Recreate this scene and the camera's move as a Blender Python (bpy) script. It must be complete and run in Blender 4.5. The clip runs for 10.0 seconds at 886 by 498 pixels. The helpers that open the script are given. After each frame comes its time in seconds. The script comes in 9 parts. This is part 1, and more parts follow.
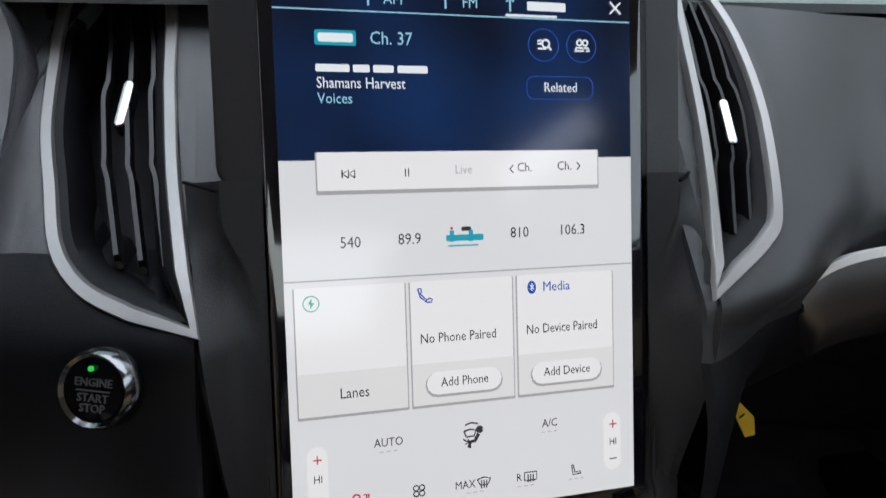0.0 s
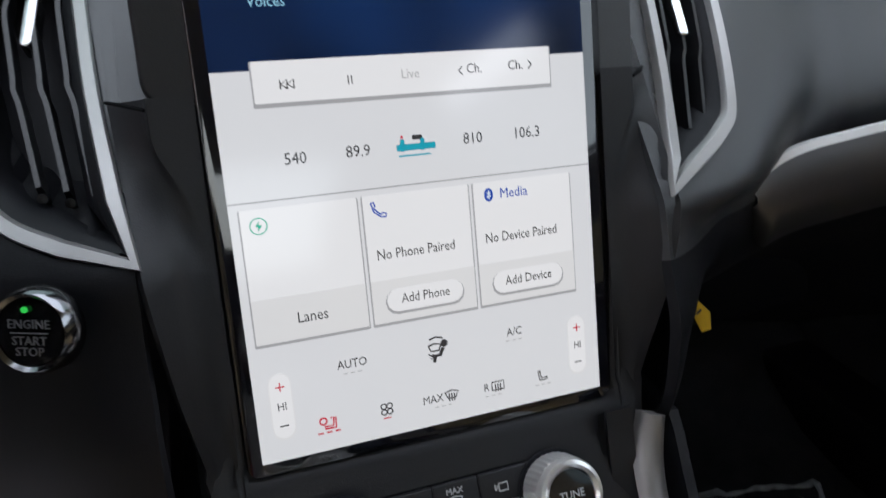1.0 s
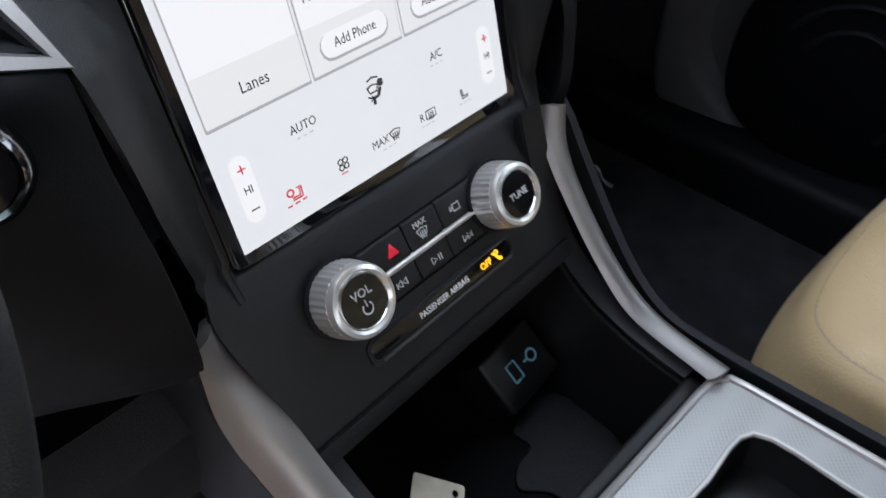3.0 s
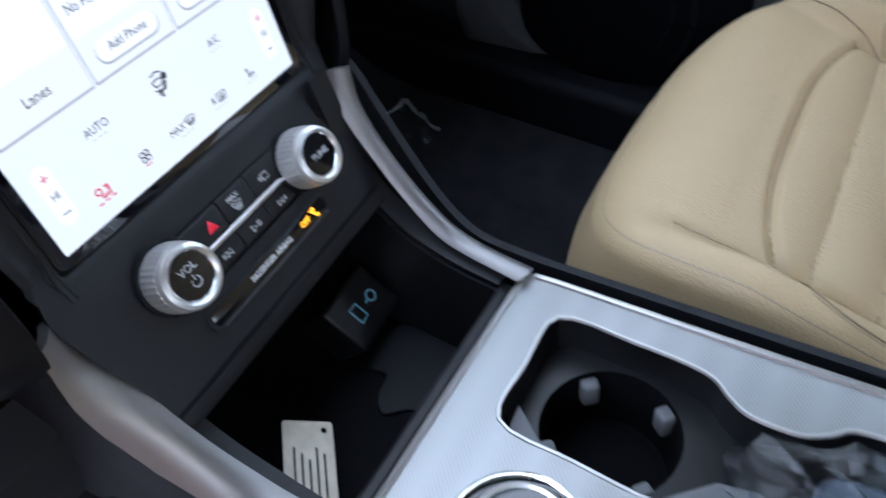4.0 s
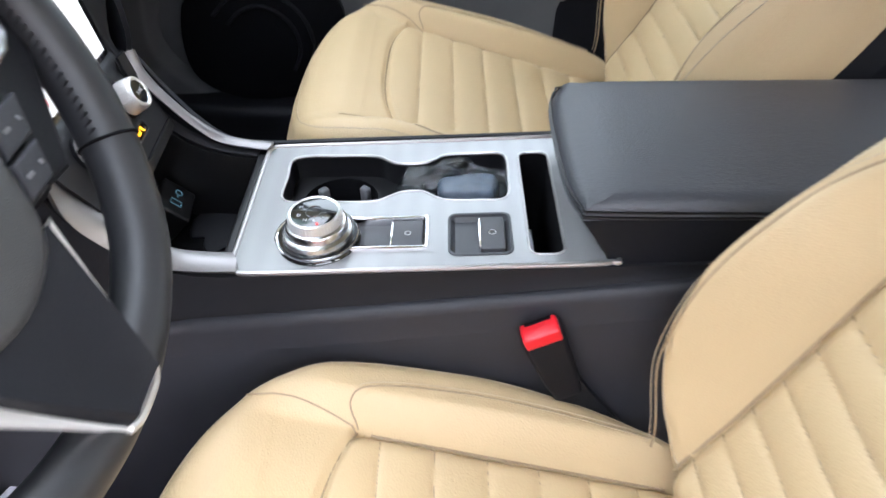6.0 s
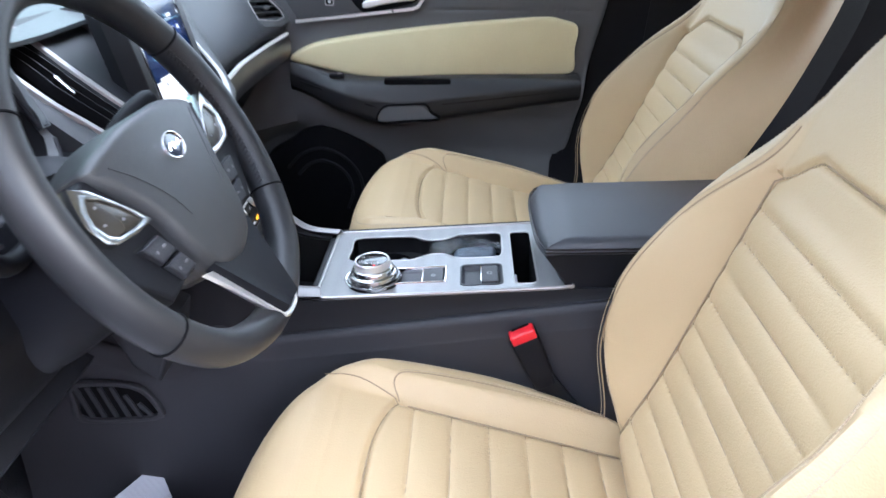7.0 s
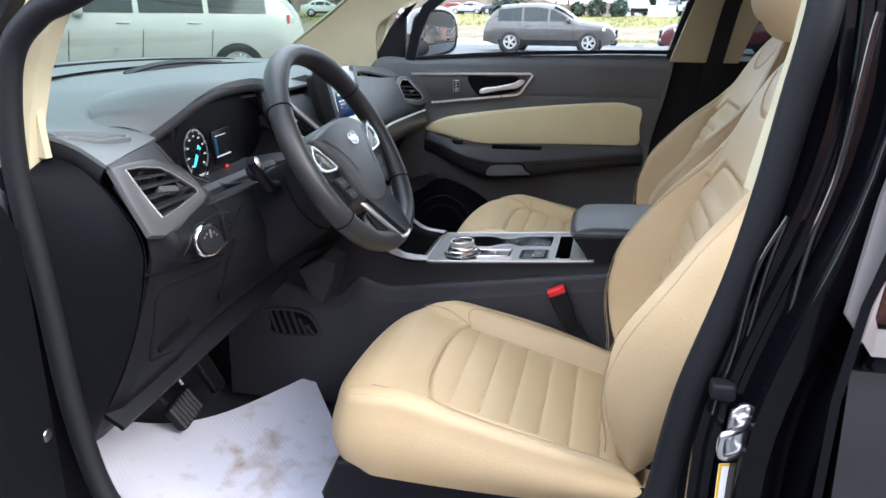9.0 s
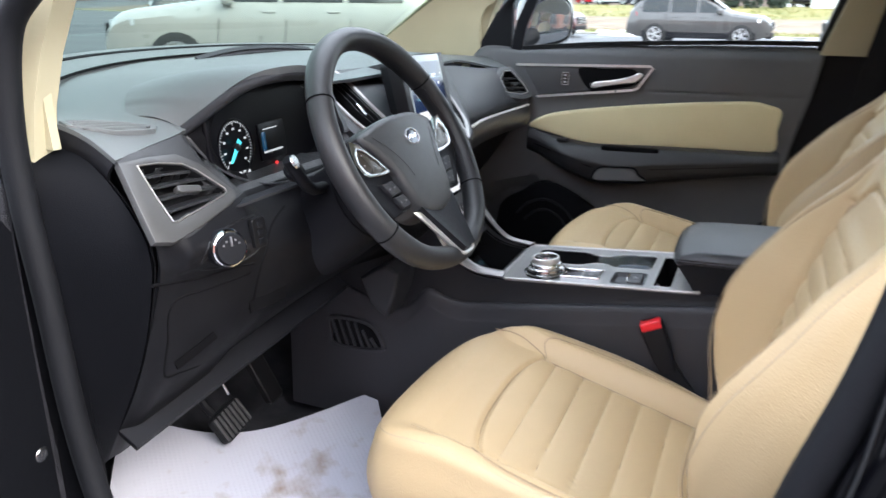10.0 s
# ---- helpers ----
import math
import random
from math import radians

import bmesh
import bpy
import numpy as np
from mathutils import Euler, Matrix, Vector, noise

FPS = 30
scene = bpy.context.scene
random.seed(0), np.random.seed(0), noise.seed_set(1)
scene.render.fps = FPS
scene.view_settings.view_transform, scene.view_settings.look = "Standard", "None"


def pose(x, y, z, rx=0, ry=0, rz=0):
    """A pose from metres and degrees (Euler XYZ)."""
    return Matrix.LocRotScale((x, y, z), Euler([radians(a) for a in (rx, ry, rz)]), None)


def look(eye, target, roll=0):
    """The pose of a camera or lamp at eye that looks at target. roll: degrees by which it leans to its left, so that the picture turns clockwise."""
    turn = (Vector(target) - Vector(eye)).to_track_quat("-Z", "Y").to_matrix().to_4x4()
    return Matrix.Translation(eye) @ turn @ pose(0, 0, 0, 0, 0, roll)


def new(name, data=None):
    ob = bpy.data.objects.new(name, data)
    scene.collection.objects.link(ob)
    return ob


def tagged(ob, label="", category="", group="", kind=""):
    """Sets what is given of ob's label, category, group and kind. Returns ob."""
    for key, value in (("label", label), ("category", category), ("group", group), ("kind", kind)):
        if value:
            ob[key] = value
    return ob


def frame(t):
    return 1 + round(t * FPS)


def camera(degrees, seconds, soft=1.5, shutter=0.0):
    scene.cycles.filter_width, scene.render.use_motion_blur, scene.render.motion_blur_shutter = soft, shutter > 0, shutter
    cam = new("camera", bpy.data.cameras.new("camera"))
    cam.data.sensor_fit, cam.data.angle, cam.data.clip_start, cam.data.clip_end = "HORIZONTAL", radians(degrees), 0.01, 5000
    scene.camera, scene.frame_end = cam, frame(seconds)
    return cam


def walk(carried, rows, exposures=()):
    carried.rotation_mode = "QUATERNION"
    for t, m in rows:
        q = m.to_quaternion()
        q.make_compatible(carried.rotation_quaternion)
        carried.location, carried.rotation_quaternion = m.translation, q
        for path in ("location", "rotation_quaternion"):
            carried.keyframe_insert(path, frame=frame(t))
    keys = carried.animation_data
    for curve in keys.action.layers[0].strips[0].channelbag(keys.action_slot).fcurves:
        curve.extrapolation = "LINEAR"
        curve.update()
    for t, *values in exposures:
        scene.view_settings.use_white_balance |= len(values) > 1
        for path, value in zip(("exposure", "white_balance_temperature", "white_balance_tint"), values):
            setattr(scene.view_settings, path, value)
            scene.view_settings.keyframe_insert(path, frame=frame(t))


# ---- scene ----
cam = camera(62.6, 10.0, shutter=0.4)

PATH = [
    (0, (-0.088, -0.14, 1.167), (0.337, 1.708, 0.53), 0.8),
    (0.5, (-0.09, -0.132, 1.16), (0.375, 1.673, 0.437), -0.0),
    (1, (-0.089, -0.128, 1.155), (0.456, 1.61, 0.33), -1.4),
    (1.5, (-0.108, -0.115, 1.141), (0.522, 1.528, 0.191), -3.1),
    (2, (-0.126, -0.108, 1.129), (0.618, 1.392, 0.034), -4.5),
    (3.3, (-0.189, -0.065, 1.157), (0.845, 0.847, -0.293), -0.3),
    (3.5, (-0.187, -0.069, 1.164), (0.883, 0.782, -0.296), -0.3),
    (4, (-0.192, -0.119, 1.175), (0.939, 0.596, -0.312), -2.9),
    (4.5, (-0.251, -0.161, 1.175), (0.965, 0.361, -0.325), -3.3),
    (5, (-0.348, -0.167, 1.155), (0.944, 0.143, -0.339), -2.5),
    (5.5, (-0.457, -0.183, 1.206), (0.916, -0.065, -0.244), -0.1),
    (5.7, (-0.515, -0.179, 1.237), (0.909, -0.16, -0.168), 1.8),
    (6.8, (-0.971, -0.208, 1.329), (0.788, -0.181, 0.378), 1.2),
    (7, (-1.028, -0.207, 1.332), (0.765, -0.159, 0.448), 0.8),
    (7.5, (-1.191, -0.219, 1.325), (0.67, -0.107, 0.601), -0.0),
    (8, (-1.373, -0.263, 1.328), (0.522, -0.083, 0.714), 0.5),
    (8.5, (-1.526, -0.342, 1.322), (0.365, -0.026, 0.753), 1.0),
    (9, (-1.611, -0.382, 1.326), (0.245, 0.04, 0.711), 0.5),
    (9.5, (-1.564, -0.404, 1.328), (0.255, 0.111, 0.674), 0.0),
    (10, (-1.392, -0.428, 1.309), (0.346, 0.325, 0.67), 0.6),
]
EXPOSURE = [  # seconds, stops, white balance
    (0, 1.95, 6500, 10), (2.2, 1.85, 6350, 10), (3.5, 2.45, 6200, 10), (4.0, 2.5, 5600, 10), (4.5, 2.75, 5750, 10), (5.0, 3.1, 6350, 10), (5.5, 3.25, 6500, 10),
    (7.0, 3.05, 5750, 10), (7.5, 2.8, 5700, 10), (8.0, 2.55, 5700, 10), (8.5, 2.45, 5950, 10), (9.5, 2.55, 6250, 10), (10, 2.55, 6350, 10),
]
walk(cam, [(t, look(eye, target, roll)) for t, eye, target, roll in PATH], EXPOSURE)

# ---- light ----
SUN_EL, SUN_ROT = radians(38), radians(200)
world = bpy.data.worlds.new("world")
scene.world = world
world.use_nodes = True
wn, wl = world.node_tree.nodes, world.node_tree.links
wn.clear()
sky = wn.new("ShaderNodeTexSky")
sky.sky_type = "NISHITA"
sky.sun_disc = False
sky.sun_elevation, sky.sun_rotation = SUN_EL, SUN_ROT
sky.air_density, sky.dust_density, sky.ozone_density = 1.0, 4.0, 1.0
cloud = wn.new("ShaderNodeMix")
cloud.data_type = "RGBA"
cloud.inputs["Factor"].default_value = 0.72
cloud.inputs["B"].default_value = (8.6, 9.2, 10.2, 1)
wbg, wout = wn.new("ShaderNodeBackground"), wn.new("ShaderNodeOutputWorld")
wbg.inputs["Strength"].default_value = 0.137
wl.new(sky.outputs[0], cloud.inputs["A"])
wl.new(cloud.outputs["Result"], wbg.inputs["Color"])
wl.new(wbg.outputs[0], wout.inputs[0])

sun_data = bpy.data.lights.new("sun", "SUN")
sun_data.energy, sun_data.angle, sun_data.color = 0.7, radians(30), (1, 0.96, 0.9)
sun = new("sun", sun_data)
sun.matrix_world = look((0, 0, 0), (math.sin(SUN_ROT) * -1, -math.cos(SUN_ROT), -math.tan(SUN_EL)))
scene.view_settings.exposure = 1.9


# ---- materials ----
def material(name, color, rough=0.5, metal=0.0, grain=0.0, scale=400.0, vary=0.0, vary_scale=6.0, coat=0.0, sheen=0.0, spec=0.5, wave=None):
    """A principled material with fine relief (grain, scale) and slow variation of tone (vary)."""
    m = bpy.data.materials.new(name)
    m.use_nodes = True
    nt = m.node_tree
    b = nt.nodes["Principled BSDF"]
    b.inputs["Base Color"].default_value = (*color, 1)
    b.inputs["Roughness"].default_value, b.inputs["Metallic"].default_value = rough, metal
    b.inputs["Specular IOR Level"].default_value = spec
    b.inputs["Coat Weight"].default_value, b.inputs["Coat Roughness"].default_value = coat, 0.05
    b.inputs["Sheen Weight"].default_value = sheen
    tc = nt.nodes.new("ShaderNodeTexCoord")
    if vary:
        n1 = nt.nodes.new("ShaderNodeTexNoise")
        n1.inputs["Scale"].default_value, n1.inputs["Detail"].default_value = vary_scale, 6
        nt.links.new(tc.outputs["Object"], n1.inputs["Vector"])
        r = nt.nodes.new("ShaderNodeMapRange")
        r.inputs["From Min"].default_value, r.inputs["From Max"].default_value = 0.3, 0.7
        r.inputs["To Min"].default_value, r.inputs["To Max"].default_value = 1 - vary, 1 + vary
        nt.links.new(n1.outputs["Fac"], r.inputs["Value"])
        mul = nt.nodes.new("ShaderNodeVectorMath")
        mul.operation = "SCALE"
        mul.inputs[0].default_value = color
        nt.links.new(r.outputs[0], mul.inputs["Scale"])
        nt.links.new(mul.outputs[0], b.inputs["Base Color"])
        rr = nt.nodes.new("ShaderNodeMapRange")
        rr.inputs["To Min"].default_value, rr.inputs["To Max"].default_value = max(0.02, rough - vary * 0.4), min(1, rough + vary * 0.4)
        nt.links.new(n1.outputs["Fac"], rr.inputs["Value"])
        nt.links.new(rr.outputs[0], b.inputs["Roughness"])
    if grain:
        v = nt.nodes.new("ShaderNodeTexVoronoi")
        v.inputs["Scale"].default_value = scale
        n2 = nt.nodes.new("ShaderNodeTexNoise")
        n2.inputs["Scale"].default_value, n2.inputs["Detail"].default_value = scale * 0.35, 4
        nt.links.new(tc.outputs["Object"], v.inputs["Vector"])
        nt.links.new(tc.outputs["Object"], n2.inputs["Vector"])
        add = nt.nodes.new("ShaderNodeMath")
        add.operation = "ADD"
        nt.links.new(v.outputs["Distance"], add.inputs[0])
        nt.links.new(n2.outputs["Fac"], add.inputs[1])
        bump = nt.nodes.new("ShaderNodeBump")
        bump.inputs["Strength"].default_value, bump.inputs["Distance"].default_value = grain, 0.001
        nt.links.new(add.outputs[0], bump.inputs["Height"])
        nt.links.new(bump.outputs[0], b.inputs["Normal"])
    return m


def glowing(name, color, strength, rough=0.15):
    m = material(name, tuple(min(1, c * 0.05) for c in color), rough)
    b = m.node_tree.nodes["Principled BSDF"]
    b.inputs["Emission Color"].default_value = (*color, 1)
    b.inputs["Emission Strength"].default_value = strength
    return m


M = {}
M["soft"] = material("soft_black_plastic", (0.0066, 0.007, 0.0096), 0.55, grain=0.25, scale=900, vary=0.12, spec=0.18)
# dash skin in three tones: the light's fall-off is put into the base colour
M["dash"] = material("dash_skin_shaded", (0.0075, 0.0077, 0.0095), 0.5, grain=0.15, scale=2200, vary=0.1, spec=0.13)
M["dashlit"] = material("dash_skin_lit", (0.096, 0.104, 0.108), 0.46, grain=0.18, scale=2000, vary=0.1, spec=0.6)
M["dashhalf"] = material("dash_skin_half_lit", (0.027, 0.028, 0.031), 0.4, grain=0.18, scale=2000, vary=0.1, spec=0.55)
M["gaugeface"] = material("gauge_face", (0.0035, 0.0035, 0.005), 0.3, vary=0.1, spec=0.15)
# silver made whitish and barely metallic: the bevel's reflection is in the colour
M["trimline"] = material("trim_line_gleam", (0.78, 0.77, 0.76), 0.4, metal=0.35, vary=0.04)
M["hard"] = material("hard_grey_plastic", (0.025, 0.026, 0.031), 0.5, grain=0.3, scale=1200, vary=0.12, spec=0.3)
M["face"] = material("stack_face", (0.0105, 0.0105, 0.0125), 0.46, grain=0.12, scale=1500, vary=0.1, spec=0.3)
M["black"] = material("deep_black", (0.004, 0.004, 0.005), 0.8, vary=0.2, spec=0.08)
M["gloss"] = material("gloss_black", (0.006, 0.006, 0.007), 0.08, coat=0.4, vary=0.1)
M["slat"] = material("slat_black", (0.006, 0.006, 0.007), 0.34, vary=0.1, spec=0.35)
M["satin"] = material("dark_satin_trim", (0.13, 0.124, 0.128), 0.34, metal=0.9, vary=0.08)
M["matt"] = material("matt_black_trim", (0.0035, 0.0038, 0.0052), 0.6, grain=0.25, scale=900, vary=0.12, spec=0.07)
M["palegrey"] = material("pale_grey_rubber", (0.13, 0.13, 0.138), 0.6, vary=0.1)
M["knob"] = material("bright_knob", (0.72, 0.71, 0.7), 0.28, metal=0.7, vary=0.04)
M["frame"] = material("satin_vent_frame", (0.3, 0.29, 0.285), 0.36, metal=0.7, grain=0.05, scale=1500, vary=0.05)
M["lip"] = material("grey_lip", (0.045, 0.045, 0.048), 0.45, vary=0.1)
M["dimprint"] = material("dim_print", (0.11, 0.11, 0.118), 0.5)
M["rubber"] = material("rubber_seal", (0.0065, 0.007, 0.009), 0.6, grain=0.2, scale=600, vary=0.15, spec=0.2)
M["carpet"] = material("carpet", (0.03, 0.0305, 0.036), 0.95, grain=1.0, scale=500, vary=0.3, vary_scale=20, spec=0.1)
M["leather"] = material("beige_leather", (0.488, 0.36, 0.206), 0.48, grain=0.3, scale=520, vary=0.05, vary_scale=5)
M["doorskin"] = material("door_skin", (0.098, 0.1, 0.107), 0.55, grain=0.25, scale=1200, vary=0.1, spec=0.45)
M["armleather"] = material("armrest_skin", (0.012, 0.012, 0.014), 0.45, grain=0.3, scale=900, vary=0.1)
M["trim"] = material("satin_side_trim", (0.22, 0.209, 0.208), 0.42, metal=0.75, grain=0.05, scale=1500, vary=0.05)
M["darkchrome"] = material("dark_chrome", (0.2, 0.2, 0.21), 0.15, metal=1.0, vary=0.05)
M["flank"] = material("console_flank", (0.0115, 0.012, 0.015), 0.5, grain=0.3, scale=1200, vary=0.12, spec=0.22)
M["tunnel"] = material("tunnel_panel", (0.022, 0.022, 0.027), 0.48, grain=0.3, scale=1200, vary=0.12, spec=0.4)
M["greykey"] = material("grey_key", (0.05, 0.051, 0.057), 0.5, grain=0.15, scale=1500, vary=0.06)
M["louvre"] = material("vent_louvre", (0.02, 0.021, 0.024), 0.35, vary=0.08)
M["ventframe"] = material("dark_satin_vent_frame", (0.085, 0.085, 0.087), 0.45, metal=0.5, grain=0.05, scale=1500, vary=0.06)
M["jambpaint"] = material("black_jamb_paint", (0.0025, 0.0025, 0.0035), 0.12, vary=0.05, spec=0.2)
M["stitch"] = material("stitch_thread", (0.42, 0.33, 0.22), 0.7)
M["groove"] = material("seam_thread", (0.3, 0.22, 0.135), 0.7)
M["insert"] = material("beige_insert", (0.62, 0.54, 0.33), 0.55, grain=0.3, scale=500, vary=0.05)
M["pillar"] = material("beige_pillar", (0.43, 0.39, 0.27), 0.85, grain=0.3, scale=900, vary=0.05, spec=0.25)
M["blackleather"] = material("black_leather", (0.042, 0.043, 0.05), 0.4, grain=0.35, scale=600, vary=0.1)
M["rimleather"] = material("wheel_leather", (0.0145, 0.0148, 0.017), 0.45, grain=0.12, scale=1500, vary=0.1)
M["silver"] = material("satin_silver", (0.43, 0.415, 0.41), 0.4, metal=0.85, grain=0.05, scale=1500, vary=0.05)
M["chrome"] = material("chrome", (0.78, 0.78, 0.8), 0.07, metal=1.0, vary=0.05)
M["steel"] = material("steel", (0.55, 0.55, 0.56), 0.25, metal=1.0, vary=0.1)
M["red"] = material("red_plastic", (0.65, 0.01, 0.02), 0.35)
M["darkglass"] = material("display_glass", (0.004, 0.004, 0.006), 0.06, coat=0.5)
M["paint"] = material("black_car_paint", (0.004, 0.004, 0.005), 0.12, coat=1.0, vary=0.05)
M["yellow"] = material("yellow_sticker", (0.62, 0.38, 0.015), 0.5)
M["white"] = material("white_print", (0.7, 0.7, 0.7), 0.6)
M["tag"] = material("paper_tag", (0.62, 0.56, 0.46), 0.8, vary=0.15, vary_scale=60)
M["ink"] = material("ink", (0.05, 0.045, 0.05), 0.7)
M["print"] = material("pale_print", (0.45, 0.45, 0.46), 0.5)


def plate_material():
    """Silver plastic with a fine dotted mesh pressed into it."""
    m = material("dotted_silver_plate", (0.275, 0.273, 0.275), 0.36, metal=0.55)
    nt = m.node_tree
    b = nt.nodes["Principled BSDF"]
    tc = nt.nodes.new("ShaderNodeTexCoord")
    mp = nt.nodes.new("ShaderNodeMapping")
    mp.inputs["Rotation"].default_value[2] = radians(45)
    mp.inputs["Scale"].default_value = (480, 480, 480)
    v = nt.nodes.new("ShaderNodeTexVoronoi")
    v.inputs["Scale"].default_value, v.inputs["Randomness"].default_value = 1.0, 0.0
    nt.links.new(tc.outputs["Object"], mp.inputs["Vector"])
    nt.links.new(mp.outputs[0], v.inputs["Vector"])
    r = nt.nodes.new("ShaderNodeMapRange")
    r.inputs["From Min"].default_value, r.inputs["From Max"].default_value = 0.15, 0.5
    r.inputs["To Min"].default_value, r.inputs["To Max"].default_value = 0.82, 1.06
    nt.links.new(v.outputs["Distance"], r.inputs["Value"])
    mul = nt.nodes.new("ShaderNodeVectorMath")
    mul.operation = "SCALE"
    mul.inputs[0].default_value = (0.275, 0.273, 0.275)
    nt.links.new(r.outputs[0], mul.inputs["Scale"])
    nt.links.new(mul.outputs[0], b.inputs["Base Color"])
    bump = nt.nodes.new("ShaderNodeBump")
    bump.inputs["Strength"].default_value, bump.inputs["Distance"].default_value = 0.2, 0.0006
    nt.links.new(v.outputs["Distance"], bump.inputs["Height"])
    nt.links.new(bump.outputs[0], b.inputs["Normal"])
    return m


M["plate"] = plate_material()


def glass_material(name, color=(1, 1, 1), most=0.5, least=0.04):
    m = bpy.data.materials.new(name)
    m.use_nodes = True
    nt = m.node_tree
    nt.nodes.clear()
    out, mix = nt.nodes.new("ShaderNodeOutputMaterial"), nt.nodes.new("ShaderNodeMixShader")
    tr, gl, lw = nt.nodes.new("ShaderNodeBsdfTransparent"), nt.nodes.new("ShaderNodeBsdfGlossy"), nt.nodes.new("ShaderNodeLayerWeight")
    tr.inputs["Color"].default_value = (*color, 1)
    gl.inputs["Roughness"].default_value = 0.02
    lw.inputs["Blend"].default_value = 0.5
    pw, mr = nt.nodes.new("ShaderNodeMath"), nt.nodes.new("ShaderNodeMapRange")
    pw.operation = "POWER"
    pw.inputs[1].default_value = 5
    mr.inputs["To Min"].default_value, mr.inputs["To Max"].default_value = least, most
    nt.links.new(lw.outputs["Facing"], pw.inputs[0])
    nt.links.new(pw.outputs[0], mr.inputs["Value"])
    nt.links.new(mr.outputs[0], mix.inputs[0])
    nt.links.new(tr.outputs[0], mix.inputs[1])
    nt.links.new(gl.outputs[0], mix.inputs[2])
    nt.links.new(mix.outputs[0], out.inputs[0])
    return m


M["screenglass"] = glass_material("windscreen_glass", (0.25, 0.315, 0.285), 0.3, 0.08)
M["glass"] = glass_material("window_glass", (0.7, 0.74, 0.73))
M["sideglass"] = glass_material("rear_door_glass", (0.6, 0.62, 0.62), 0.6, 0.12)
M["tint"] = glass_material("tinted_glass", (0.1, 0.125, 0.125))
# almost clear, for the added pane that lets daylight in from above
M["lightpane"] = glass_material("added_light_pane", (0.97, 0.98, 0.98), 0.3)
M["film"] = glass_material("clear_film", (0.8, 0.83, 0.86), 0.45, 0.05)
M["film"].node_tree.nodes["Glossy BSDF"].inputs["Roughness"].default_value = 0.3
M["mirror"] = material("mirror", (0.85, 0.85, 0.86), 0.02, metal=1.0)


# ---- building tools ----
def thing(name, at=(0, 0, 0), label="", category="", group="", kind=""):
    ob = new(name)
    ob.empty_display_size = 0.05
    ob.matrix_basis = Matrix.Translation(at)
    return tagged(ob, label, category, group, kind)


def mesh_of(name, verts, faces, mat, smooth=True):
    me = bpy.data.meshes.new(name)
    me.from_pydata([tuple(v) for v in verts], [], faces)
    me.materials.append(mat)
    bm = bmesh.new()
    bm.from_mesh(me)
    bmesh.ops.recalc_face_normals(bm, faces=bm.faces)
    bm.to_mesh(me)
    bm.free()
    for p in me.polygons:
        p.use_smooth = smooth
    if smooth:
        me.set_sharp_from_angle(angle=radians(38))
    return me


def put_under(ob, parent):
    if parent is not None:
        ob.parent = parent
        at = parent.matrix_basis if parent.type == "EMPTY" else Matrix()
        ob.matrix_parent_inverse = at.inverted()
    return ob


def part(name, geo, mat, parent=None, label="", smooth=True):
    """One mesh object from (verts, faces), in world coordinates, under a thing or a part."""
    ob = new(name, mesh_of(name, geo[0], geo[1], mat, smooth))
    put_under(ob, parent)
    return tagged(ob, label)


def join(*geos):
    verts, faces = [], []
    for v, f in geos:
        n = len(verts)
        verts += list(v)
        faces += [tuple(i + n for i in face) for face in f]
    return verts, faces


def moved(geo, m):
    return [m @ Vector(v) for v in geo[0]], geo[1]


def strips(rows, around=True, caps=(True, True)):
    """Quads between rows of equal length; around: each row is a ring."""
    n = len(rows[0])
    verts = [Vector(v) for row in rows for v in row]
    faces = []
    last = n if around else n - 1
    for i in range(len(rows) - 1):
        for j in range(last):
            k = (j + 1) % n
            faces.append((i * n + j, i * n + k, (i + 1) * n + k, (i + 1) * n + j))
    if around and caps[0]:
        faces.append(tuple(range(n)))
    if around and caps[1]:
        faces.append(tuple((len(rows) - 1) * n + j for j in range(n)))
    return verts, faces


def spline(points, steps=8, closed=False):
    """A smooth line through points (Catmull-Rom)."""
    p = [Vector(q) for q in points]
    n, out = len(p), []
    for i in range(n if closed else n - 1):
        a = p[(i - 1) % n] if closed or i else p[0]
        b, c = p[i], p[(i + 1) % n]
        d = p[(i + 2) % n] if closed or i + 2 < n else c
        for k in range(steps):
            t = k / steps
            out.append(0.5 * (2 * b + (c - a) * t + (2 * a - 5 * b + 4 * c - d) * t * t + (3 * b - a - 3 * c + d) * t**3))
    if not closed:
        out.append(p[-1])
    return out


def sweep(path, section, up=(0, 0, 1), closed=False, scales=None):
    """A 2D section (list of (side, up)) drawn along a path of points."""
    path = [Vector(p) for p in path]
    rows, n = [], len(path)
    for i, p in enumerate(path):
        a = path[(i - 1) % n] if closed or i else p
        b = path[(i + 1) % n] if closed or i + 1 < n else p
        ahead = (b - a).normalized()
        side = ahead.cross(Vector(up)).normalized()
        above = side.cross(ahead)
        s = scales[i] if scales else 1
        rows.append([p + side * (u * s) + above * (v * s) for u, v in section])
    if closed:
        rows.append(rows[0])
    return strips(rows, True, (not closed, not closed))


def disc(radius, n=10, flat=1.0):
    return [(radius * math.cos(2 * math.pi * k / n), flat * radius * math.sin(2 * math.pi * k / n)) for k in range(n)]


def tube(path, radius, n=10, closed=False, up=(0, 0, 1), flat=1.0, scales=None):
    return sweep(path, disc(radius, n, flat), up, closed, scales)


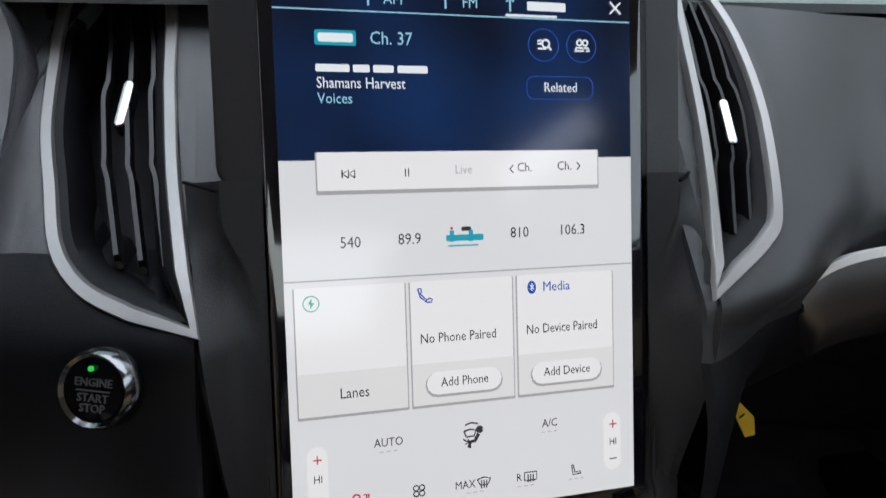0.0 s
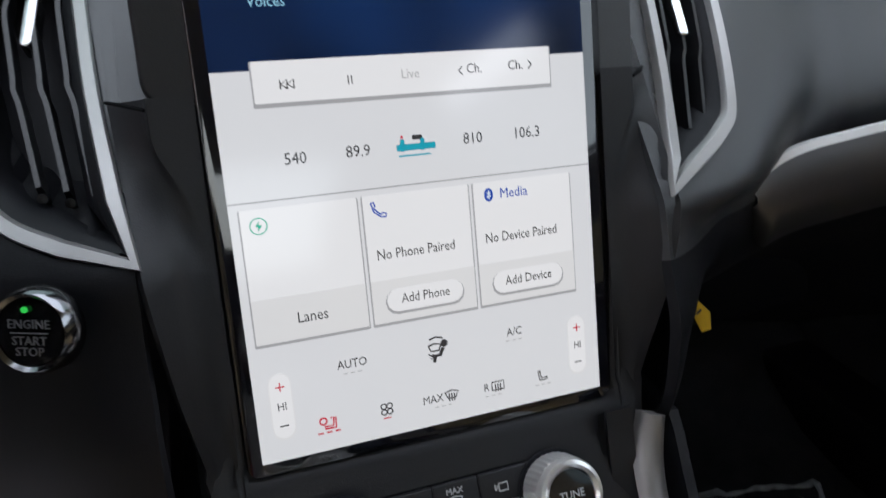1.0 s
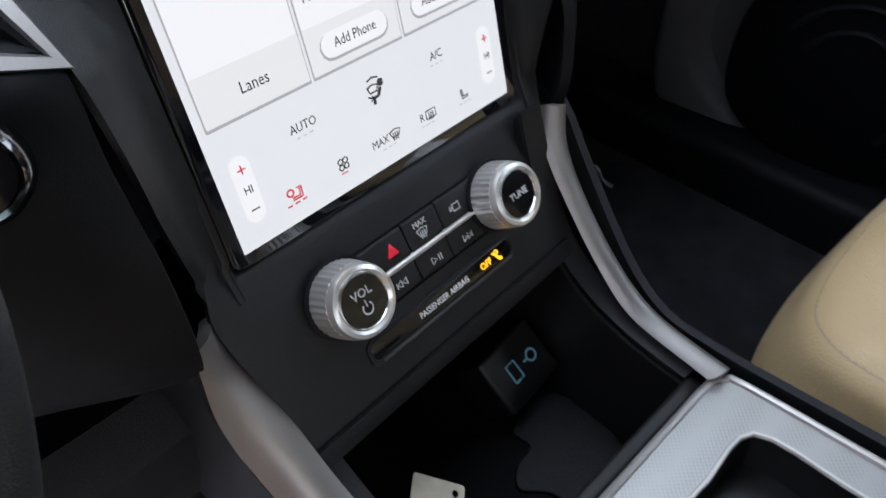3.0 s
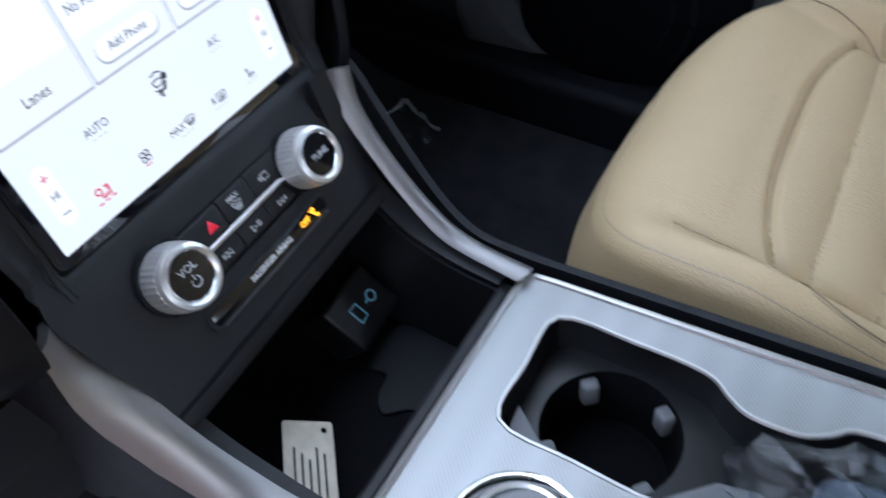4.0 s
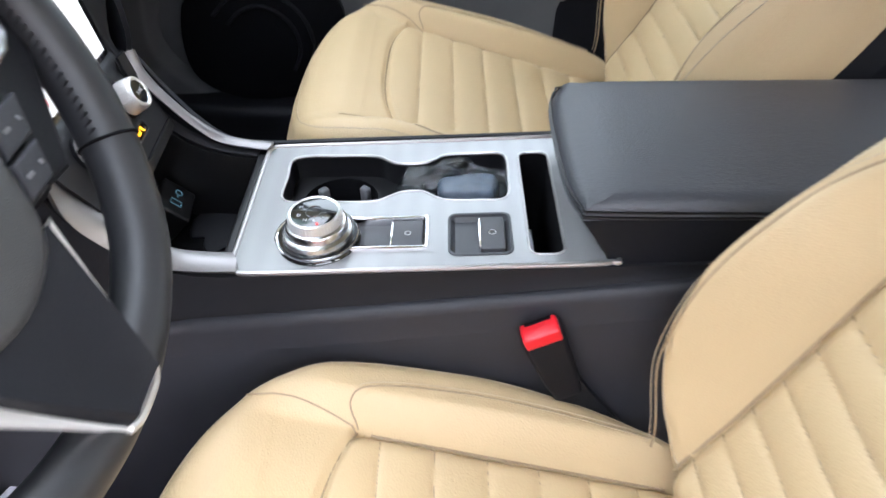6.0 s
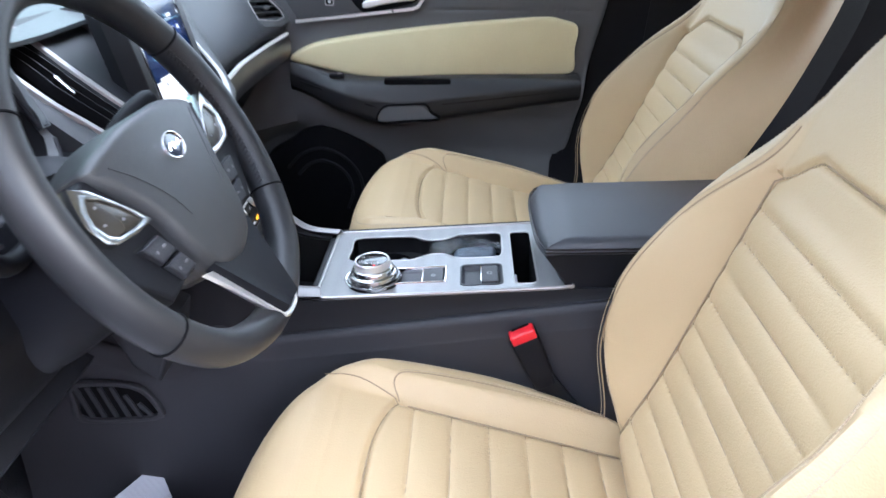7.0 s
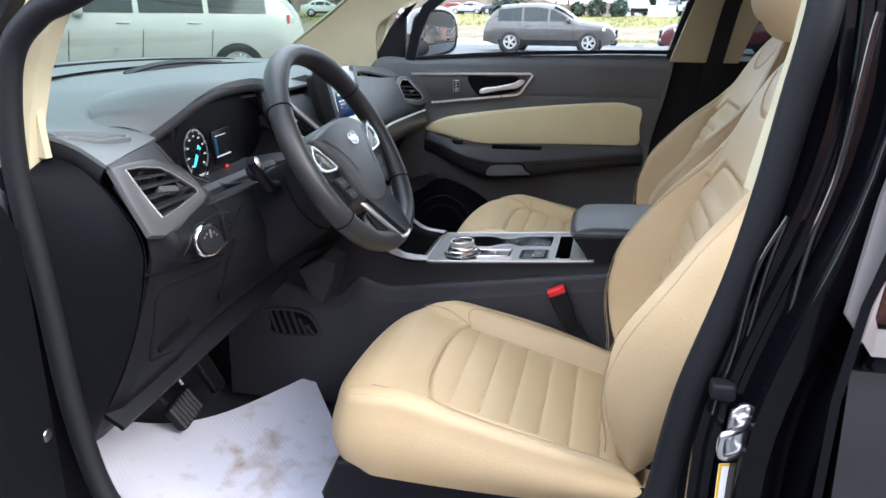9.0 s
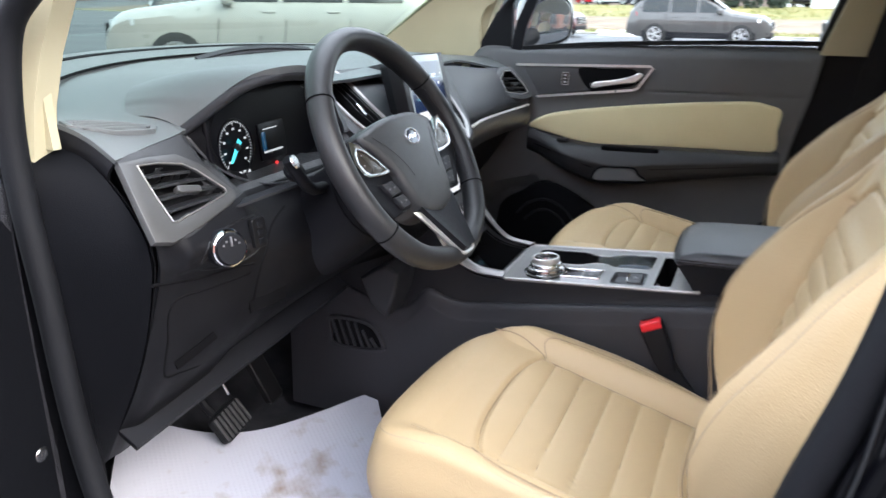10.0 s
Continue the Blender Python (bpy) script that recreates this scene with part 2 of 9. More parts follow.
def rrect(w, h, r, n=5, cx=0.0, cy=0.0):
    """A rounded rectangle as a list of (x, y), counter-clockwise."""
    out = []
    for sx, sy, a0 in ((1, 1, 0), (-1, 1, 90), (-1, -1, 180), (1, -1, 270)):
        for k in range(n + 1):
            a = radians(a0 + 90 * k / n)
            out.append((cx + sx * (w / 2 - r) + r * math.cos(a), cy + sy * (h / 2 - r) + r * math.sin(a)))
    return out


def normals2(outline):
    n, out = len(outline), []
    area = sum(outline[i - 1][0] * outline[i][1] - outline[i][0] * outline[i - 1][1] for i in range(n))
    s = 1 if area > 0 else -1
    for i in range(n):
        (ax, ay), (bx, by) = outline[i - 1], outline[(i + 1) % n]
        dx, dy = bx - ax, by - ay
        ln = math.hypot(dx, dy) or 1
        out.append((s * dy / ln, -s * dx / ln))
    return out


def slab(outline, z0, z1, edge=0.001, m=None):
    """A plate with this outline from z0 up to z1 with rounded upper edges."""
    nn = normals2(outline)
    rows = [[(x, y, z0) for x, y in outline], [(x, y, z1 - edge) for x, y in outline]]
    for k in (1, 2, 3):
        a = radians(30 * k)
        d, z = edge * (1 - math.cos(a)), z1 - edge + edge * math.sin(a)
        rows.append([(x - u * d, y - v * d, z) for (x, y), (u, v) in zip(outline, nn)])
    g = strips(rows)
    return moved(g, m) if m else g


def ring_slab(outline, inner, z0, z1, edge=0.001, m=None):
    """A frame between two outlines of equal length."""
    no, ni = normals2(outline), normals2(inner)
    off = lambda o, nn, d, z: [(x - u * d, y - v * d, z) for (x, y), (u, v) in zip(o, nn)]  # noqa: E731
    rows = [off(outline, no, 0, z0), off(outline, no, 0, z1 - edge), off(outline, no, edge * 0.3, z1 - edge * 0.3), off(outline, no, edge, z1)]
    rows += [off(inner, ni, -edge, z1), off(inner, ni, -edge * 0.3, z1 - edge * 0.3), off(inner, ni, 0, z1 - edge), off(inner, ni, 0, z0)]
    rows.append(rows[0])
    g = strips(rows, True, (False, False))
    return moved(g, m) if m else g


def pillow(outline, top, depth, edge=0.02, rings=24, m=None, bulge=0.0, centre=None, bottom=True):
    """A padded body over an outline: top(x, y) is its upper surface, with edges rounded by edge and sides down to -depth."""
    cx, cy = centre or (sum(p[0] for p in outline) / len(outline), sum(p[1] for p in outline) / len(outline))
    nn = normals2(outline)
    inner = [(x - u * edge, y - v * edge) for (x, y), (u, v) in zip(outline, nn)]
    rows = []
    for k in range(rings + 1):
        r = 0.004 + 0.996 * k / rings
        rows.append([(cx + r * (x - cx), cy + r * (y - cy), top(cx + r * (x - cx), cy + r * (y - cy))) for x, y in inner])
    for k in range(1, 7):
        a = radians(15 * k)
        d = edge * (1 - math.sin(a))
        rows.append([(x - u * d, y - v * d, top(x - u * d, y - v * d) - edge * (1 - math.cos(a))) for (x, y), (u, v) in zip(outline, nn)])
    for k in range(1, 7):
        f = k / 6
        b = bulge * math.sin(math.pi * f)
        rows.append([(x + u * b, y + v * b, (top(x, y) - edge) * (1 - f) - depth * f) for (x, y), (u, v) in zip(outline, nn)])
    g = strips(rows, True, (True, bottom))
    return moved(g, m) if m else g


def box(x0, x1, y0, y1, z0, z1, edge=0.003, m=None):
    w, h = x1 - x0, y1 - y0
    e = min(edge, w / 2.2, h / 2.2, (z1 - z0) / 2.2)
    o = rrect(w, h, e, 3, (x0 + x1) / 2, (y0 + y1) / 2)
    nn = normals2(o)
    rows = []
    for z, s in ((z0, 1), (z1, -1)):
        part_rows = []
        for k in range(4):
            a = radians(30 * k)
            d, zz = e * (1 - math.sin(a)), z + s * e * (1 - math.cos(a))
            part_rows.append([(x - u * d, y - v * d, zz) for (x, y), (u, v) in zip(o, nn)])
        rows += part_rows if s == 1 else part_rows[::-1]
    g = strips(rows)
    return moved(g, m) if m else g


def lathe(profile, n=32, m=None, caps=(True, True)):
    """A body of revolution about z from (radius, z) pairs."""
    rows = [[(max(r, 1e-5) * math.cos(2 * math.pi * k / n), max(r, 1e-5) * math.sin(2 * math.pi * k / n), z) for k in range(n)] for r, z in profile]
    g = strips(rows, True, caps)
    return moved(g, m) if m else g


def sheet(fn, nu, nv, thick=0.0):
    """A surface fn(u, v) over 0..1, thickened along its normals if thick."""
    top = [[Vector(fn(i / nu, j / nv)) for j in range(nv + 1)] for i in range(nu + 1)]
    if not thick:
        return strips(top, False)
    low = []
    for i in range(nu + 1):
        row = []
        for j in range(nv + 1):
            a = top[min(i + 1, nu)][j] - top[max(i - 1, 0)][j]
            b = top[i][min(j + 1, nv)] - top[i][max(j - 1, 0)]
            row.append(top[i][j] - a.cross(b).normalized() * thick)
        low.append(row)
    v1, f1 = strips(top, False)
    v2, f2 = strips(low, False)
    n, w = len(v1), nv + 1
    faces = list(f1) + [tuple(i + n for i in f[::-1]) for f in f2]
    for j in range(nv):
        faces.append((j, n + j, n + j + 1, j + 1))
        k = nu * w + j
        faces.append((k, k + 1, n + k + 1, n + k))
    for i in range(nu):
        faces.append((i * w, (i + 1) * w, n + (i + 1) * w, n + i * w))
        k = i * w + nv
        faces.append((k, n + k, n + k + w, k + w))
    return v1 + v2, faces


def lettering(name, words, size, m, mat, parent, thick=0.0003, align="CENTER", wide=1.0):
    """Words in the built-in font as a mesh; m: pose, x along the line, y up, z out."""
    cu = bpy.data.curves.new(name, "FONT")
    cu.body, cu.size, cu.extrude, cu.align_x, cu.align_y = words, size, thick, align, "CENTER"
    cu.resolution_u = 2
    ob = bpy.data.objects.new(name, cu)
    scene.collection.objects.link(ob)
    dg = bpy.context.evaluated_depsgraph_get()
    me = bpy.data.meshes.new_from_object(ob.evaluated_get(dg))
    bpy.data.objects.remove(ob)
    me.transform(m @ Matrix.Diagonal((wide, 1, 1, 1)))
    me.materials.clear()
    me.materials.append(mat)
    made = new(name, me)
    return put_under(made, parent)


def smooth_step(a, b, x):
    t = max(0.0, min(1.0, (x - a) / (b - a)))
    return t * t * (3 - 2 * t)


def frame_of(origin, right, up):
    """The pose with x along right, y along up and z out towards the viewer."""
    r = Vector(right).normalized()
    u = (Vector(up) - r * Vector(up).dot(r)).normalized()
    o = r.cross(u)
    return Matrix(((r.x, u.x, o.x, origin[0]), (r.y, u.y, o.y, origin[1]), (r.z, u.z, o.z, origin[2]), (0, 0, 0, 1)))


def line_of(points, x):
    """Height at x of a line through points, level beyond its ends."""
    if x <= points[0][0]:
        return points[0][1]
    for (a, pa), (b, pb) in zip(points, points[1:]):
        if x <= b:
            return pa + (pb - pa) * (x - a) / (b - a)
    return points[-1][1]


# ---- the car's shell ----
def shell():
    floor = part("floor", sheet(lambda u, v: (-0.84 + 1.68 * u, -1.6 + 2.5 * v, 0.41 + 0.2 * smooth_step(0.84, 1.0, v)), 24, 30, 0.02), M["carpet"])
    tagged(floor, "black carpeted car floor rising towards the pedals", "car floor", kind="structure")
    roof = part("ceiling", sheet(lambda u, v: (-0.68 + 1.36 * u, -1.9 + 1.95 * v, 1.6 - 0.06 * (2 * u - 1) ** 4 - 0.05 * (2 * v - 1) ** 4), 16, 16, 0.03), M["pillar"])
    tagged(roof, "beige cloth headliner of the car roof", "car roof", kind="structure")
    skin = part("roof_outer", sheet(lambda u, v: (-0.74 + 1.48 * u, -1.95 + 1.99 * v, 1.65 - 0.07 * (2 * u - 1) ** 4 - 0.06 * (2 * v - 1) ** 4), 16, 16, 0.02), M["paint"])
    tagged(skin, "glossy black outer roof of the car", "car roof", kind="structure")
    # unseen rear pane, added to weaken reflections on the touchscreen; casts no shadow
    rg = part("window_3", sheet(lambda u, v: (-0.74 + 1.48 * u, -1.72 - 0.06 * v, 1.15 + 0.42 * v), 4, 4), M["glass"])
    rg.visible_shadow = False
    tagged(rg, "unseen rear window pane added to dim screen reflections", "rear window", kind="structure")
    # unseen pane over an added roof opening that brightens the front of the cabin
    sr = part("window_4", sheet(lambda u, v: (-0.66 + 1.32 * u, 0.045 + 0.41 * v, 1.615 - 0.05 * (2 * u - 1) ** 4 - 0.05 * v), 8, 4), M["lightpane"])
    sr.visible_shadow = False
    tagged(sr, "unseen clear pane added above the front seats to let light in", "glass roof", kind="structure")
    back = part("wall_rear", box(-0.8, 0.8, -1.75, -1.7, 0.42, 1.15), M["carpet"])
    tagged(back, "dark rear bulkhead behind the seats", "car interior wall", kind="structure")
    fire = part("wall_front", sheet(lambda u, v: (-0.82 + 1.64 * u, 0.86 - 0.1 * v, 0.42 + 0.75 * v), 8, 8, 0.02), M["carpet"])
    tagged(fire, "dark carpeted firewall ahead of the footwells", "car interior wall", kind="structure")
    # windscreen
    ws = lambda u, v: (  # noqa: E731
        (2 * u - 1) * (0.725 - 0.09 * v),
        1.03 - 0.28 * (2 * u - 1) ** 2 - 0.56 * v,
        1.155 + 0.41 * v - 0.01 * (2 * u - 1) ** 2,
    )
    pane = part("window_1", sheet(ws, 20, 12), M["screenglass"])
    pane.visible_shadow = False
    tagged(pane, "clear sloping windscreen above the dashboard", "windscreen", kind="structure")
    cowl = part("cowl", sheet(lambda u, v: ((2 * u - 1) * 0.8, 1.02 + 0.3 * v - 0.5 * (2 * u - 1) ** 2, 1.125 + 0.0 * v - 0.04 * (2 * u - 1) ** 2 - 0.02 * v), 16, 4, 0.02), M["soft"])
    tagged(cowl, "black plastic cowl below the windscreen", "cowl", kind="structure")
    hood = part("bonnet", sheet(lambda u, v: ((2 * u - 1) * 0.86, 1.25 - 0.35 * (2 * u - 1) ** 2 + 0.95 * v, 1.06 - 0.06 * (2 * u - 1) ** 2 - 0.14 * v * v), 14, 8, 0.02), M["paint"])
    tagged(hood, "glossy black car bonnet", "car bonnet", kind="structure")
    wiper = part("wiper", tube(spline([(-0.62, 0.93, 1.155), (-0.4, 1.02, 1.165), (-0.2, 1.05, 1.168), (0.1, 1.08, 1.166)], 6), 0.008, 6), M["soft"])
    tagged(wiper, "black wiper blade resting on the windscreen's foot", "wiper", kind="structure")
    wiper2 = part("wiper", tube(spline([(0.2, 1.06, 1.162), (0.42, 0.98, 1.165), (0.56, 0.86, 1.175)], 6), 0.01, 6), M["soft"])
    tagged(wiper2, "black wiper arm at the windscreen's foot", "wiper", kind="structure")

    # front pillars, beige trim inside, black outside
    def pillar(side):
        inner, outer = [], []
        for i in range(13):
            v = i / 12
            base = Vector((side * (0.765 - 0.1 * v), 0.425 - 0.05 * v - 0.62 * v * v, 1.10 + 0.5 * math.sin(v * math.pi / 2) ** 0.85))
            inner.append(base)
            outer.append(base + Vector((side * 0.05, 0.03, 0.0)))
        sec = [(-0.035, -0.02), (0.0, -0.032), (0.035, -0.02), (0.04, 0.02), (0.0, 0.035), (-0.04, 0.02)]
        return inner, outer, sec

    for side, name in ((-1, "pillar_left"), (1, "pillar_right")):
        inner, outer, sec = pillar(side)
        if side > 0:
            inner = [q + Vector((0.035, 0.0, -0.01)) for q in inner]
        p = part(name, sweep(inner, [(u * 0.9, v * 0.9) for u, v in sec], (side, 0, 0)), M["pillar"])
        tagged(p, "pale beige front pillar trim beside the windscreen", "pillar trim", kind="structure")
        q = part(name + "_outer", sweep(outer, [(u * 0.8, v * 0.8) for u, v in sec], (side, 0, 0)), M["soft"])
        tagged(q, "black outer front pillar", "pillar", kind="structure")
    # broad pillar panels between windscreen and door
    near = spline([(0.712, 0.77, 1.15), (0.69, 0.5, 1.345), (0.655, 0.24, 1.53)], 8)
    far = spline([(0.75, 0.375, 1.13), (0.748, 0.38, 1.2), (0.744, 0.375, 1.28), (0.735, 0.312, 1.332), (0.715, 0.1, 1.44)], 4)
    for side, name in ((1, "pillar_panel_right"), (-1, "pillar_panel_left")):
        pp = part(name, sheet(lambda u, v: (lambda a, b: (side * (a.x + (b.x - a.x) * v + 0.012 * math.sin(math.pi * v)), a.y + (b.y - a.y) * v, a.z + (b.z - a.z) * v))(near[round(u * 16)], far[round(u * 16)]), 16, 8, 0.012), M["pillar"])
        tagged(pp, "broad pale beige trim panel of the front pillar", "pillar trim", kind="structure")
    # driver's door opening: rubber seal, B pillar, sill
    seal_path = [(-0.71, -0.28, 1.56), (-0.74, -0.05, 1.50), (-0.78, 0.12, 1.415), (-0.80, 0.262, 1.345), (-0.803, 0.322, 1.318), (-0.805, 0.368, 1.262), (-0.81, 0.382, 1.13), (-0.81, 0.368, 0.95), (-0.81, 0.352, 0.75), (-0.81, 0.31, 0.6), (-0.81, 0.2, 0.5), (-0.82, -0.05, 0.465), (-0.84, -0.3, 0.48), (-0.85, -0.43, 0.58), (-0.852, -0.468, 0.789), (-0.852, -0.488, 0.925), (-0.852, -0.523, 1.062), (-0.852, -0.541, 1.16), (-0.852, -0.553, 1.25), (-0.85, -0.565, 1.34), (-0.815, -0.575, 1.47), (-0.74, -0.48, 1.55)]
    seal = part("door_seal", tube(spline(seal_path, 7, True), 0.0165, 12, True, (1, 0, 0)), M["rubber"])
    tagged(seal, "matt black rubber seal round the open driver's door", "door seal", kind="structure")
    jamb = part("wall_left", sheet(lambda u, v: (-0.765 - 0.05 * u, 0.37 + 0.07 * u, 0.45 + 0.36 * v), 4, 8, 0.02), M["matt"])
    tagged(jamb, "black plastic kick panel beside the driver's footwell", "car interior wall", kind="structure")
    sill = part("sill", box(-0.9, -0.8, -0.5, 0.42, 0.36, 0.45, 0.02), M["soft"])
    tagged(sill, "black plastic door sill", "sill", kind="structure")

    # B pillar: beige trim inside, glossy black sheet metal outside
    def bp(z):
        return -0.485 - 0.09 * smooth_step(0.85, 1.3, z)

    trim = part("pillar_middle", sheet(lambda u, v: (-0.81 + 0.02 * math.sin(u * 3.1), -0.535 - 0.03 * min(1, 2.2 * v) - 0.12 * u, 1.15 + 0.38 * v), 6, 10, 0.02), M["pillar"])
    tagged(trim, "pale beige centre pillar trim", "pillar trim", kind="structure")
    low = part("pillar_middle_lower", sheet(lambda u, v: (-0.80 + 0.02 * math.sin(u * 3.1), bp(0.48 + 0.66 * v) - 0.012 - 0.1 * u, 0.46 + 0.68 * v), 6, 10, 0.02), M["soft"])
    tagged(low, "black plastic lower centre pillar trim", "pillar trim", kind="structure")

    def bsec(u, v):
        z = 0.42 + 1.0 * v
        y = bp(z) - 0.012 - 0.105 * u
        x = -0.872 - 0.008 * smooth_step(0.08, 0.12, u) + 0.006 * smooth_step(0.2, 0.23, u) - 0.03 * smooth_step(0.3, 0.42, u) + 0.035 * smooth_step(0.66, 0.74, u) - 0.05 * smooth_step(0.92, 1, u)
        return (x + 0.05 * smooth_step(1.1, 1.45, z), y, z)

    metal = part("pillar_middle_outer", sheet(bsec, 60, 26, 0.01), M["jambpaint"])
    tagged(metal, "glossy black painted centre pillar of the body", "car body", kind="structure")
    for x, r, pts in (
        (-0.877, 0.0045, ((-0.603, 1.33), (-0.6, 1.303), (-0.593, 1.193), (-0.579, 1.121), (-0.571, 1.044), (-0.567, 0.956), (-0.57, 0.833), (-0.565, 0.6))),
        (-0.8735, 0.0028, ((-0.556, 1.142), (-0.535, 1.085), (-0.525, 0.997), (-0.515, 0.943), (-0.512, 0.92))),
        (-0.8735, 0.0028, ((-0.556, 1.142), (-0.544, 1.085), (-0.534, 0.997), (-0.527, 0.943), (-0.524, 0.925))),
        (-0.8785, 0.0025, ((-0.559, 0.993), (-0.561, 0.9), (-0.562, 0.83), (-0.556, 0.62))),
    ):
        part("crease", tube(spline([(x, y, z) for y, z in pts], 6), r, 10, False, (1, 0, 0)), M["paint"], metal, "raised fold of the sheet metal")
    part("stop_pad", box(-0.892, -0.87, -0.53, -0.505, 0.945, 0.963, 0.004), M["soft"], metal, "black rubber door stop")
    edge_y = lambda z: line_of(((0.9, -0.488), (1.062, -0.523), (1.16, -0.541), (1.25, -0.553), (1.34, -0.565), (1.45, -0.574)), z)  # noqa: E731
    web = part("pillar_middle_web", sheet(lambda u, v: (lambda z: (-0.842 - 0.028 * u + 0.045 * smooth_step(1.1, 1.45, z), edge_y(z) - 0.004 + (bp(z) - 0.02 - edge_y(z)) * u, z))(0.95 + 0.5 * v), 6, 14, 0.006), M["jambpaint"])
    tagged(web, "black painted web beside the rubber door seal", "car body", kind="structure")
    # striker, on the pillar
    st = thing("door_striker", (-0.875, -0.54, 0.9), "zinc-plated steel door striker on the black centre pillar", "door striker")
    sm = frame_of((-0.8835, -0.543, 0.909), (0.25, -1, 0), (0, 0.1, 1))
    part("base", slab(rrect(0.036, 0.068, 0.017, 7), 0, 0.006, 0.002, sm), M["steel"], st)
    part("boss", slab(rrect(0.024, 0.05, 0.011, 6, -0.002, 0.0), 0.005, 0.011, 0.003, sm), M["steel"], st)
    part("loop", tube([sm @ Vector(p) for p in spline([(-0.002, 0.0135, 0.006), (-0.012, 0.0145, 0.02), (-0.027, 0.014, 0.027), (-0.034, 0.009, 0.028), (-0.034, -0.009, 0.028), (-0.027, -0.014, 0.027), (-0.012, -0.0145, 0.02), (-0.002, -0.0135, 0.006)], 5)], 0.0042, 10, False, sm.col[2].to_3d()), M["steel"], st)
    for s in (-1, 1):
        part("screw", lathe([(0.006, 0), (0.006, 0.003), (0.004, 0.004), (0.002, 0.003), (0.0, 0.003)], 12, sm @ pose(0.003, s * 0.026, 0.006)), M["steel"], st)
    lab = thing("warning_label", (-0.875, -0.53, 0.82), "yellow and white paper warning label stuck on the pillar", "label")
    lm = frame_of((-0.884, -0.54, 0.819), (0.25, -1, 0), (0, 0.1, 1))
    part("backing", slab(rrect(0.034, 0.1, 0.002, 2), 0, 0.0006, 0.0002, lm), M["white"], lab)
    part("border", ring_slab(rrect(0.034, 0.1, 0.002, 2), rrect(0.028, 0.094, 0.002, 2), 0.0006, 0.001, 0.0001, lm), M["yellow"], lab)
    part("triangle", slab([(-0.01, 0.0), (0.01, 0.0), (0.0, 0.02)], 0.0006, 0.0011, 0.0001, lm), M["yellow"], lab)
    for k in range(4):
        part("print_bar", slab(rrect(0.02, 0.0025, 0.0005, 1, 0, -0.012 - 0.008 * k), 0.0006, 0.001, 0.0001, lm), M["ink"], lab)

    # rear door behind the pillar
    rd = thing("rear_door", (-0.95, -0.9, 0.5), "closed glossy black rear car door with chrome window frame", "car door")
    part("skin", sheet(lambda u, v: (-0.925 - 0.045 * math.sin(math.pi * (0.15 + 0.7 * v)), -0.612 - 0.95 * u, 0.40 + 0.62 * v), 10, 18, 0.02), M["paint"], rd)
    part("inner_edge", sheet(lambda u, v: (-0.955 + 0.06 * u, -0.606 - 0.03 * u - 0.06 * smooth_step(0.6, 1, v), 0.42 + 0.95 * v), 4, 10, 0.008), M["jambpaint"], rd)
    part("window_frame", sweep([(-0.935, -1.6, 1.055), (-0.945, -0.9, 1.05), (-0.94, -0.628, 1.047), (-0.934, -0.614, 1.07), (-0.915, -0.63, 1.17), (-0.89, -0.665, 1.32), (-0.86, -0.7, 1.45)], [(0.012, 0.004), (0.012, -0.004), (-0.012, -0.004), (-0.012, 0.004)], (1, 0, 0)), M["silver"], rd, "satin chrome window surround")
    g = part("pane", sheet(lambda u, v: (-0.925 + 0.07 * v, -0.63 - 0.06 * v - 0.85 * u, 1.05 + 0.38 * v), 4, 4), M["sideglass"], rd, "pane reflecting the sky")
    # open driver's door, swung out
    dd = thing("driver_door", (-0.9, 0.4, 0.5), "open black driver's car door, inner panel facing rearwards", "car door")
    dm = frame_of((-0.86, 0.405, 0.0), (-1, -0.22, 0), (0, 0, 1))
    part("panel", pillow([(0.0, 0.50), (0.75, 0.48), (0.78, 1.12), (0.4, 1.16), (0.06, 1.145), (0.0, 1.05)], lambda x, y: 0.1 + 0.012 * math.sin(9 * y), 0.05, 0.03, 8, dm), M["matt"], dd)
    part("armrest", pillow(rrect(0.5, 0.17, 0.06, 6, 0.32, 0.79), lambda x, y: 0.175, -0.09, 0.035, 8, dm), M["blackleather"], dd)
    part("trim_strip", sweep([dm @ Vector(p) for p in spline([(0.085, 0.73, 0.18), (0.1, 0.83, 0.182), (0.2, 0.86, 0.184), (0.5, 0.865, 0.184)], 6)], [(0.004, 0.003), (0.004, -0.003), (-0.004, -0.003), (-0.004, 0.003)], dm.col[2].to_3d()), M["silver"], dd)
    part("seam", tube([dm @ Vector(p) for p in ((0.03, 0.95, 0.105), (0.75, 0.98, 0.105))], 0.003, 6), M["black"], dd)
    hinge = part("hinge", box(-0.885, -0.845, 0.36, 0.42, 0.72, 0.8, 0.008), M["paint"], dd, "black painted steel hinge")
    part("bolt", lathe([(0.012, 0), (0.012, 0.006), (0.008, 0.01), (0, 0.01)], 12, frame_of((-0.868, 0.36, 0.76), (1, 0, 0), (0, 0, 1))), M["steel"], hinge)
    # passenger-side centre pillar with belt
    rp = part("pillar_middle_right", sheet(lambda u, v: (0.80 - 0.06 * v, -0.545 - 0.2 * u - 0.12 * v, 1.19 + 0.4 * v), 6, 8, 0.03), M["pillar"])
    tagged(rp, "pale beige centre pillar trim on the passenger side", "pillar trim", kind="structure")
    rl = part("pillar_middle_right_lower", sheet(lambda u, v: (0.82 + 0.0 * v, -0.4 - 0.55 * u - 0.10 * v, 0.45 + 0.745 * v), 6, 8, 0.03), M["soft"])
    tagged(rl, "black lower centre pillar trim on the passenger side", "pillar trim", kind="structure")
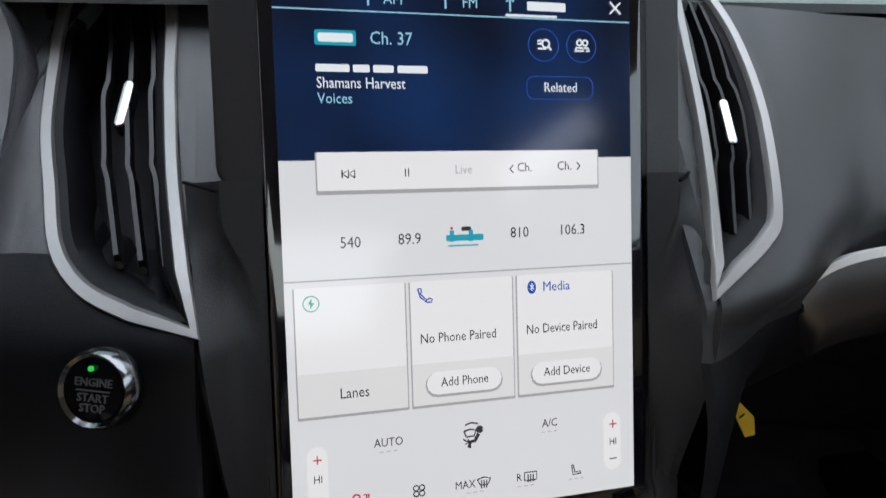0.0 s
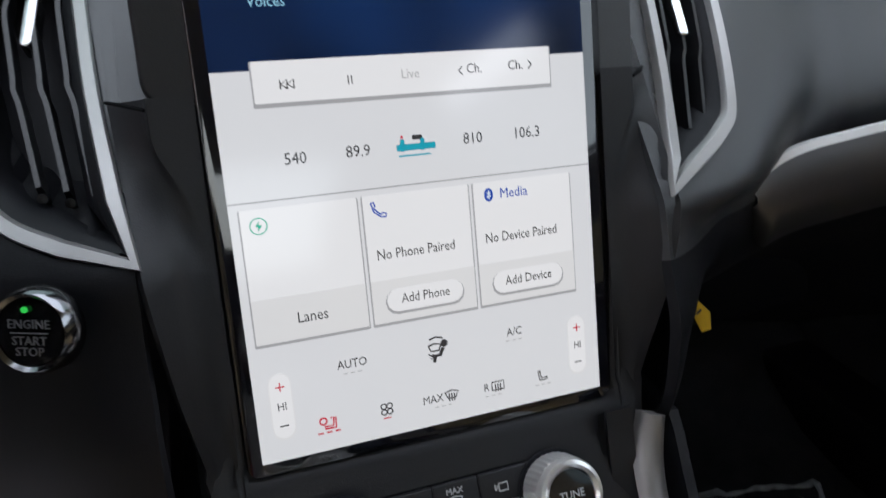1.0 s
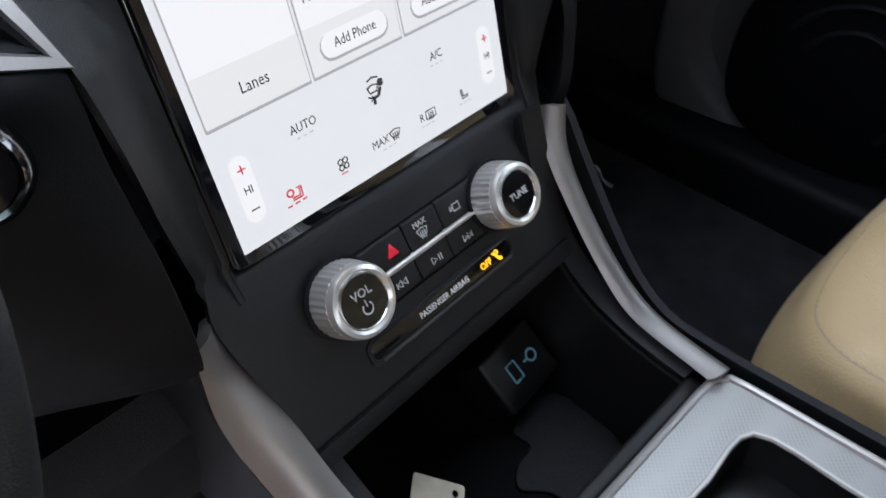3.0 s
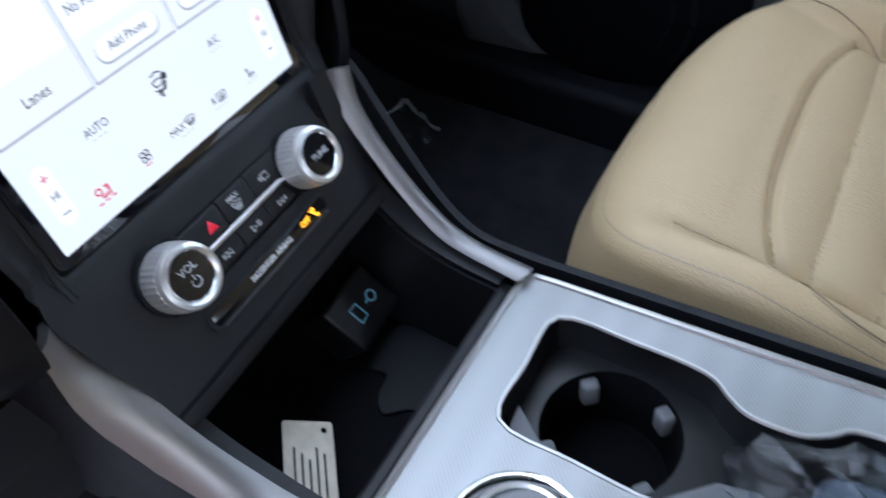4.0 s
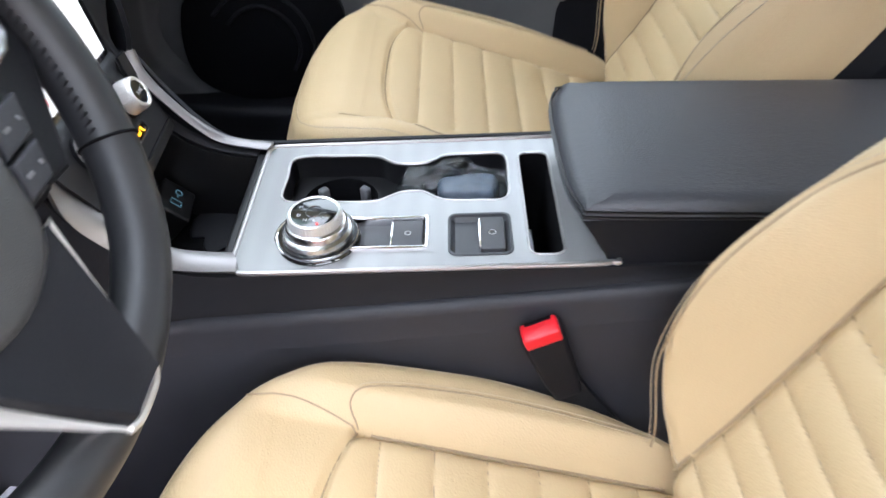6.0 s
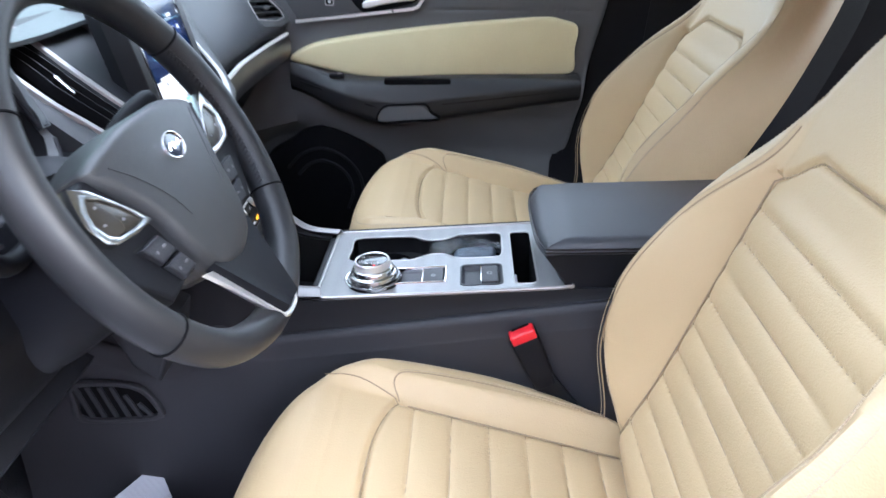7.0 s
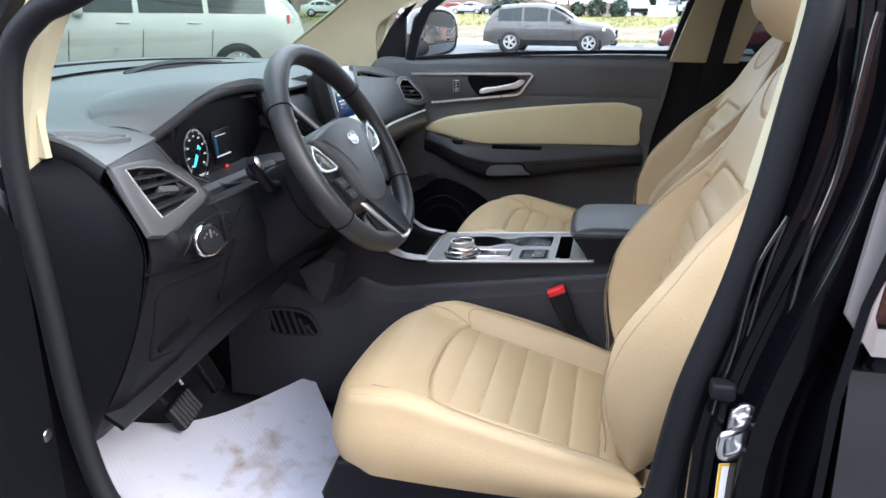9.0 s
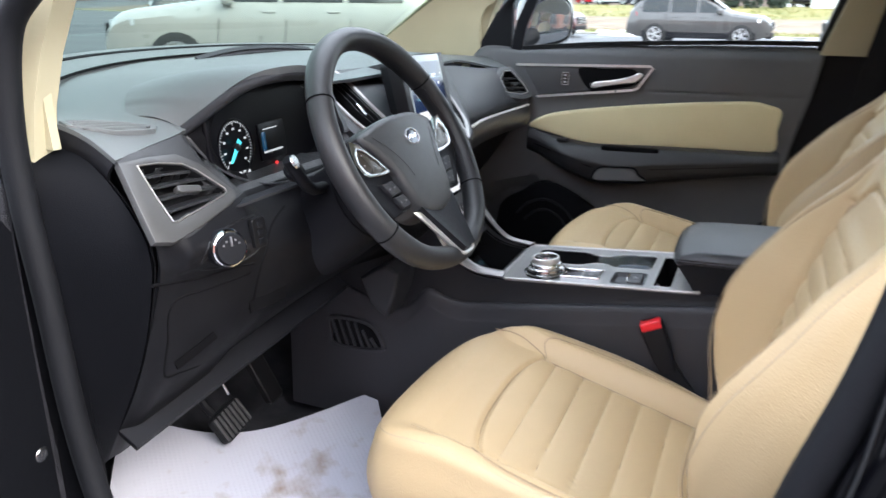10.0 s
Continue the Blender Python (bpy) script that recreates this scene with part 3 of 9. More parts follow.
    belt = thing("seat_belt", (0.76, -0.66, 0.6), "black woven seat belt hanging down the centre pillar", "seat belt")
    part("webbing", sweep([(0.735, -0.755, 1.56), (0.765, -0.70, 1.35), (0.775, -0.665, 1.15), (0.77, -0.64, 0.8), (0.76, -0.62, 0.55)], [(0.024, 0.001), (0.024, -0.001), (-0.024, -0.001), (-0.024, 0.001)], (-1, 0, 0)), M["rubber"], belt)
    part("guide", box(0.745, 0.765, -0.79, -0.72, 1.47, 1.53, 0.01), M["soft"], belt)
    kick = part("wall_right_front", box(0.80, 0.83, 0.2, 0.9, 0.42, 1.17, 0.01), M["carpet"])
    tagged(kick, "black kick panel beside the passenger's footwell", "car interior wall", kind="structure")
    kick2 = part("wall_left_front", box(-0.83, -0.80, 0.4, 0.9, 0.42, 1.1, 0.01), M["carpet"])
    tagged(kick2, "black panel ahead of the driver's door", "car interior wall", kind="structure")
    sill2 = part("sill_right", box(0.70, 0.92, -1.2, 0.9, 0.34, 0.50, 0.02), M["soft"])
    tagged(sill2, "black plastic sill on the passenger side", "sill", kind="structure")
    rw = part("window_2", sheet(lambda u, v: (0.85 - 0.1 * v, -0.72 - 0.95 * u, 1.12 + 0.36 * v), 4, 4), M["tint"])
    tagged(rw, "dark tinted rear side window", "car window", kind="structure")
    # rear side behind the passenger pillar
    rear = part("wall_right", box(0.8, 0.83, -1.7, -0.96, 0.45, 1.155, 0.01), M["soft"])
    tagged(rear, "black rear door trim on the passenger side", "car interior wall", kind="structure")
    rearb = part("wall_left_rear", box(-0.83, -0.8, -1.7, -0.64, 0.45, 1.08, 0.01), M["soft"])
    tagged(rearb, "black rear door trim on the driver's side", "car interior wall", kind="structure")


shell()


# ---- dashboard ----
SCREEN = frame_of((0, 0.157, 0.9245), (0.179, 0.010, -0.0055), (0, 0.045, 0.171))
STACK = SCREEN @ Matrix.Diagonal((0.985, 0.9635, 1, 1))
FACE = frame_of((-0.005, 0.157, 0.9245), (0.179, 0.010, -0.0055), (0, 0.048, 0.08))


def stk(a, b, c=0.0):
    return STACK @ Vector((a, b, c))


def fac(a, b, c=0.0):
    return FACE @ Vector((a, b, c))


def vent_c(b, a=1.0):
    """How far the tall vents stand proud of the screen's plane; they lean back with the dash, the driver's one turned to him."""
    if a < 0:
        return 0.024 - 0.7 * max(0.0, b - 0.1) - 0.42 * max(0.0, -a - 0.138)
    return 0.025 - 0.5 * max(0.0, b - 0.1)


VENT_L = [(0.1301, 0.1042), (0.1339, 0.1334), (0.1385, 0.1821), (0.1399, 0.2303), (0.1412, 0.298), (0.166, 0.322), (0.203, 0.31), (0.2105, 0.2217), (0.2046, 0.1741), (0.1983, 0.1429), (0.1835, 0.1235), (0.1609, 0.1121)]
VENT_R = [(0.1263, 0.1045), (0.1325, 0.125), (0.1425, 0.164), (0.1526, 0.2132), (0.166, 0.3), (0.182, 0.318), (0.197, 0.295), (0.2056, 0.2603), (0.204, 0.21), (0.1888, 0.1507), (0.1734, 0.132), (0.15, 0.1175)]


def inside(poly, x, y):
    hit = False
    for (ax, ay), (bx, by) in zip(poly, poly[1:] + poly[:1]):
        if (ay > y) != (by > y) and x < (bx - ax) * (y - ay) / (by - ay) + ax:
            hit = not hit
    return hit


def shrunk(poly, d):
    return [(x - u * d, y - v * d) for (x, y), (u, v) in zip(poly, normals2(poly))]


POCKET_L, POCKET_R = shrunk(VENT_L, 0.004), shrunk(VENT_R, 0.004)
LV = frame_of((-0.7365, 0.2645, 1.073), (0.1485, -0.0185, -0.027), (-0.003, 0.077, 0.102))
LV.translation += LV.col[2].to_3d() * 0.004
LV_OUT = [(-0.0175, 0.0488), (0.03, 0.059), (0.0763, 0.0645), (0.111, 0.049), (0.1497, 0.0044), (0.149, -0.006), (0.1341, -0.0168), (0.075, -0.0425), (0.0147, -0.0654), (-0.014, -0.0624), (-0.0162, -0.009)]
LV_IN = [(0.007, 0.0446), (0.04, 0.049), (0.0786, 0.0478), (0.098, 0.038), (0.133, 0.0085), (0.1338, 0.003), (0.128, -0.001), (0.078, -0.02), (0.032, -0.037), (0.0245, -0.0365), (0.0155, -0.002)]
RV = frame_of((0.66, 0.248, 1.088), (1, -0.35, 0.0), (-0.1, 0.55, 0.8))
RV_IN = [(-0.045, 0.022), (-0.016, 0.042), (0.016, 0.04), (0.05, -0.012), (0.05, -0.03), (0.018, -0.034), (-0.045, -0.022)]


def carve(p):
    """Fits the panel round the tall vents, the corner vents and the gauges."""
    x, y, z = p
    q = STACK.inverted() @ Vector((x, y, z))
    edge = line_of(((0.1, 0.151), (0.148, 0.193), (0.249, 0.213), (0.48, 0.229)) if x < 0 else ((0.1, 0.145), (0.149, 0.189), (0.182, 0.2), (0.235, 0.206), (0.314, 0.206)), q.y)
    reach = edge + 0.085
    if 0.12 < abs(x) < reach and 0.93 < z < 1.24:
        w = smooth_step(reach, edge + 0.01, abs(x)) * smooth_step(0.995, 1.025, z)
        y0 = y
        for _ in range(5):
            want = vent_c(q.y, q.x) - 0.009
            y += q.z - want
            q = STACK.inverted() @ Vector((x, y, z))
        y = y0 + w * (y - y0)
        q = STACK.inverted() @ Vector((x, y, z))
        if inside(POCKET_L if x < 0 else POCKET_R, abs(q.x), q.y):
            y += 0.07
    if -0.605 < x < -0.226 and z > 1.048 + 0.05 * smooth_step(-0.56, -0.605, x):
        y = max(y, 0.42)
    for frame_v, hole in ((LV, LV_IN), (RV, RV_IN)):
        q = frame_v.inverted() @ Vector((x, y, z))
        if abs(q.z) < 0.06 and inside(hole, q.x, q.y):
            q.z = min(q.z, -0.034)
            x, y, z = frame_v @ q
    return (x, y, z)


def lerp_rows(table, x):
    """Rows of (x, points) blended smoothly at x."""
    for (xa, pa), (xb, pb) in zip(table, table[1:]):
        if x <= xb or xb == table[-1][0]:
            t = smooth_step(0, 1, max(0, min(1, (x - xa) / (xb - xa)))) * 0.5 + 0.5 * max(0, min(1, (x - xa) / (xb - xa)))
            return [(ya + (yb - ya) * t, za + (zb - za) * t) for (ya, za), (yb, zb) in zip(pa, pb)]


TOP = [  # windscreen foot, middle, back of brow, brow
    (-0.737, ((0.46, 1.155), (0.405, 1.154), (0.35, 1.141), (0.303, 1.115))),
    (-0.65, ((0.66, 1.145), (0.50, 1.153), (0.38, 1.144), (0.313, 1.123))),
    (-0.40, ((0.89, 1.155), (0.64, 1.178), (0.44, 1.18), (0.34, 1.165))),
    (-0.15, ((0.98, 1.158), (0.70, 1.186), (0.45, 1.186), (0.30, 1.165))),
    (0.15, ((0.98, 1.158), (0.70, 1.186), (0.45, 1.186), (0.31, 1.165))),
    (0.40, ((0.91, 1.155), (0.64, 1.18), (0.44, 1.178), (0.32, 1.165))),
    (0.66, ((0.72, 1.15), (0.50, 1.158), (0.37, 1.155), (0.295, 1.13))),
    (0.77, ((0.45, 1.14), (0.40, 1.15), (0.34, 1.145), (0.28, 1.118))),
]
LEFT = [  # brow, vent foot, under vent, knee, lower edge, underside
    (-0.737, ((0.303, 1.116), (0.262, 1.05), (0.25, 1.0), (0.262, 0.95), (0.32, 0.80), (0.41, 0.655))),
    (-0.712, ((0.306, 1.12), (0.225, 1.02), (0.23, 0.985), (0.258, 0.95), (0.30, 0.80), (0.40, 0.66))),
    (-0.59, ((0.315, 1.13), (0.245, 1.04), (0.215, 0.985), (0.225, 0.94), (0.27, 0.83), (0.37, 0.70))),
    (-0.55, ((0.33, 1.135), (0.262, 1.04), (0.215, 0.98), (0.215, 0.94), (0.25, 0.85), (0.36, 0.74))),
    (-0.35, ((0.33, 1.15), (0.262, 1.04), (0.215, 0.98), (0.205, 0.93), (0.23, 0.86), (0.34, 0.78))),
    (-0.22, ((0.29, 1.16), (0.20, 1.05), (0.178, 0.99), (0.18, 0.93), (0.21, 0.87), (0.32, 0.80))),
    (-0.128, ((0.265, 1.165), (0.178, 1.05), (0.15, 0.99), (0.135, 0.95), (0.14, 0.9), (0.20, 0.84))),
]
RIGHT = [
    (0.122, ((0.27, 1.165), (0.19, 1.05), (0.165, 0.99), (0.15, 0.95), (0.16, 0.89), (0.24, 0.83))),
    (0.20, ((0.29, 1.165), (0.225, 1.05), (0.215, 0.99), (0.235, 0.94), (0.30, 0.88), (0.42, 0.82))),
    (0.30, ((0.31, 1.16), (0.25, 1.06), (0.245, 1.02), (0.26, 0.95), (0.34, 0.88), (0.46, 0.76))),
    (0.58, ((0.298, 1.135), (0.25, 1.06), (0.245, 1.03), (0.27, 0.97), (0.35, 0.85), (0.48, 0.7))),
    (0.74, ((0.283, 1.125), (0.228, 1.05), (0.235, 1.02), (0.27, 0.96), (0.36, 0.83), (0.48, 0.68))),
    (0.77, ((0.28, 1.118), (0.27, 1.06), (0.28, 1.02), (0.31, 0.96), (0.38, 0.83), (0.5, 0.68))),
]


def smooth_outline_of(points, steps=4):
    return [(p.x, p.y) for p in spline([(x, y, 0) for x, y in points], steps, True)]


def dash_sheet(table, x0, x1, nx, steps=5, cut=False, v0=0.0, v1=1.0):
    def fn(u, v):
        pts = lerp_rows(table, x0 + (x1 - x0) * u)
        line = spline([(0, y, z) for y, z in pts], steps)
        i = min(int((v0 + (v1 - v0) * v) * (len(line) - 1) + 1e-6), len(line) - 1)
        p = (x0 + (x1 - x0) * u, line[i].y, line[i].z)
        return carve(p) if cut else p

    return sheet(fn, nx, round((len(table[0][1]) - 1) * steps * (v1 - v0)), 0.006)


def dash_y(x, z):
    """Depth of the driver's panel at this place."""
    line = spline([(0, y, h) for y, h in lerp_rows(LEFT, max(-0.737, min(-0.128, x)))], 15)
    for a, b in zip(line, line[1:]):
        if (a.z - z) * (b.z - z) <= 0 and a.z != b.z:
            return a.y + (b.y - a.y) * (z - a.z) / (b.z - a.z)
    return line[-1].y


def on_dash(points, lift=0.0):
    """Points (x, z) laid on the driver's panel."""
    return [Vector((p.x, dash_y(p.x, p.y) - 0.0055 - lift, p.y)) for p in spline([(x, z, 0) for x, z in points], 6)]


def vent(parent, m, outline, inner, slats, horizontal, mat_frame, tab):
    """A vent: silver frame, dark bowl, slats and a small thumb tab. m: pose of its plane."""
    v = part("vent_frame", ring_slab(outline, inner, -0.006, 0.004, 0.002, m), mat_frame, parent, "satin silver vent frame")
    part("frame_line", tube([m @ Vector((x, y, 0.0045)) for x, y in inner], 0.0012, 6, True), M["silver"], v)
    nn = normals2(inner)
    bowl = strips([[(x, y, 0.0) for x, y in inner], [(x - 0.004 * u, y - 0.004 * w, -0.008) for (x, y), (u, w) in zip(inner, nn)], [(x - 0.006 * u, y - 0.006 * w, -0.03) for (x, y), (u, w) in zip(inner, nn)]], True, (False, True))
    part("bowl", moved(bowl, m), M["black"], v)
    for line in slats:
        part("slat", sweep([m @ Vector((*p, -0.012)) for p in line], [(0.0085, 0.0115), (0.002, 0.0), (-0.0045, -0.0105), (-0.0075, -0.0105), (-0.0025, 0.0015), (0.0055, 0.013)], m.col[2].to_3d()), M["louvre"], v)
    tx, ty, tw, th = tab
    part("tab", pillow(rrect(tw, th, min(tw, th) * 0.45, 5, tx, ty), lambda x, y: 0.004, 0.006, 0.002, 4, m), M["ventframe"], v, "dark satin thumb tab")
    return v


def dashboard():
    d = thing("dashboard", (0, 0.4, 0.7), "soft black moulded car dashboard with silver vent frames", "dashboard")
    # pad in the lit tone, face half lit, lower panels in the shaded tone
    part("top_pad", dash_sheet(TOP, -0.737, 0.77, 70, 7), M["dashlit"], d)
    part("driver_upper_panel", dash_sheet(LEFT, -0.737, -0.128, 130, 15, True, 0.0, 0.2), M["dashhalf"], d, "upper panel in the half-lit tone of the dash skin")
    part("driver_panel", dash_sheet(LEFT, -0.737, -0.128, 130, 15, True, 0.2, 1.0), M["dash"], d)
    part("passenger_panel", dash_sheet(RIGHT, 0.122, 0.77, 130, 15, True, 0.0, 0.4), M["dashhalf"], d, "upper panel in the half-lit tone of the dash skin")
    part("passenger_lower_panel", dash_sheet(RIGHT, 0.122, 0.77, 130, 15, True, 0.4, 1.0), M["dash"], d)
    rim_l = spline([(0, y, z) for y, z in TOP[0][1]], 6)
    seam_l = spline([(0, y, z) for y, z in ((0.46, 1.125), (0.405, 1.127), (0.354, 1.118), (0.314, 1.093))], 6)
    part("top_side", sheet(lambda u, v: (lambda p, q: (-0.736 - 0.004 * math.sin(3.1 * v), p.y + (q.y - p.y) * v, p.z - 0.001 + (q.z - p.z) * v))(rim_l[round(u * 18)], seam_l[round(u * 18)]), 18, 5, 0.004), M["dash"], d, "black side of the dashboard top")
    # shallow speaker tray on top, behind the instrument hood
    part("top_tray", pillow(rrect(0.5, 0.12, 0.03, 6), lambda x, y: 0.002, 0.004, 0.002, 4, frame_of((-0.02, 0.60, 1.174), (1, 0, 0), (0, 1, -0.04))), M["hard"], d, "dark textured speaker tray")
    # raised shelf with the defroster along the foot of the windscreen
    foot = lambda x: 0.965 - 0.62 * x * x  # noqa: E731
    part("defroster_shelf", sheet(lambda u, v: (lambda x: (x, foot(x) - 0.13 + 0.128 * v, 1.188 + 0.014 * v - 0.02 * (abs(x) / 0.64) ** 3))(-0.64 + 1.28 * u), 40, 6, 0.03), M["dashlit"], d)
    part("shelf_seam", tube([(x, foot(x) - 0.131, 1.187 - 0.02 * (abs(x) / 0.64) ** 3) for x in np.linspace(-0.63, 0.63, 41)], 0.0028, 6), M["black"], d)
    part("defroster_slot", sheet(lambda u, v: (lambda x: (x, foot(x) - 0.05 + 0.016 * v, 1.1985 + 0.0018 * v - 0.02 * (abs(x) / 0.64) ** 3))(-0.5 + u), 30, 2, 0.003), M["black"], d, "long dark defroster slot")
    part("tray_wall", sheet(lambda u, v: (-0.16 + 0.42 * u, 0.665 + 0.02 * math.sin(math.pi * u) + 0.004 * (round(v * 8) % 2), 1.168 + 0.036 * v - 0.012 * (2 * u - 1) ** 2), 20, 8, 0.01), M["hard"], d, "ribbed back wall of the top tray")
    # small demister grille on top
    gm = frame_of((-0.682, 0.362, 1.1485), (1, -0.45, -0.14), (0.2, 0.8, 0.2))
    out = [(-0.06, 0.012), (-0.055, -0.006), (0.0, -0.024), (0.055, -0.012), (0.062, 0.002), (0.02, 0.018), (-0.03, 0.02)]
    inn = [(x * 0.86, y * 0.78) for x, y in out]
    g = part("demister", ring_slab(out, inn, -0.006, 0.004, 0.002, gm), M["dashlit"], d)
    part("grille_back", slab(inn, -0.004, -0.001, 0.0005, gm), M["black"], g)
    for k in range(5):
        y = -0.012 + 0.006 * k
        part("grille_slat", box(-0.05 + 0.006 * abs(k - 2), 0.05 - 0.006 * abs(k - 2), y - 0.0012, y + 0.0012, 0.001, 0.004, 0.0005, gm), M["dashlit"], g)
    # driver's corner vent
    slats = [[(a0, b0), ((a0 + a1) / 2, (b0 + b1) / 2 + 0.001), (a1, b1)] for a0, b0, a1, b1 in ((0.012, 0.036, 0.09, 0.045), (0.017, 0.02, 0.112, 0.034), (0.021, 0.003, 0.128, 0.021), (0.024, -0.015, 0.131, 0.007), (0.028, -0.031, 0.1, -0.008))]
    vent(d, LV, LV_OUT, LV_IN, slats, True, M["ventframe"], (0.0745, 0.011, 0.04, 0.011))
    # passenger's corner vent
    out = [(-0.064, 0.032), (-0.026, 0.056), (0.022, 0.055), (0.066, -0.012), (0.066, -0.044), (0.02, -0.05), (-0.066, -0.034)]
    slats = [[(-0.044, y + 0.004), (0.06, y - 0.004)] for y in (-0.02, -0.005, 0.01, 0.024)]
    vent(d, RV, out, RV_IN, slats, True, M["ventframe"], (0.01, 0.0, 0.02, 0.008))
    # passenger's trim wing: silver line over a dotted band
    wing = [(0.216, 0.221, 1.003), (0.226, 0.22, 1.012), (0.238, 0.22, 1.018), (0.256, 0.22, 1.0225), (0.281, 0.22, 1.0255), (0.33, 0.22, 1.03), (0.4, 0.22, 1.031), (0.55, 0.219, 1.029), (0.7, 0.213, 1.027)]
    part("trim_line", sweep([p + Vector((0, -0.004, 0.001)) for p in spline(wing, 8)], [(0.0026, 0.004), (0.0026, -0.003), (-0.0026, -0.003), (-0.0026, 0.004)], (0, -1, 0.3)), M["trimline"], d, "silver trim line with its gleam in the colour")
    wl_ = spline(wing, 8)
    part("trim_band", sheet(lambda u, v: (lambda p: (p.x + 0.01 * v, p.y - 0.002 - 0.008 * math.sin(2.4 * v) + 0.012 * v * v, p.z - 0.003 - 0.054 * v * min(1, 0.35 + 4 * u)))(wl_[min(int(u * (len(wl_) - 1)), len(wl_) - 1)]), len(wl_) - 1, 10, 0.004), M["satin"], d, "dark satin trim band")
    tg = thing("hanging_label", (0.212, 0.236, 0.9), "small yellow paper label hanging under the dashboard", "label")
    tgm = frame_of((0.209, 0.236, 0.903), (0.8, 0.1, 0.55), (-0.4, 0.1, 0.9))
    part("paper", pillow([(-0.003, 0.014), (0.004, 0.013), (0.007, -0.004), (0.001, -0.016), (-0.006, -0.012)], lambda x, y: 0.001 + 6 * x * x, 0.0, 0.0004, 5, tgm), M["yellow"], tg)
    part("print_bar", slab(rrect(0.005, 0.0015, 0.0005, 1, 0, 0.004), 0.0018, 0.0022, 0.0001, tgm), M["ink"], tg)
    part("glovebox", pillow(rrect(0.42, 0.17, 0.03, 6), lambda x, y: 0.004, 0.01, 0.004, 5, frame_of((0.5, 0.372, 0.835), (1, 0.03, 0), (0, -0.62, 0.8))), M["soft"], d, "closed black glovebox lid")
    # driver's knee panel: light switch, fuse cover, seams
    sw = part("light_switch", lathe([(0.027, -0.004), (0.027, 0.004), (0.024, 0.008), (0.022, 0.016), (0.02, 0.0185), (0.0, 0.019)], 28, frame_of((-0.656, 0.2095, 0.994), (1, -0.42, 0), (0, 0.16, 1))), M["soft"], d, "round black headlight switch")
    sf = frame_of((-0.656, 0.2095, 0.994), (1, -0.42, 0), (0, 0.16, 1))
    part("ring", lathe([(0.0235, 0.006), (0.026, 0.009), (0.0245, 0.013), (0.022, 0.014)], 28, sf, (False, False)), M["chrome"], sw, "chrome ring")
    part("pointer", box(-0.0015, 0.0015, 0.004, 0.017, 0.0185, 0.0205, 0.0005, sf), M["dimprint"], sw)
    for k in range(5):
        a = radians(30 + 30 * k)
        part("mark", slab(rrect(0.003, 0.003, 0.0005, 1, 0.013 * math.cos(a), 0.013 * math.sin(a)), 0.0186, 0.0192, 0.0001, sf), M["dimprint"], sw)
    sm = frame_of((-0.588, 0.2065, 0.997), (1, -0.08, 0), (0.05, 0.1, 1)) @ Matrix.Scale(0.72, 4)
    part("switch_plate", slab(rrect(0.036, 0.06, 0.006, 4), -0.006, 0.004, 0.002, sm), M["slat"], d)
    for k in (-1, 0, 1):
        part("switch_key", box(-0.007, 0.007, k * 0.017 - 0.006, k * 0.017 + 0.006, 0.003, 0.007, 0.0015, sm), M["soft"], d)
    part("fuse_seam", tube(on_dash([(-0.596, 0.936), (-0.659, 0.931), (-0.712, 0.925), (-0.715, 0.868), (-0.712, 0.811), (-0.68, 0.801), (-0.642, 0.794)], 0.0), 0.0022, 6), M["black"], d)
    part("fuse_slot", sweep(on_dash([(-0.697, 0.821), (-0.668, 0.833), (-0.637, 0.849)], 0.001), [(0.007, 0.003), (0.007, -0.003), (-0.007, -0.003), (-0.007, 0.003)], (0, -1, 0)), M["black"], d, "dark finger slot of the fuse cover")
    part("panel_seam", tube(on_dash([(-0.75, 0.965), (-0.707, 0.957), (-0.677, 0.953), (-0.63, 0.955), (-0.592, 0.951)], 0.0), 0.0026, 6), M["black"], d)
    part("panel_seam", tube(on_dash([(-0.575, 0.86), (-0.578, 0.92), (-0.57, 0.975), (-0.54, 0.995), (-0.492, 1.009)], 0.0), 0.0026, 6), M["black"], d)
    part("column_gap", sweep(on_dash([(-0.583, 0.878), (-0.55, 0.88), (-0.512, 0.88)], 0.001), [(0.012, 0.003), (0.009, -0.003), (-0.009, -0.003), (-0.012, 0.003)], (0, -1, 0)), M["black"], d, "dark gap beside the column cover")
    # sunk bed round the light switch
    bed = [(-0.688, 0.968), (-0.69, 0.99), (-0.675, 1.012), (-0.62, 1.019), (-0.57, 1.018), (-0.565, 1.005), (-0.578, 0.978), (-0.61, 0.962), (-0.65, 0.958)]
    mid = (-0.628, 0.989)
    rows = []
    for k, lift in ((1.0, 0.004), (0.97, 0.0082), (0.93, 0.0084), (0.9, 0.0068), (0.0, 0.0068)):
        rows.append([Vector((mid[0] + (x - mid[0]) * k, dash_y(mid[0] + (x - mid[0]) * k, mid[1] + (z - mid[1]) * k) - lift, mid[1] + (z - mid[1]) * k)) for x, z in smooth_outline_of(bed)])
    part("switch_bed", strips(rows, True, (False, False)), M["face"], d, "black bed round the light switch")
    part("knee_tray", pillow([(0.262, 0.79), (0.205, 0.824), (0.176, 0.81), (0.184, 0.765), (0.205, 0.713), (0.24, 0.735)], lambda a, b: 0.09, 0.0, 0.008, 6, frame_of((-0.125, 0, 0), (0, 1, 0), (0, 0, 1)) @ Matrix.Diagonal((1, 1, -1, 1))), M["hard"], d, "grey knee tray beside the console")
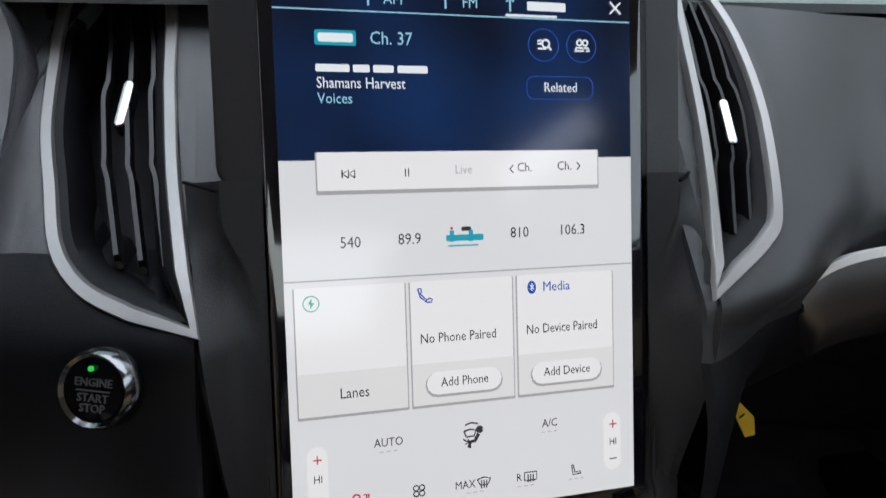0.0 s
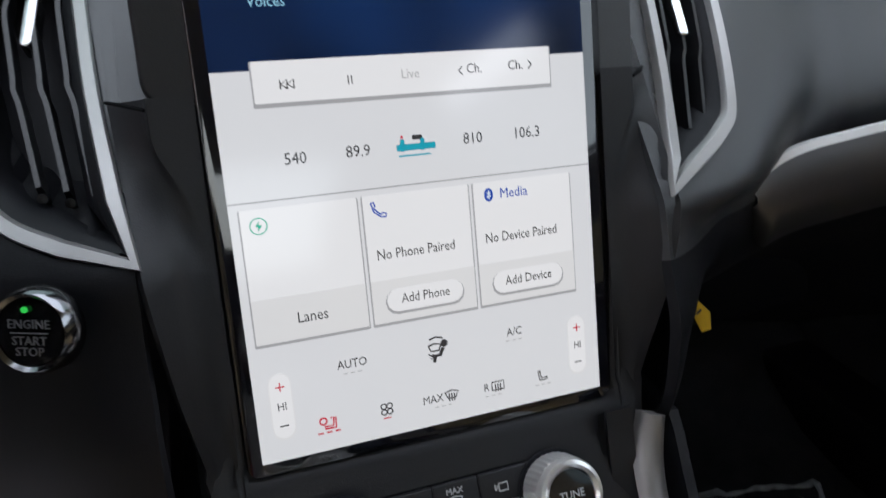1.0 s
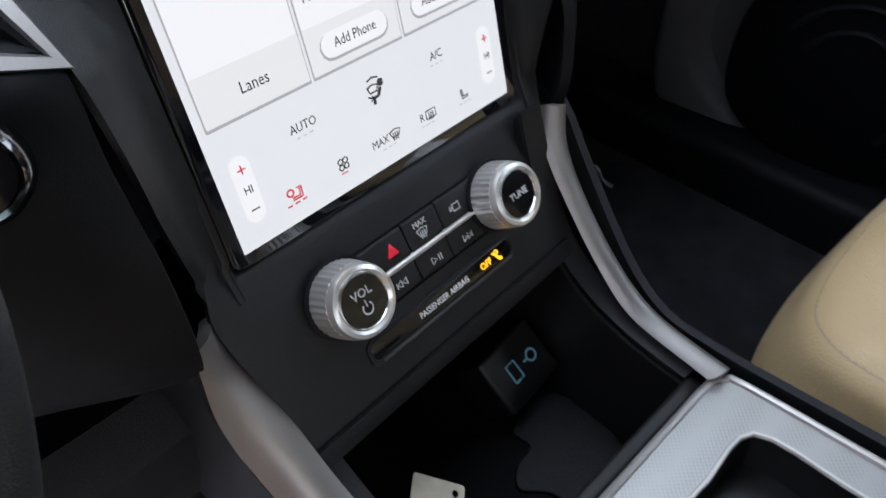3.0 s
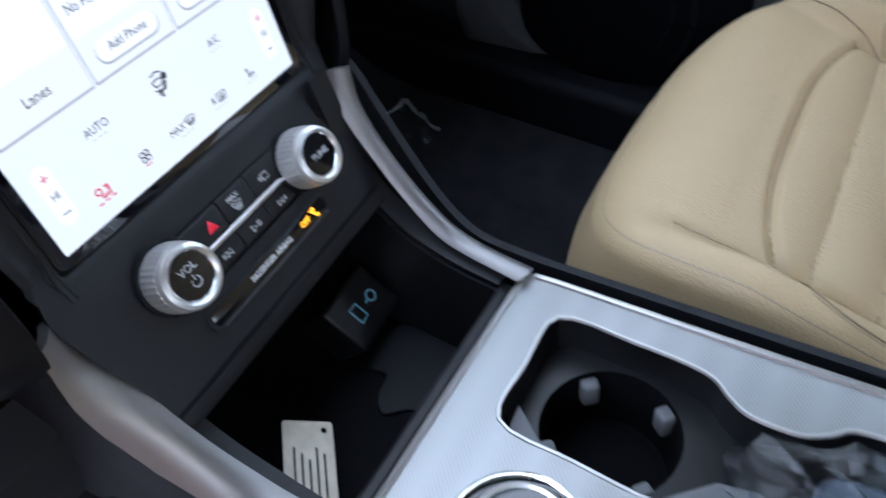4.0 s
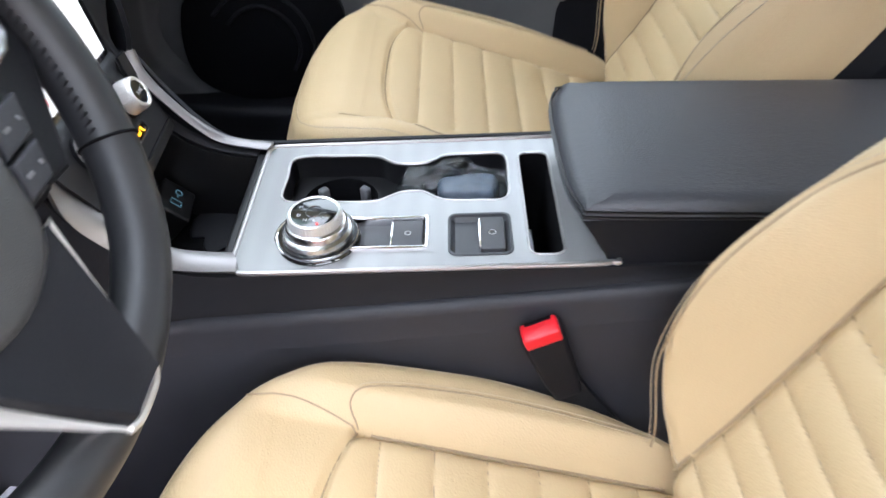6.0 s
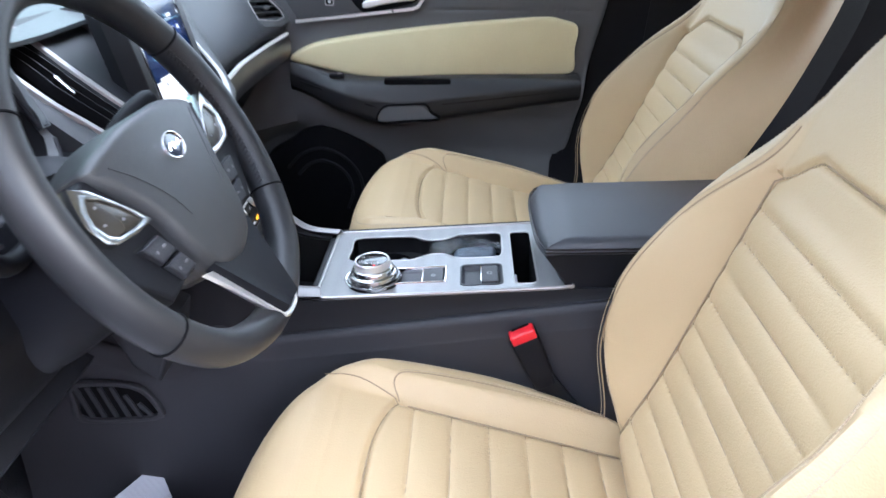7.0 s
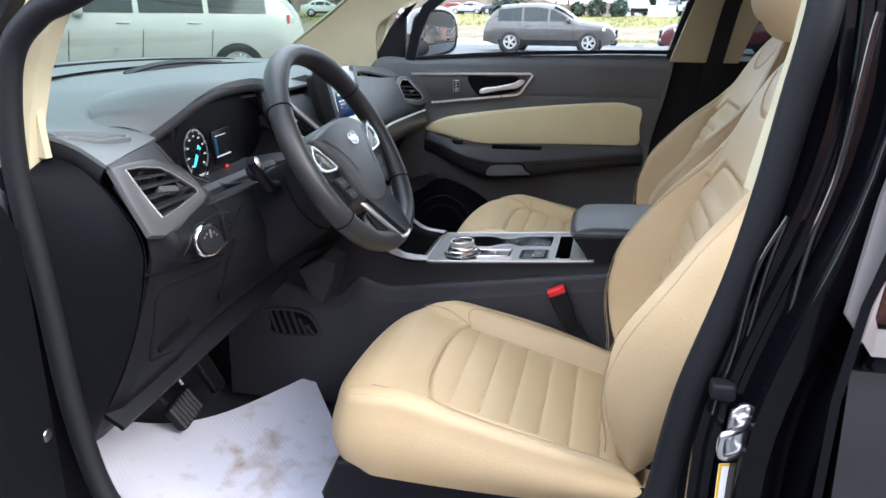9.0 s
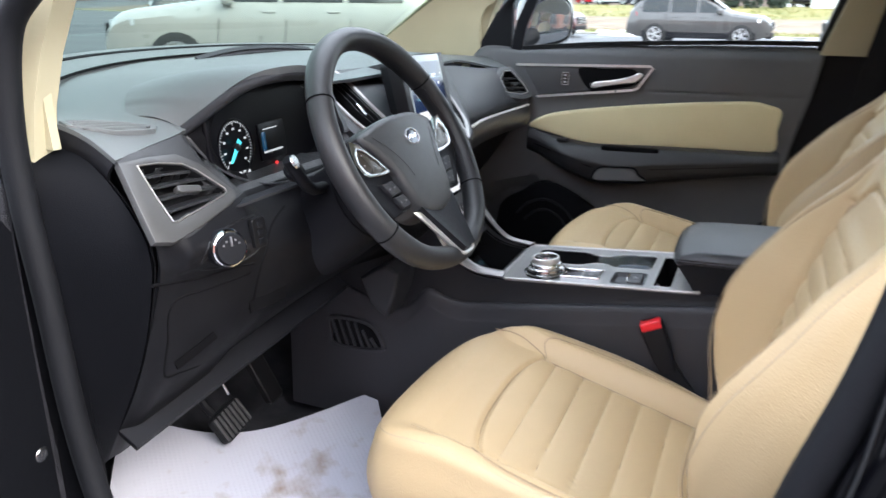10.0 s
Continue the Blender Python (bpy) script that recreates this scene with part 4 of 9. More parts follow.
    # end of the dashboard beside the open door
    ends = spline([(0, y, z) for y, z in ((0.47, 1.12), (0.408, 1.126), (0.354, 1.117), (0.314, 1.091), (0.278, 1.05), (0.258, 1.01), (0.262, 0.955), (0.30, 0.84), (0.40, 0.66))], 6)
    part("end_panel", sheet(lambda u, v: (lambda p: (-0.7385 - 0.075 * (0.3 * v + 0.7 * v * v), p.y + 0.002 + max(0.0, 0.402 - p.y) * (0.25 * v + 0.75 * v * v) + 0.004 * v, p.z - 0.012 * v))(ends[round(u * (len(ends) - 1))]), len(ends) - 1, 10, 0.006), M["matt"], d, "smooth black end panel")
    part("end_seam", tube([(-0.738, p.y - 0.001, p.z) for p in ends[6:-6]], 0.0011, 6), M["black"], d)
    part("lower_cover", sheet(lambda u, v: (-0.74 + 0.46 * u, 0.33 - 0.08 * u + 0.05 * v, 0.70 + 0.1 * u + 0.03 * v), 8, 4, 0.012), M["soft"], d)
    # start button
    bm_ = frame_of(stk(-0.1705, 0.0865, 0.0185), (1, -0.42, 0), (0.1, 0.3, 0.95))
    sb = part("start_button", lathe([(0.0135, -0.006), (0.0135, 0.003), (0.013, 0.0045), (0.0, 0.005)], 36, bm_), M["gloss"], d, "round gloss black start button")
    part("ring", lathe([(0.0135, -0.004), (0.0135, 0.005), (0.015, 0.0065), (0.0168, 0.004), (0.0172, -0.004)], 36, bm_, (False, False)), M["darkchrome"], sb, "chrome bezel ring")
    z = pose(0, 0, 0.0053)
    lettering("caption", "ENGINE", 0.0048, bm_ @ z @ pose(0, 0.003, 0), M["dimprint"], sb)
    lettering("caption", "START", 0.0048, bm_ @ z @ pose(0, -0.0034, 0), M["dimprint"], sb)
    lettering("caption", "STOP", 0.0048, bm_ @ z @ pose(0, -0.0076, 0), M["dimprint"], sb)
    part("rule", slab(rrect(0.015, 0.0005, 0.0001, 1, 0, -0.0003), 0.005, 0.0056, 0.0001, bm_), M["dimprint"], sb)
    part("lamp", lathe([(0.0016, 0.0045), (0.0014, 0.0056), (0, 0.0058)], 10, bm_ @ pose(-0.001, 0.0088, 0.001) @ Matrix.Diagonal((0.8, 0.8, 1, 1))), M["green"], sb)


M["green"] = glowing("green_lamp", (0.05, 0.8, 0.12), 0.16)
M["cyan"] = glowing("cyan_needle", (0.1, 0.75, 0.9), 0.26)
M["dial"] = glowing("dial_print", (0.85, 0.9, 0.95), 0.13)
M["redlamp"] = glowing("red_lamp", (1, 0.05, 0.05), 0.25)
M["bluescreen"] = glowing("blue_panel", (0.05, 0.2, 0.4), 0.05)
dashboard()


# ---- instrument cluster ----
def cluster():
    c = thing("instrument_cluster", (-0.42, 0.3, 1.1), "hooded black instrument cluster with a lit gauge", "instrument cluster")
    rim = [(-0.592, 0.326, 1.135), (-0.569, 0.282, 1.173), (-0.537, 0.239, 1.207), (-0.488, 0.211, 1.217), (-0.425, 0.21, 1.212), (-0.34, 0.254, 1.199), (-0.25, 0.302, 1.187), (-0.224, 0.304, 1.15), (-0.224, 0.285, 1.11), (-0.23, 0.266, 1.08)]
    line = spline(rim, 6)
    n = len(line) - 1
    tail = spline([(-0.62, 0.40, 1.152), (-0.55, 0.46, 1.179), (-0.46, 0.48, 1.19), (-0.38, 0.48, 1.193), (-0.3, 0.47, 1.193), (-0.22, 0.42, 1.187), (-0.19, 0.36, 1.17)], 8)

    def cover(u, v):
        p, q = line[round(u * n)], tail[round(u * (len(tail) - 1))]
        k = math.sin(v * math.pi / 2)
        r = p.lerp(q, v)
        return (r.x, r.y, r.z + 0.008 * math.sin(math.pi * v) + 0.004 * (1 - k))

    part("hood", sheet(cover, n, 10, 0.01), M["dashlit"], c)
    inner = [p + Vector((0, 0.008, -0.01 * smooth_step(1.08, 1.16, p.z))) for p in line]
    low = spline([(-0.588, 0.324, 1.122), (-0.556, 0.296, 1.075), (-0.512, 0.264, 1.047), (-0.46, 0.238, 1.04), (-0.38, 0.232, 1.04), (-0.3, 0.238, 1.043), (-0.25, 0.252, 1.05), (-0.232, 0.264, 1.07)], 7)
    part("bezel", tube(inner, 0.0085, 10, False, (0, -1, 0)), M["hard"], c)
    part("lower_bezel", tube(low, 0.0022, 8, False, (0, -1, 0)), M["hard"], c)
    cm = frame_of((-0.47, 0.305, 1.09), (1, 0.06, 0), (0, 0.1, 1))
    part("dark_face", pillow(rrect(0.345, 0.16, 0.055, 8, 0.075, 0.025), lambda x, y: 0.0, 0.01, 0.004, 6, cm), M["gaugeface"], c, "black gauge face")
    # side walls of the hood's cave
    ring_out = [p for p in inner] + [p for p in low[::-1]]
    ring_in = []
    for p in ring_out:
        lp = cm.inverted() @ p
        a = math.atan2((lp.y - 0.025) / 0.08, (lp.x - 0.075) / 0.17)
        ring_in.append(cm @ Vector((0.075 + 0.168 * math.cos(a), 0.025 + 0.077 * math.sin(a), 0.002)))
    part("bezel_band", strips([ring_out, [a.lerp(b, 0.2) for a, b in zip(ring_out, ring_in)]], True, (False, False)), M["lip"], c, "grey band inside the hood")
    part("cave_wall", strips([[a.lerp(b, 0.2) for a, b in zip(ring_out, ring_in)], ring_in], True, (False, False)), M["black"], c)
    gauge = frame_of(cm @ Vector((-0.043, 0.008, 0.006)), cm.col[0].to_3d(), cm.col[1].to_3d()) @ Matrix.Scale(0.78, 4)
    gd = part("gauge", ring_slab([(0.056 * math.cos(a), 0.056 * math.sin(a)) for a in np.linspace(0, 2 * math.pi, 48, endpoint=False)], [(0.0545 * math.cos(a), 0.0545 * math.sin(a)) for a in np.linspace(0, 2 * math.pi, 48, endpoint=False)], 0, 0.003, 0.0005, gauge), M["gaugeface"], c)
    for k in range(41):
        a = radians(225 - 270 * k / 40)
        r0 = 0.047 if k % 5 else 0.043
        t = Matrix.Rotation(a, 4, "Z")
        part("tick", slab([(r0, -0.0005), (0.051, -0.0005), (0.051, 0.0005), (r0, 0.0005)], 0, 0.001, 0.0001, gauge @ t), M["dial"], gd)
    for k in range(9):
        a = radians(225 - 270 * k / 8)
        part("figure_bar", slab(rrect(0.007, 0.004, 0.0008, 2, 0.036 * math.cos(a), 0.036 * math.sin(a)), 0, 0.001, 0.0001, gauge), M["dial"], gd)
    t = Matrix.Rotation(radians(228), 4, "Z")
    part("needle", slab([(-0.016, -0.006), (0.034, -0.003), (0.038, 0.0), (0.034, 0.003), (-0.016, 0.006)], 0.003, 0.005, 0.0005, gauge @ t), M["cyan"], gd)
    part("hub", lathe([(0.008, 0.0), (0.008, 0.006), (0.006, 0.007), (0, 0.007)], 16, gauge), M["slat"], gd)
    panel = part("info_screen", slab(rrect(0.075, 0.06, 0.003, 2, 0.062, 0.003), 0.0, 0.003, 0.0005, cm), M["gaugeface"], c)
    part("heading_bar", slab(rrect(0.04, 0.0016, 0.0006, 2, 0.057, 0.023), 0.003, 0.004, 0.0001, cm), M["dial"], panel)
    part("picture", slab(rrect(0.01, 0.03, 0.001, 2, 0.036, 0.004), 0.003, 0.004, 0.0001, cm), M["bluescreen"], panel)
    part("footer_bar", slab(rrect(0.054, 0.003, 0.0008, 2, 0.06, -0.0135), 0.003, 0.004, 0.0001, cm), M["dial"], panel)
    for k in range(4):
        part("gear_bar", slab(rrect(0.004, 0.005, 0.001, 2, -0.047 + 0.011 * k, -0.033), 0.001, 0.004, 0.0001, cm), M["dial"], panel)
    part("warning_lamp", slab(rrect(0.005, 0.006, 0.001, 2, 0.065, -0.036), 0.001, 0.004, 0.0001, cm), M["redlamp"], panel)


cluster()


# ---- centre stack ----
GLOW = 0.215
def screen_mat(name, color, strength=1.0):
    return glowing(name, color, strength * GLOW, 0.12)


M["ui_white"] = screen_mat("screen_white", (0.86, 0.87, 0.9), 0.9)
M["ui_card"] = screen_mat("screen_card", (0.93, 0.93, 0.95), 0.95)
M["ui_edge"] = screen_mat("screen_card_shadow", (0.5, 0.5, 0.52), 0.8)
M["ui_grey"] = screen_mat("screen_grey_panel", (0.88, 0.88, 0.89), 0.9)
M["ui_ink"] = screen_mat("screen_ink", (0.06, 0.06, 0.07), 0.6)
M["ui_pale"] = screen_mat("screen_pale_ink", (0.6, 0.6, 0.6), 0.8)
M["ui_blue"] = screen_mat("screen_blue", (0.02, 0.09, 0.55), 0.8)
M["ui_teal"] = screen_mat("screen_teal", (0.02, 0.45, 0.6), 0.8)
M["ui_green"] = screen_mat("screen_green", (0.05, 0.6, 0.4), 0.8)
M["ui_red"] = screen_mat("screen_red", (0.75, 0.04, 0.08), 0.8)
M["ui_bright"] = screen_mat("screen_bright", (0.9, 0.95, 1.0), 0.95)
M["ui_sky"] = screen_mat("screen_sky", (0.35, 0.7, 0.9), 0.9)
M["amber"] = glowing("amber_lamp", (1.0, 0.42, 0.02), 0.45)
M["hazard"] = glowing("hazard_red", (0.7, 0.02, 0.05), 0.16)


def navy():
    """The dark upper part of the screen, with a soft blue glow in its middle."""
    m = screen_mat("screen_navy", (0.006, 0.012, 0.035), 1.0)
    nt = m.node_tree
    b = nt.nodes["Principled BSDF"]
    tc, gr, cr = nt.nodes.new("ShaderNodeTexCoord"), nt.nodes.new("ShaderNodeTexNoise"), nt.nodes.new("ShaderNodeValToRGB")
    gr.inputs["Scale"].default_value, gr.inputs["Detail"].default_value = 14, 1
    cr.color_ramp.elements[0].position, cr.color_ramp.elements[0].color = 0.35, (0.004, 0.007, 0.018, 1)
    cr.color_ramp.elements[1].position, cr.color_ramp.elements[1].color = 0.72, (0.008, 0.03, 0.11, 1)
    nt.links.new(tc.outputs["Object"], gr.inputs["Vector"])
    nt.links.new(gr.outputs["Fac"], cr.inputs[0])
    nt.links.new(cr.outputs[0], b.inputs["Emission Color"])
    return m


M["ui_navy"] = navy()


def knob(parent, a, b, words):
    m = FACE @ pose(a, b, 0) @ Matrix.Diagonal((0.87, 0.87, 0.92, 1))
    k = part("knob", lathe([(0.0225, -0.002), (0.0225, 0.0), (0.0235, 0.002), (0.0235, 0.004)], 40, m), M["soft"], parent, "knurled silver knob with a black cap")
    rows, n = [], 72
    for z, r in ((0.003, 0.0205), (0.005, 0.0212), (0.013, 0.0208), (0.019, 0.0203)):
        rows.append([(r * (1 + (0.028 if j % 2 else -0.0)) * math.cos(2 * math.pi * j / n), r * (1 + (0.028 if j % 2 else 0)) * math.sin(2 * math.pi * j / n), z) for j in range(n)])
    part("grip", moved(strips(rows), m), M["knob"], k, smooth=False)
    part("rim", lathe([(0.0203, 0.019), (0.0205, 0.021), (0.0195, 0.0238), (0.0172, 0.0245), (0.0154, 0.0232)], 40, m, (False, False)), M["knob"], k)
    part("cap", lathe([(0.0156, 0.022), (0.0145, 0.0232), (0.0, 0.0235)], 36, m), M["gloss"], k)
    part("cap_ring", lathe([(0.0152, 0.0229), (0.0147, 0.0238), (0.0142, 0.0231)], 36, m, (False, False)), M["chrome"], k)
    if words == "VOL":
        lettering("caption", words, 0.0068, m @ pose(0, 0.0048, 0.0237), M["print"], k)
        t = m @ pose(0, -0.004, 0.0236)
        part("power_mark", tube([t @ Vector((0.0032 * math.cos(radians(x)), 0.0032 * math.sin(radians(x)), 0.0002)) for x in range(130, 411, 20)], 0.0004, 5, False, m.col[2].to_3d()), M["print"], k)
        part("power_bar", slab(rrect(0.0007, 0.004, 0.0002, 1, 0, 0.0028), 0, 0.0006, 0.0001, t), M["print"], k)
    else:
        lettering("caption", words, 0.0062, m @ pose(0, 0.0, 0.0237), M["print"], k)


def icon_lines(parent, m, lines, mat, width=0.00045, name="icon"):
    geos = []
    for ln in lines:
        geos.append(sweep([m @ Vector((x, y, 0.0)) for x, y in ln], [(width, 0.00012), (width, -0.00012), (-width, -0.00012), (-width, 0.00012)], m.col[2].to_3d()))
    return part(name, join(*geos), mat, parent, smooth=False)


def ring_pts(r, n=18, cx=0.0, cy=0.0, a0=0, a1=360):
    return [(cx + r * math.cos(radians(a0 + (a1 - a0) * k / n)), cy + r * math.sin(radians(a0 + (a1 - a0) * k / n))) for k in range(n + 1)]


def stack():
    s = thing("centre_stack", stk(0, -0.1), "black centre stack with a tall lit touchscreen and silver knobs", "centre stack")

    # housing: a shallow channel with raised cheeks, folded forward under the screen
    def half(b):
        return 0.102 + 0.011 * smooth_step(-0.09, -0.02, b) + 0.017 * smooth_step(0.0, 0.12, b) + 0.008 * smooth_step(0.15, 0.29, b)

    def house(u, v):
        b = -0.097 + 0.397 * v
        k = 2 * u - 1
        a = k * half(b)
        if b > 0.004:
            a = k * (0.1035 + (half(0.004) - 0.1035) * smooth_step(0.03, 0.004, b))
        sunk = -0.004 * smooth_step(-0.010, -0.006, b) * smooth_step(0.106, 0.1, abs(a)) - 0.006 * smooth_step(0.0, 0.03, b)
        return fac(a + 0.005 * smooth_step(-0.02, 0, b), b, sunk) if b < 0 else stk(a, b, sunk)

    part("housing", sheet(house, 70, 90, 0.004), M["face"], s)
    # lower lip over the bin's mouth, set back from the face by a thin joint
    part("mouth_lip", sheet(lambda u, v: fac(-0.101 + 0.199 * u, -0.0985 - 0.0095 * v, -0.0015 - 0.002 * v * v), 20, 4, 0.004), M["face"], s, "black lip over the open bin")
    part("mouth_joint", tube([fac(-0.101 + 0.0398 * k, -0.0977, -0.001) for k in range(6)], 0.0012, 5), M["black"], s)

    # cheeks: a flat border beside the glass, a hollow facet that widens downwards, and a raised outer edge
    def cheek_row(b, side):
        a1 = line_of(((-0.02, 0.1005), (0.03, 0.1005), (0.088, 0.101), (0.112, 0.1035), (0.131, 0.109), (0.15, 0.118), (0.157, 0.1195), (0.32, 0.1195)), b)
        a2 = line_of(((-0.02, 0.106), (0.0, 0.112), (0.025, 0.1158), (0.081, 0.1188), (0.149, 0.1195), (0.157, 0.1208), (0.32, 0.1215)), b)
        a3 = line_of(((-0.02, 0.1135), (0.04, 0.1237), (0.1, 0.1305), (0.125, 0.1325), (0.175, 0.1362), (0.225, 0.138), (0.32, 0.139)), b)
        c3 = vent_c(b, side * a3) * smooth_step(-0.02, 0.09, b) - 0.0015
        c2 = 0.62 * c3 * smooth_step(0.157, 0.1, b) + min(0.0, 0.12 * c3) * smooth_step(0.1, 0.157, b)
        return ((0.1005, 0.0006), (a1, 0.0012), (a2, c2), (a3, c3))

    def cheek_fn(side, v0, v1):
        def fn(u, v):
            b = -0.018 + 0.325 * (v0 + (v1 - v0) * v)
            row = cheek_row(b, side)
            k = min(2, int(u * 3 + 1e-6))
            t = u * 3 - k
            t = t if k != 1 else t + 0.12 * math.sin(2 * math.pi * t) / 2
            a, c = row[k][0] + (row[k + 1][0] - row[k][0]) * t, row[k][1] + (row[k + 1][1] - row[k][1]) * t
            c -= 0.0022 * math.sin(math.pi * t) * (k == 1) * smooth_step(0.157, 0.1, b)
            if b < 0:
                return fac(side * a + 0.005, b, c)
            return stk(side * a, b, c)

        return fn

    for side in (-1, 1):
        part("cheek", sheet(cheek_fn(side, 0.0, 0.592), 24, 48, 0.003 * side), M["face"], s, "faceted black cheek beside the screen")
        upper = cheek_fn(side, 0.592, 1.0)
        if side < 0:  # runs on behind the floating screen

            def upper(u, v):
                b = 0.168 + 0.139 * v
                a = line_of(((0.16, 0.1365), (0.23, 0.14), (0.3, 0.1415)), b) * u
                return stk(-a, b, vent_c(b, -a) - 0.002)

        part("upper_cheek", sheet(upper, 24, 32, 0.003 * side), M["dashhalf"], s, "grey skinned strip above the joint")
        part("joint", tube([stk(side * a, b, c + 0.0004) for a, b, c in ((0.1206, 0.1695, 0.0004), (0.128, 0.172, -0.004), (0.1355, 0.1745, -0.0125))], 0.0009, 5), M["black"], s)
    part("screen_case", slab(rrect(0.241, 0.136, 0.01, 5, 0, 0.239), -0.026, 0.0004, 0.002, STACK), M["face"], s, "black case behind the screen")
    part("case_back", slab(rrect(0.2, 0.2, 0.012, 5, 0, 0.2), -0.05, -0.02, 0.004, STACK), M["soft"], s, "stepped back of the screen case")
    # the screen
    SC = STACK @ pose(-0.0013, 0, 0)
    sc = part("touchscreen", slab(rrect(0.197, 0.312, 0.006, 5, 0, 0.149), -0.008, 0.0012, 0.001, SC), M["darkglass"], s, "tall black glass touchscreen, lit")
    Z = 0.0012

    def flat(name, w, h, cx, cy, mat, z=0.0, r=0.0006, parent=sc, t=0.0002):
        return part(name, slab(rrect(w, h, min(r, w * 0.49, h * 0.49), 3, cx, cy), Z + z, Z + z + t, 0.00005, SC), mat, parent, smooth=False)

    def words(text, size, a, b, mat, align="CENTER", wide=0.88, z=0.0012):
        return lettering("caption", text, size, SC @ pose(a, b, Z + z), mat, sc, 0.00005, align, wide)

    def at(a, b, z=0.0012):
        return SC @ pose(a, b, Z + z)

    flat("dark_area", 0.183, 0.107, 0, 0.2365, M["ui_navy"])
    flat("light_area", 0.183, 0.1835, 0, 0.0917, M["ui_white"], 0.0)
    flat("top_rule", 0.183, 0.0006, 0, 0.2545, M["ui_sky"], 0.0003)
    words("AM", 0.0075, -0.035, 0.2605, M["ui_sky"])
    words("FM", 0.0075, 0.0035, 0.2605, M["ui_sky"])
    flat("tab_word_bar", 0.021, 0.0045, 0.0445, 0.2607, M["ui_bright"], 0.0003)
    flat("tab_underline", 0.028, 0.0012, 0.0362, 0.2557, M["ui_bright"], 0.0003)
    for a, k in ((-0.047, 1), (-0.009, 1), (0.0245, 0)):
        icon_lines(sc, at(a, 0.2612), [[(0, -0.004), (0, 0.002)], [(-0.002, 0.001), (0, 0.003), (0.002, 0.001)]], M["ui_sky"])
    icon_lines(sc, at(0.0828, 0.2615), [[(-0.003, -0.003), (0.003, 0.003)], [(0.003, -0.003), (-0.003, 0.003)]], M["ui_bright"])
    flat("channel_mark", 0.0195, 0.0072, -0.063, 0.2415, M["ui_teal"], 0.0003, 0.001)
    flat("channel_mark_inner", 0.0165, 0.0042, -0.063, 0.2415, M["ui_bright"], 0.0006, 0.001)
    words("Ch. 37", 0.0088, -0.0365, 0.2415, M["ui_sky"])
    for k, w in enumerate((0.016, 0.008, 0.01, 0.015)):
        flat("line_bar", w, 0.0036, (-0.0648, -0.0512, -0.0405, -0.0262)[k], 0.2272, M["ui_bright"], 0.0003, 0.0008)
    words("Shamans Harvest", 0.0075, -0.0728, 0.2199, M["ui_bright"], "LEFT", 0.82)
    words("Voices", 0.0072, -0.0725, 0.2125, M["ui_sky"], "LEFT", 0.86)
    for a in (0.0424, 0.0635):
        part("round_key", ring_slab(ring_pts(0.0085, 23)[:-1], ring_pts(0.0081, 23)[:-1], Z + 0.0003, Z + 0.0006, 0.00005, SC @ pose(a, 0.2412, 0)), M["ui_blue"], sc)
    icon_lines(sc, at(0.0424, 0.2412), [ring_pts(0.002, 14, 0.001, 0.0005), [(0.0024, -0.001), (0.004, -0.0026)], [(-0.0035, -0.002), (0.001, -0.002)], [(-0.0035, 0.0005), (-0.0012, 0.0005)], [(-0.0035, 0.002), (-0.001, 0.002)]], M["ui_bright"])
    icon_lines(sc, at(0.0635, 0.2412), [ring_pts(0.0014, 12, -0.0014, 0.0016), ring_pts(0.0014, 12, 0.0018, 0.0016), [(-0.0038, -0.0026), (-0.0032, -0.001), (0.0004, -0.001), (0.001, -0.0026), (-0.0038, -0.0026)], [(0.0012, -0.001), (0.0034, -0.001), (0.004, -0.0026), (0.0022, -0.0026)]], M["ui_bright"])
    part("related_key", ring_slab(rrect(0.037, 0.012, 0.004, 5, 0.0513, 0.2193), rrect(0.0364, 0.0114, 0.004, 5, 0.0513, 0.2193), Z + 0.0003, Z + 0.0006, 0.00005, SC), M["ui_blue"], sc)
    words("Related", 0.007, 0.0512, 0.2193, M["ui_bright"])
    # player bar
    flat("bar_shadow", 0.147, 0.0205, -0.0012, 0.1768, M["ui_edge"], 0.0003)
    flat("player_bar", 0.1455, 0.0185, -0.0012, 0.1778, M["ui_card"], 0.0006)
    icon_lines(sc, at(-0.0593, 0.1765), [[(-0.003, -0.002), (-0.003, 0.002)], [(0.0, -0.002), (-0.0028, 0), (0.0, 0.002), (0.0, -0.002)], [(0.003, -0.002), (0.0002, 0), (0.003, 0.002), (0.003, -0.002)]], M["ui_ink"], 0.0003)
    icon_lines(sc, at(-0.0308, 0.1767), [[(-0.0008, -0.002), (-0.0008, 0.002)], [(0.0008, -0.002), (0.0008, 0.002)]], M["ui_ink"], 0.00025)
    words("Live", 0.0064, -0.002, 0.1776, M["ui_pale"])
    words("Ch.", 0.0066, 0.0305, 0.1782, M["ui_ink"])
    words("Ch.", 0.0066, 0.0525, 0.1786, M["ui_ink"])
    icon_lines(sc, at(0.0233, 0.1776), [[(0.001, 0.002), (-0.0008, 0), (0.001, -0.002)]], M["ui_ink"], 0.0003)
    icon_lines(sc, at(0.0605, 0.1786), [[(-0.001, 0.002), (0.0008, 0), (-0.001, -0.002)]], M["ui_ink"], 0.0003)
    # presets
    for text, a, b in (("540", -0.0595, 0.143), ("89.9", -0.0305, 0.1435), ("810", 0.027, 0.1445), ("106.3", 0.0563, 0.1448)):
        words(text, 0.0078, a, b, M["ui_ink"])
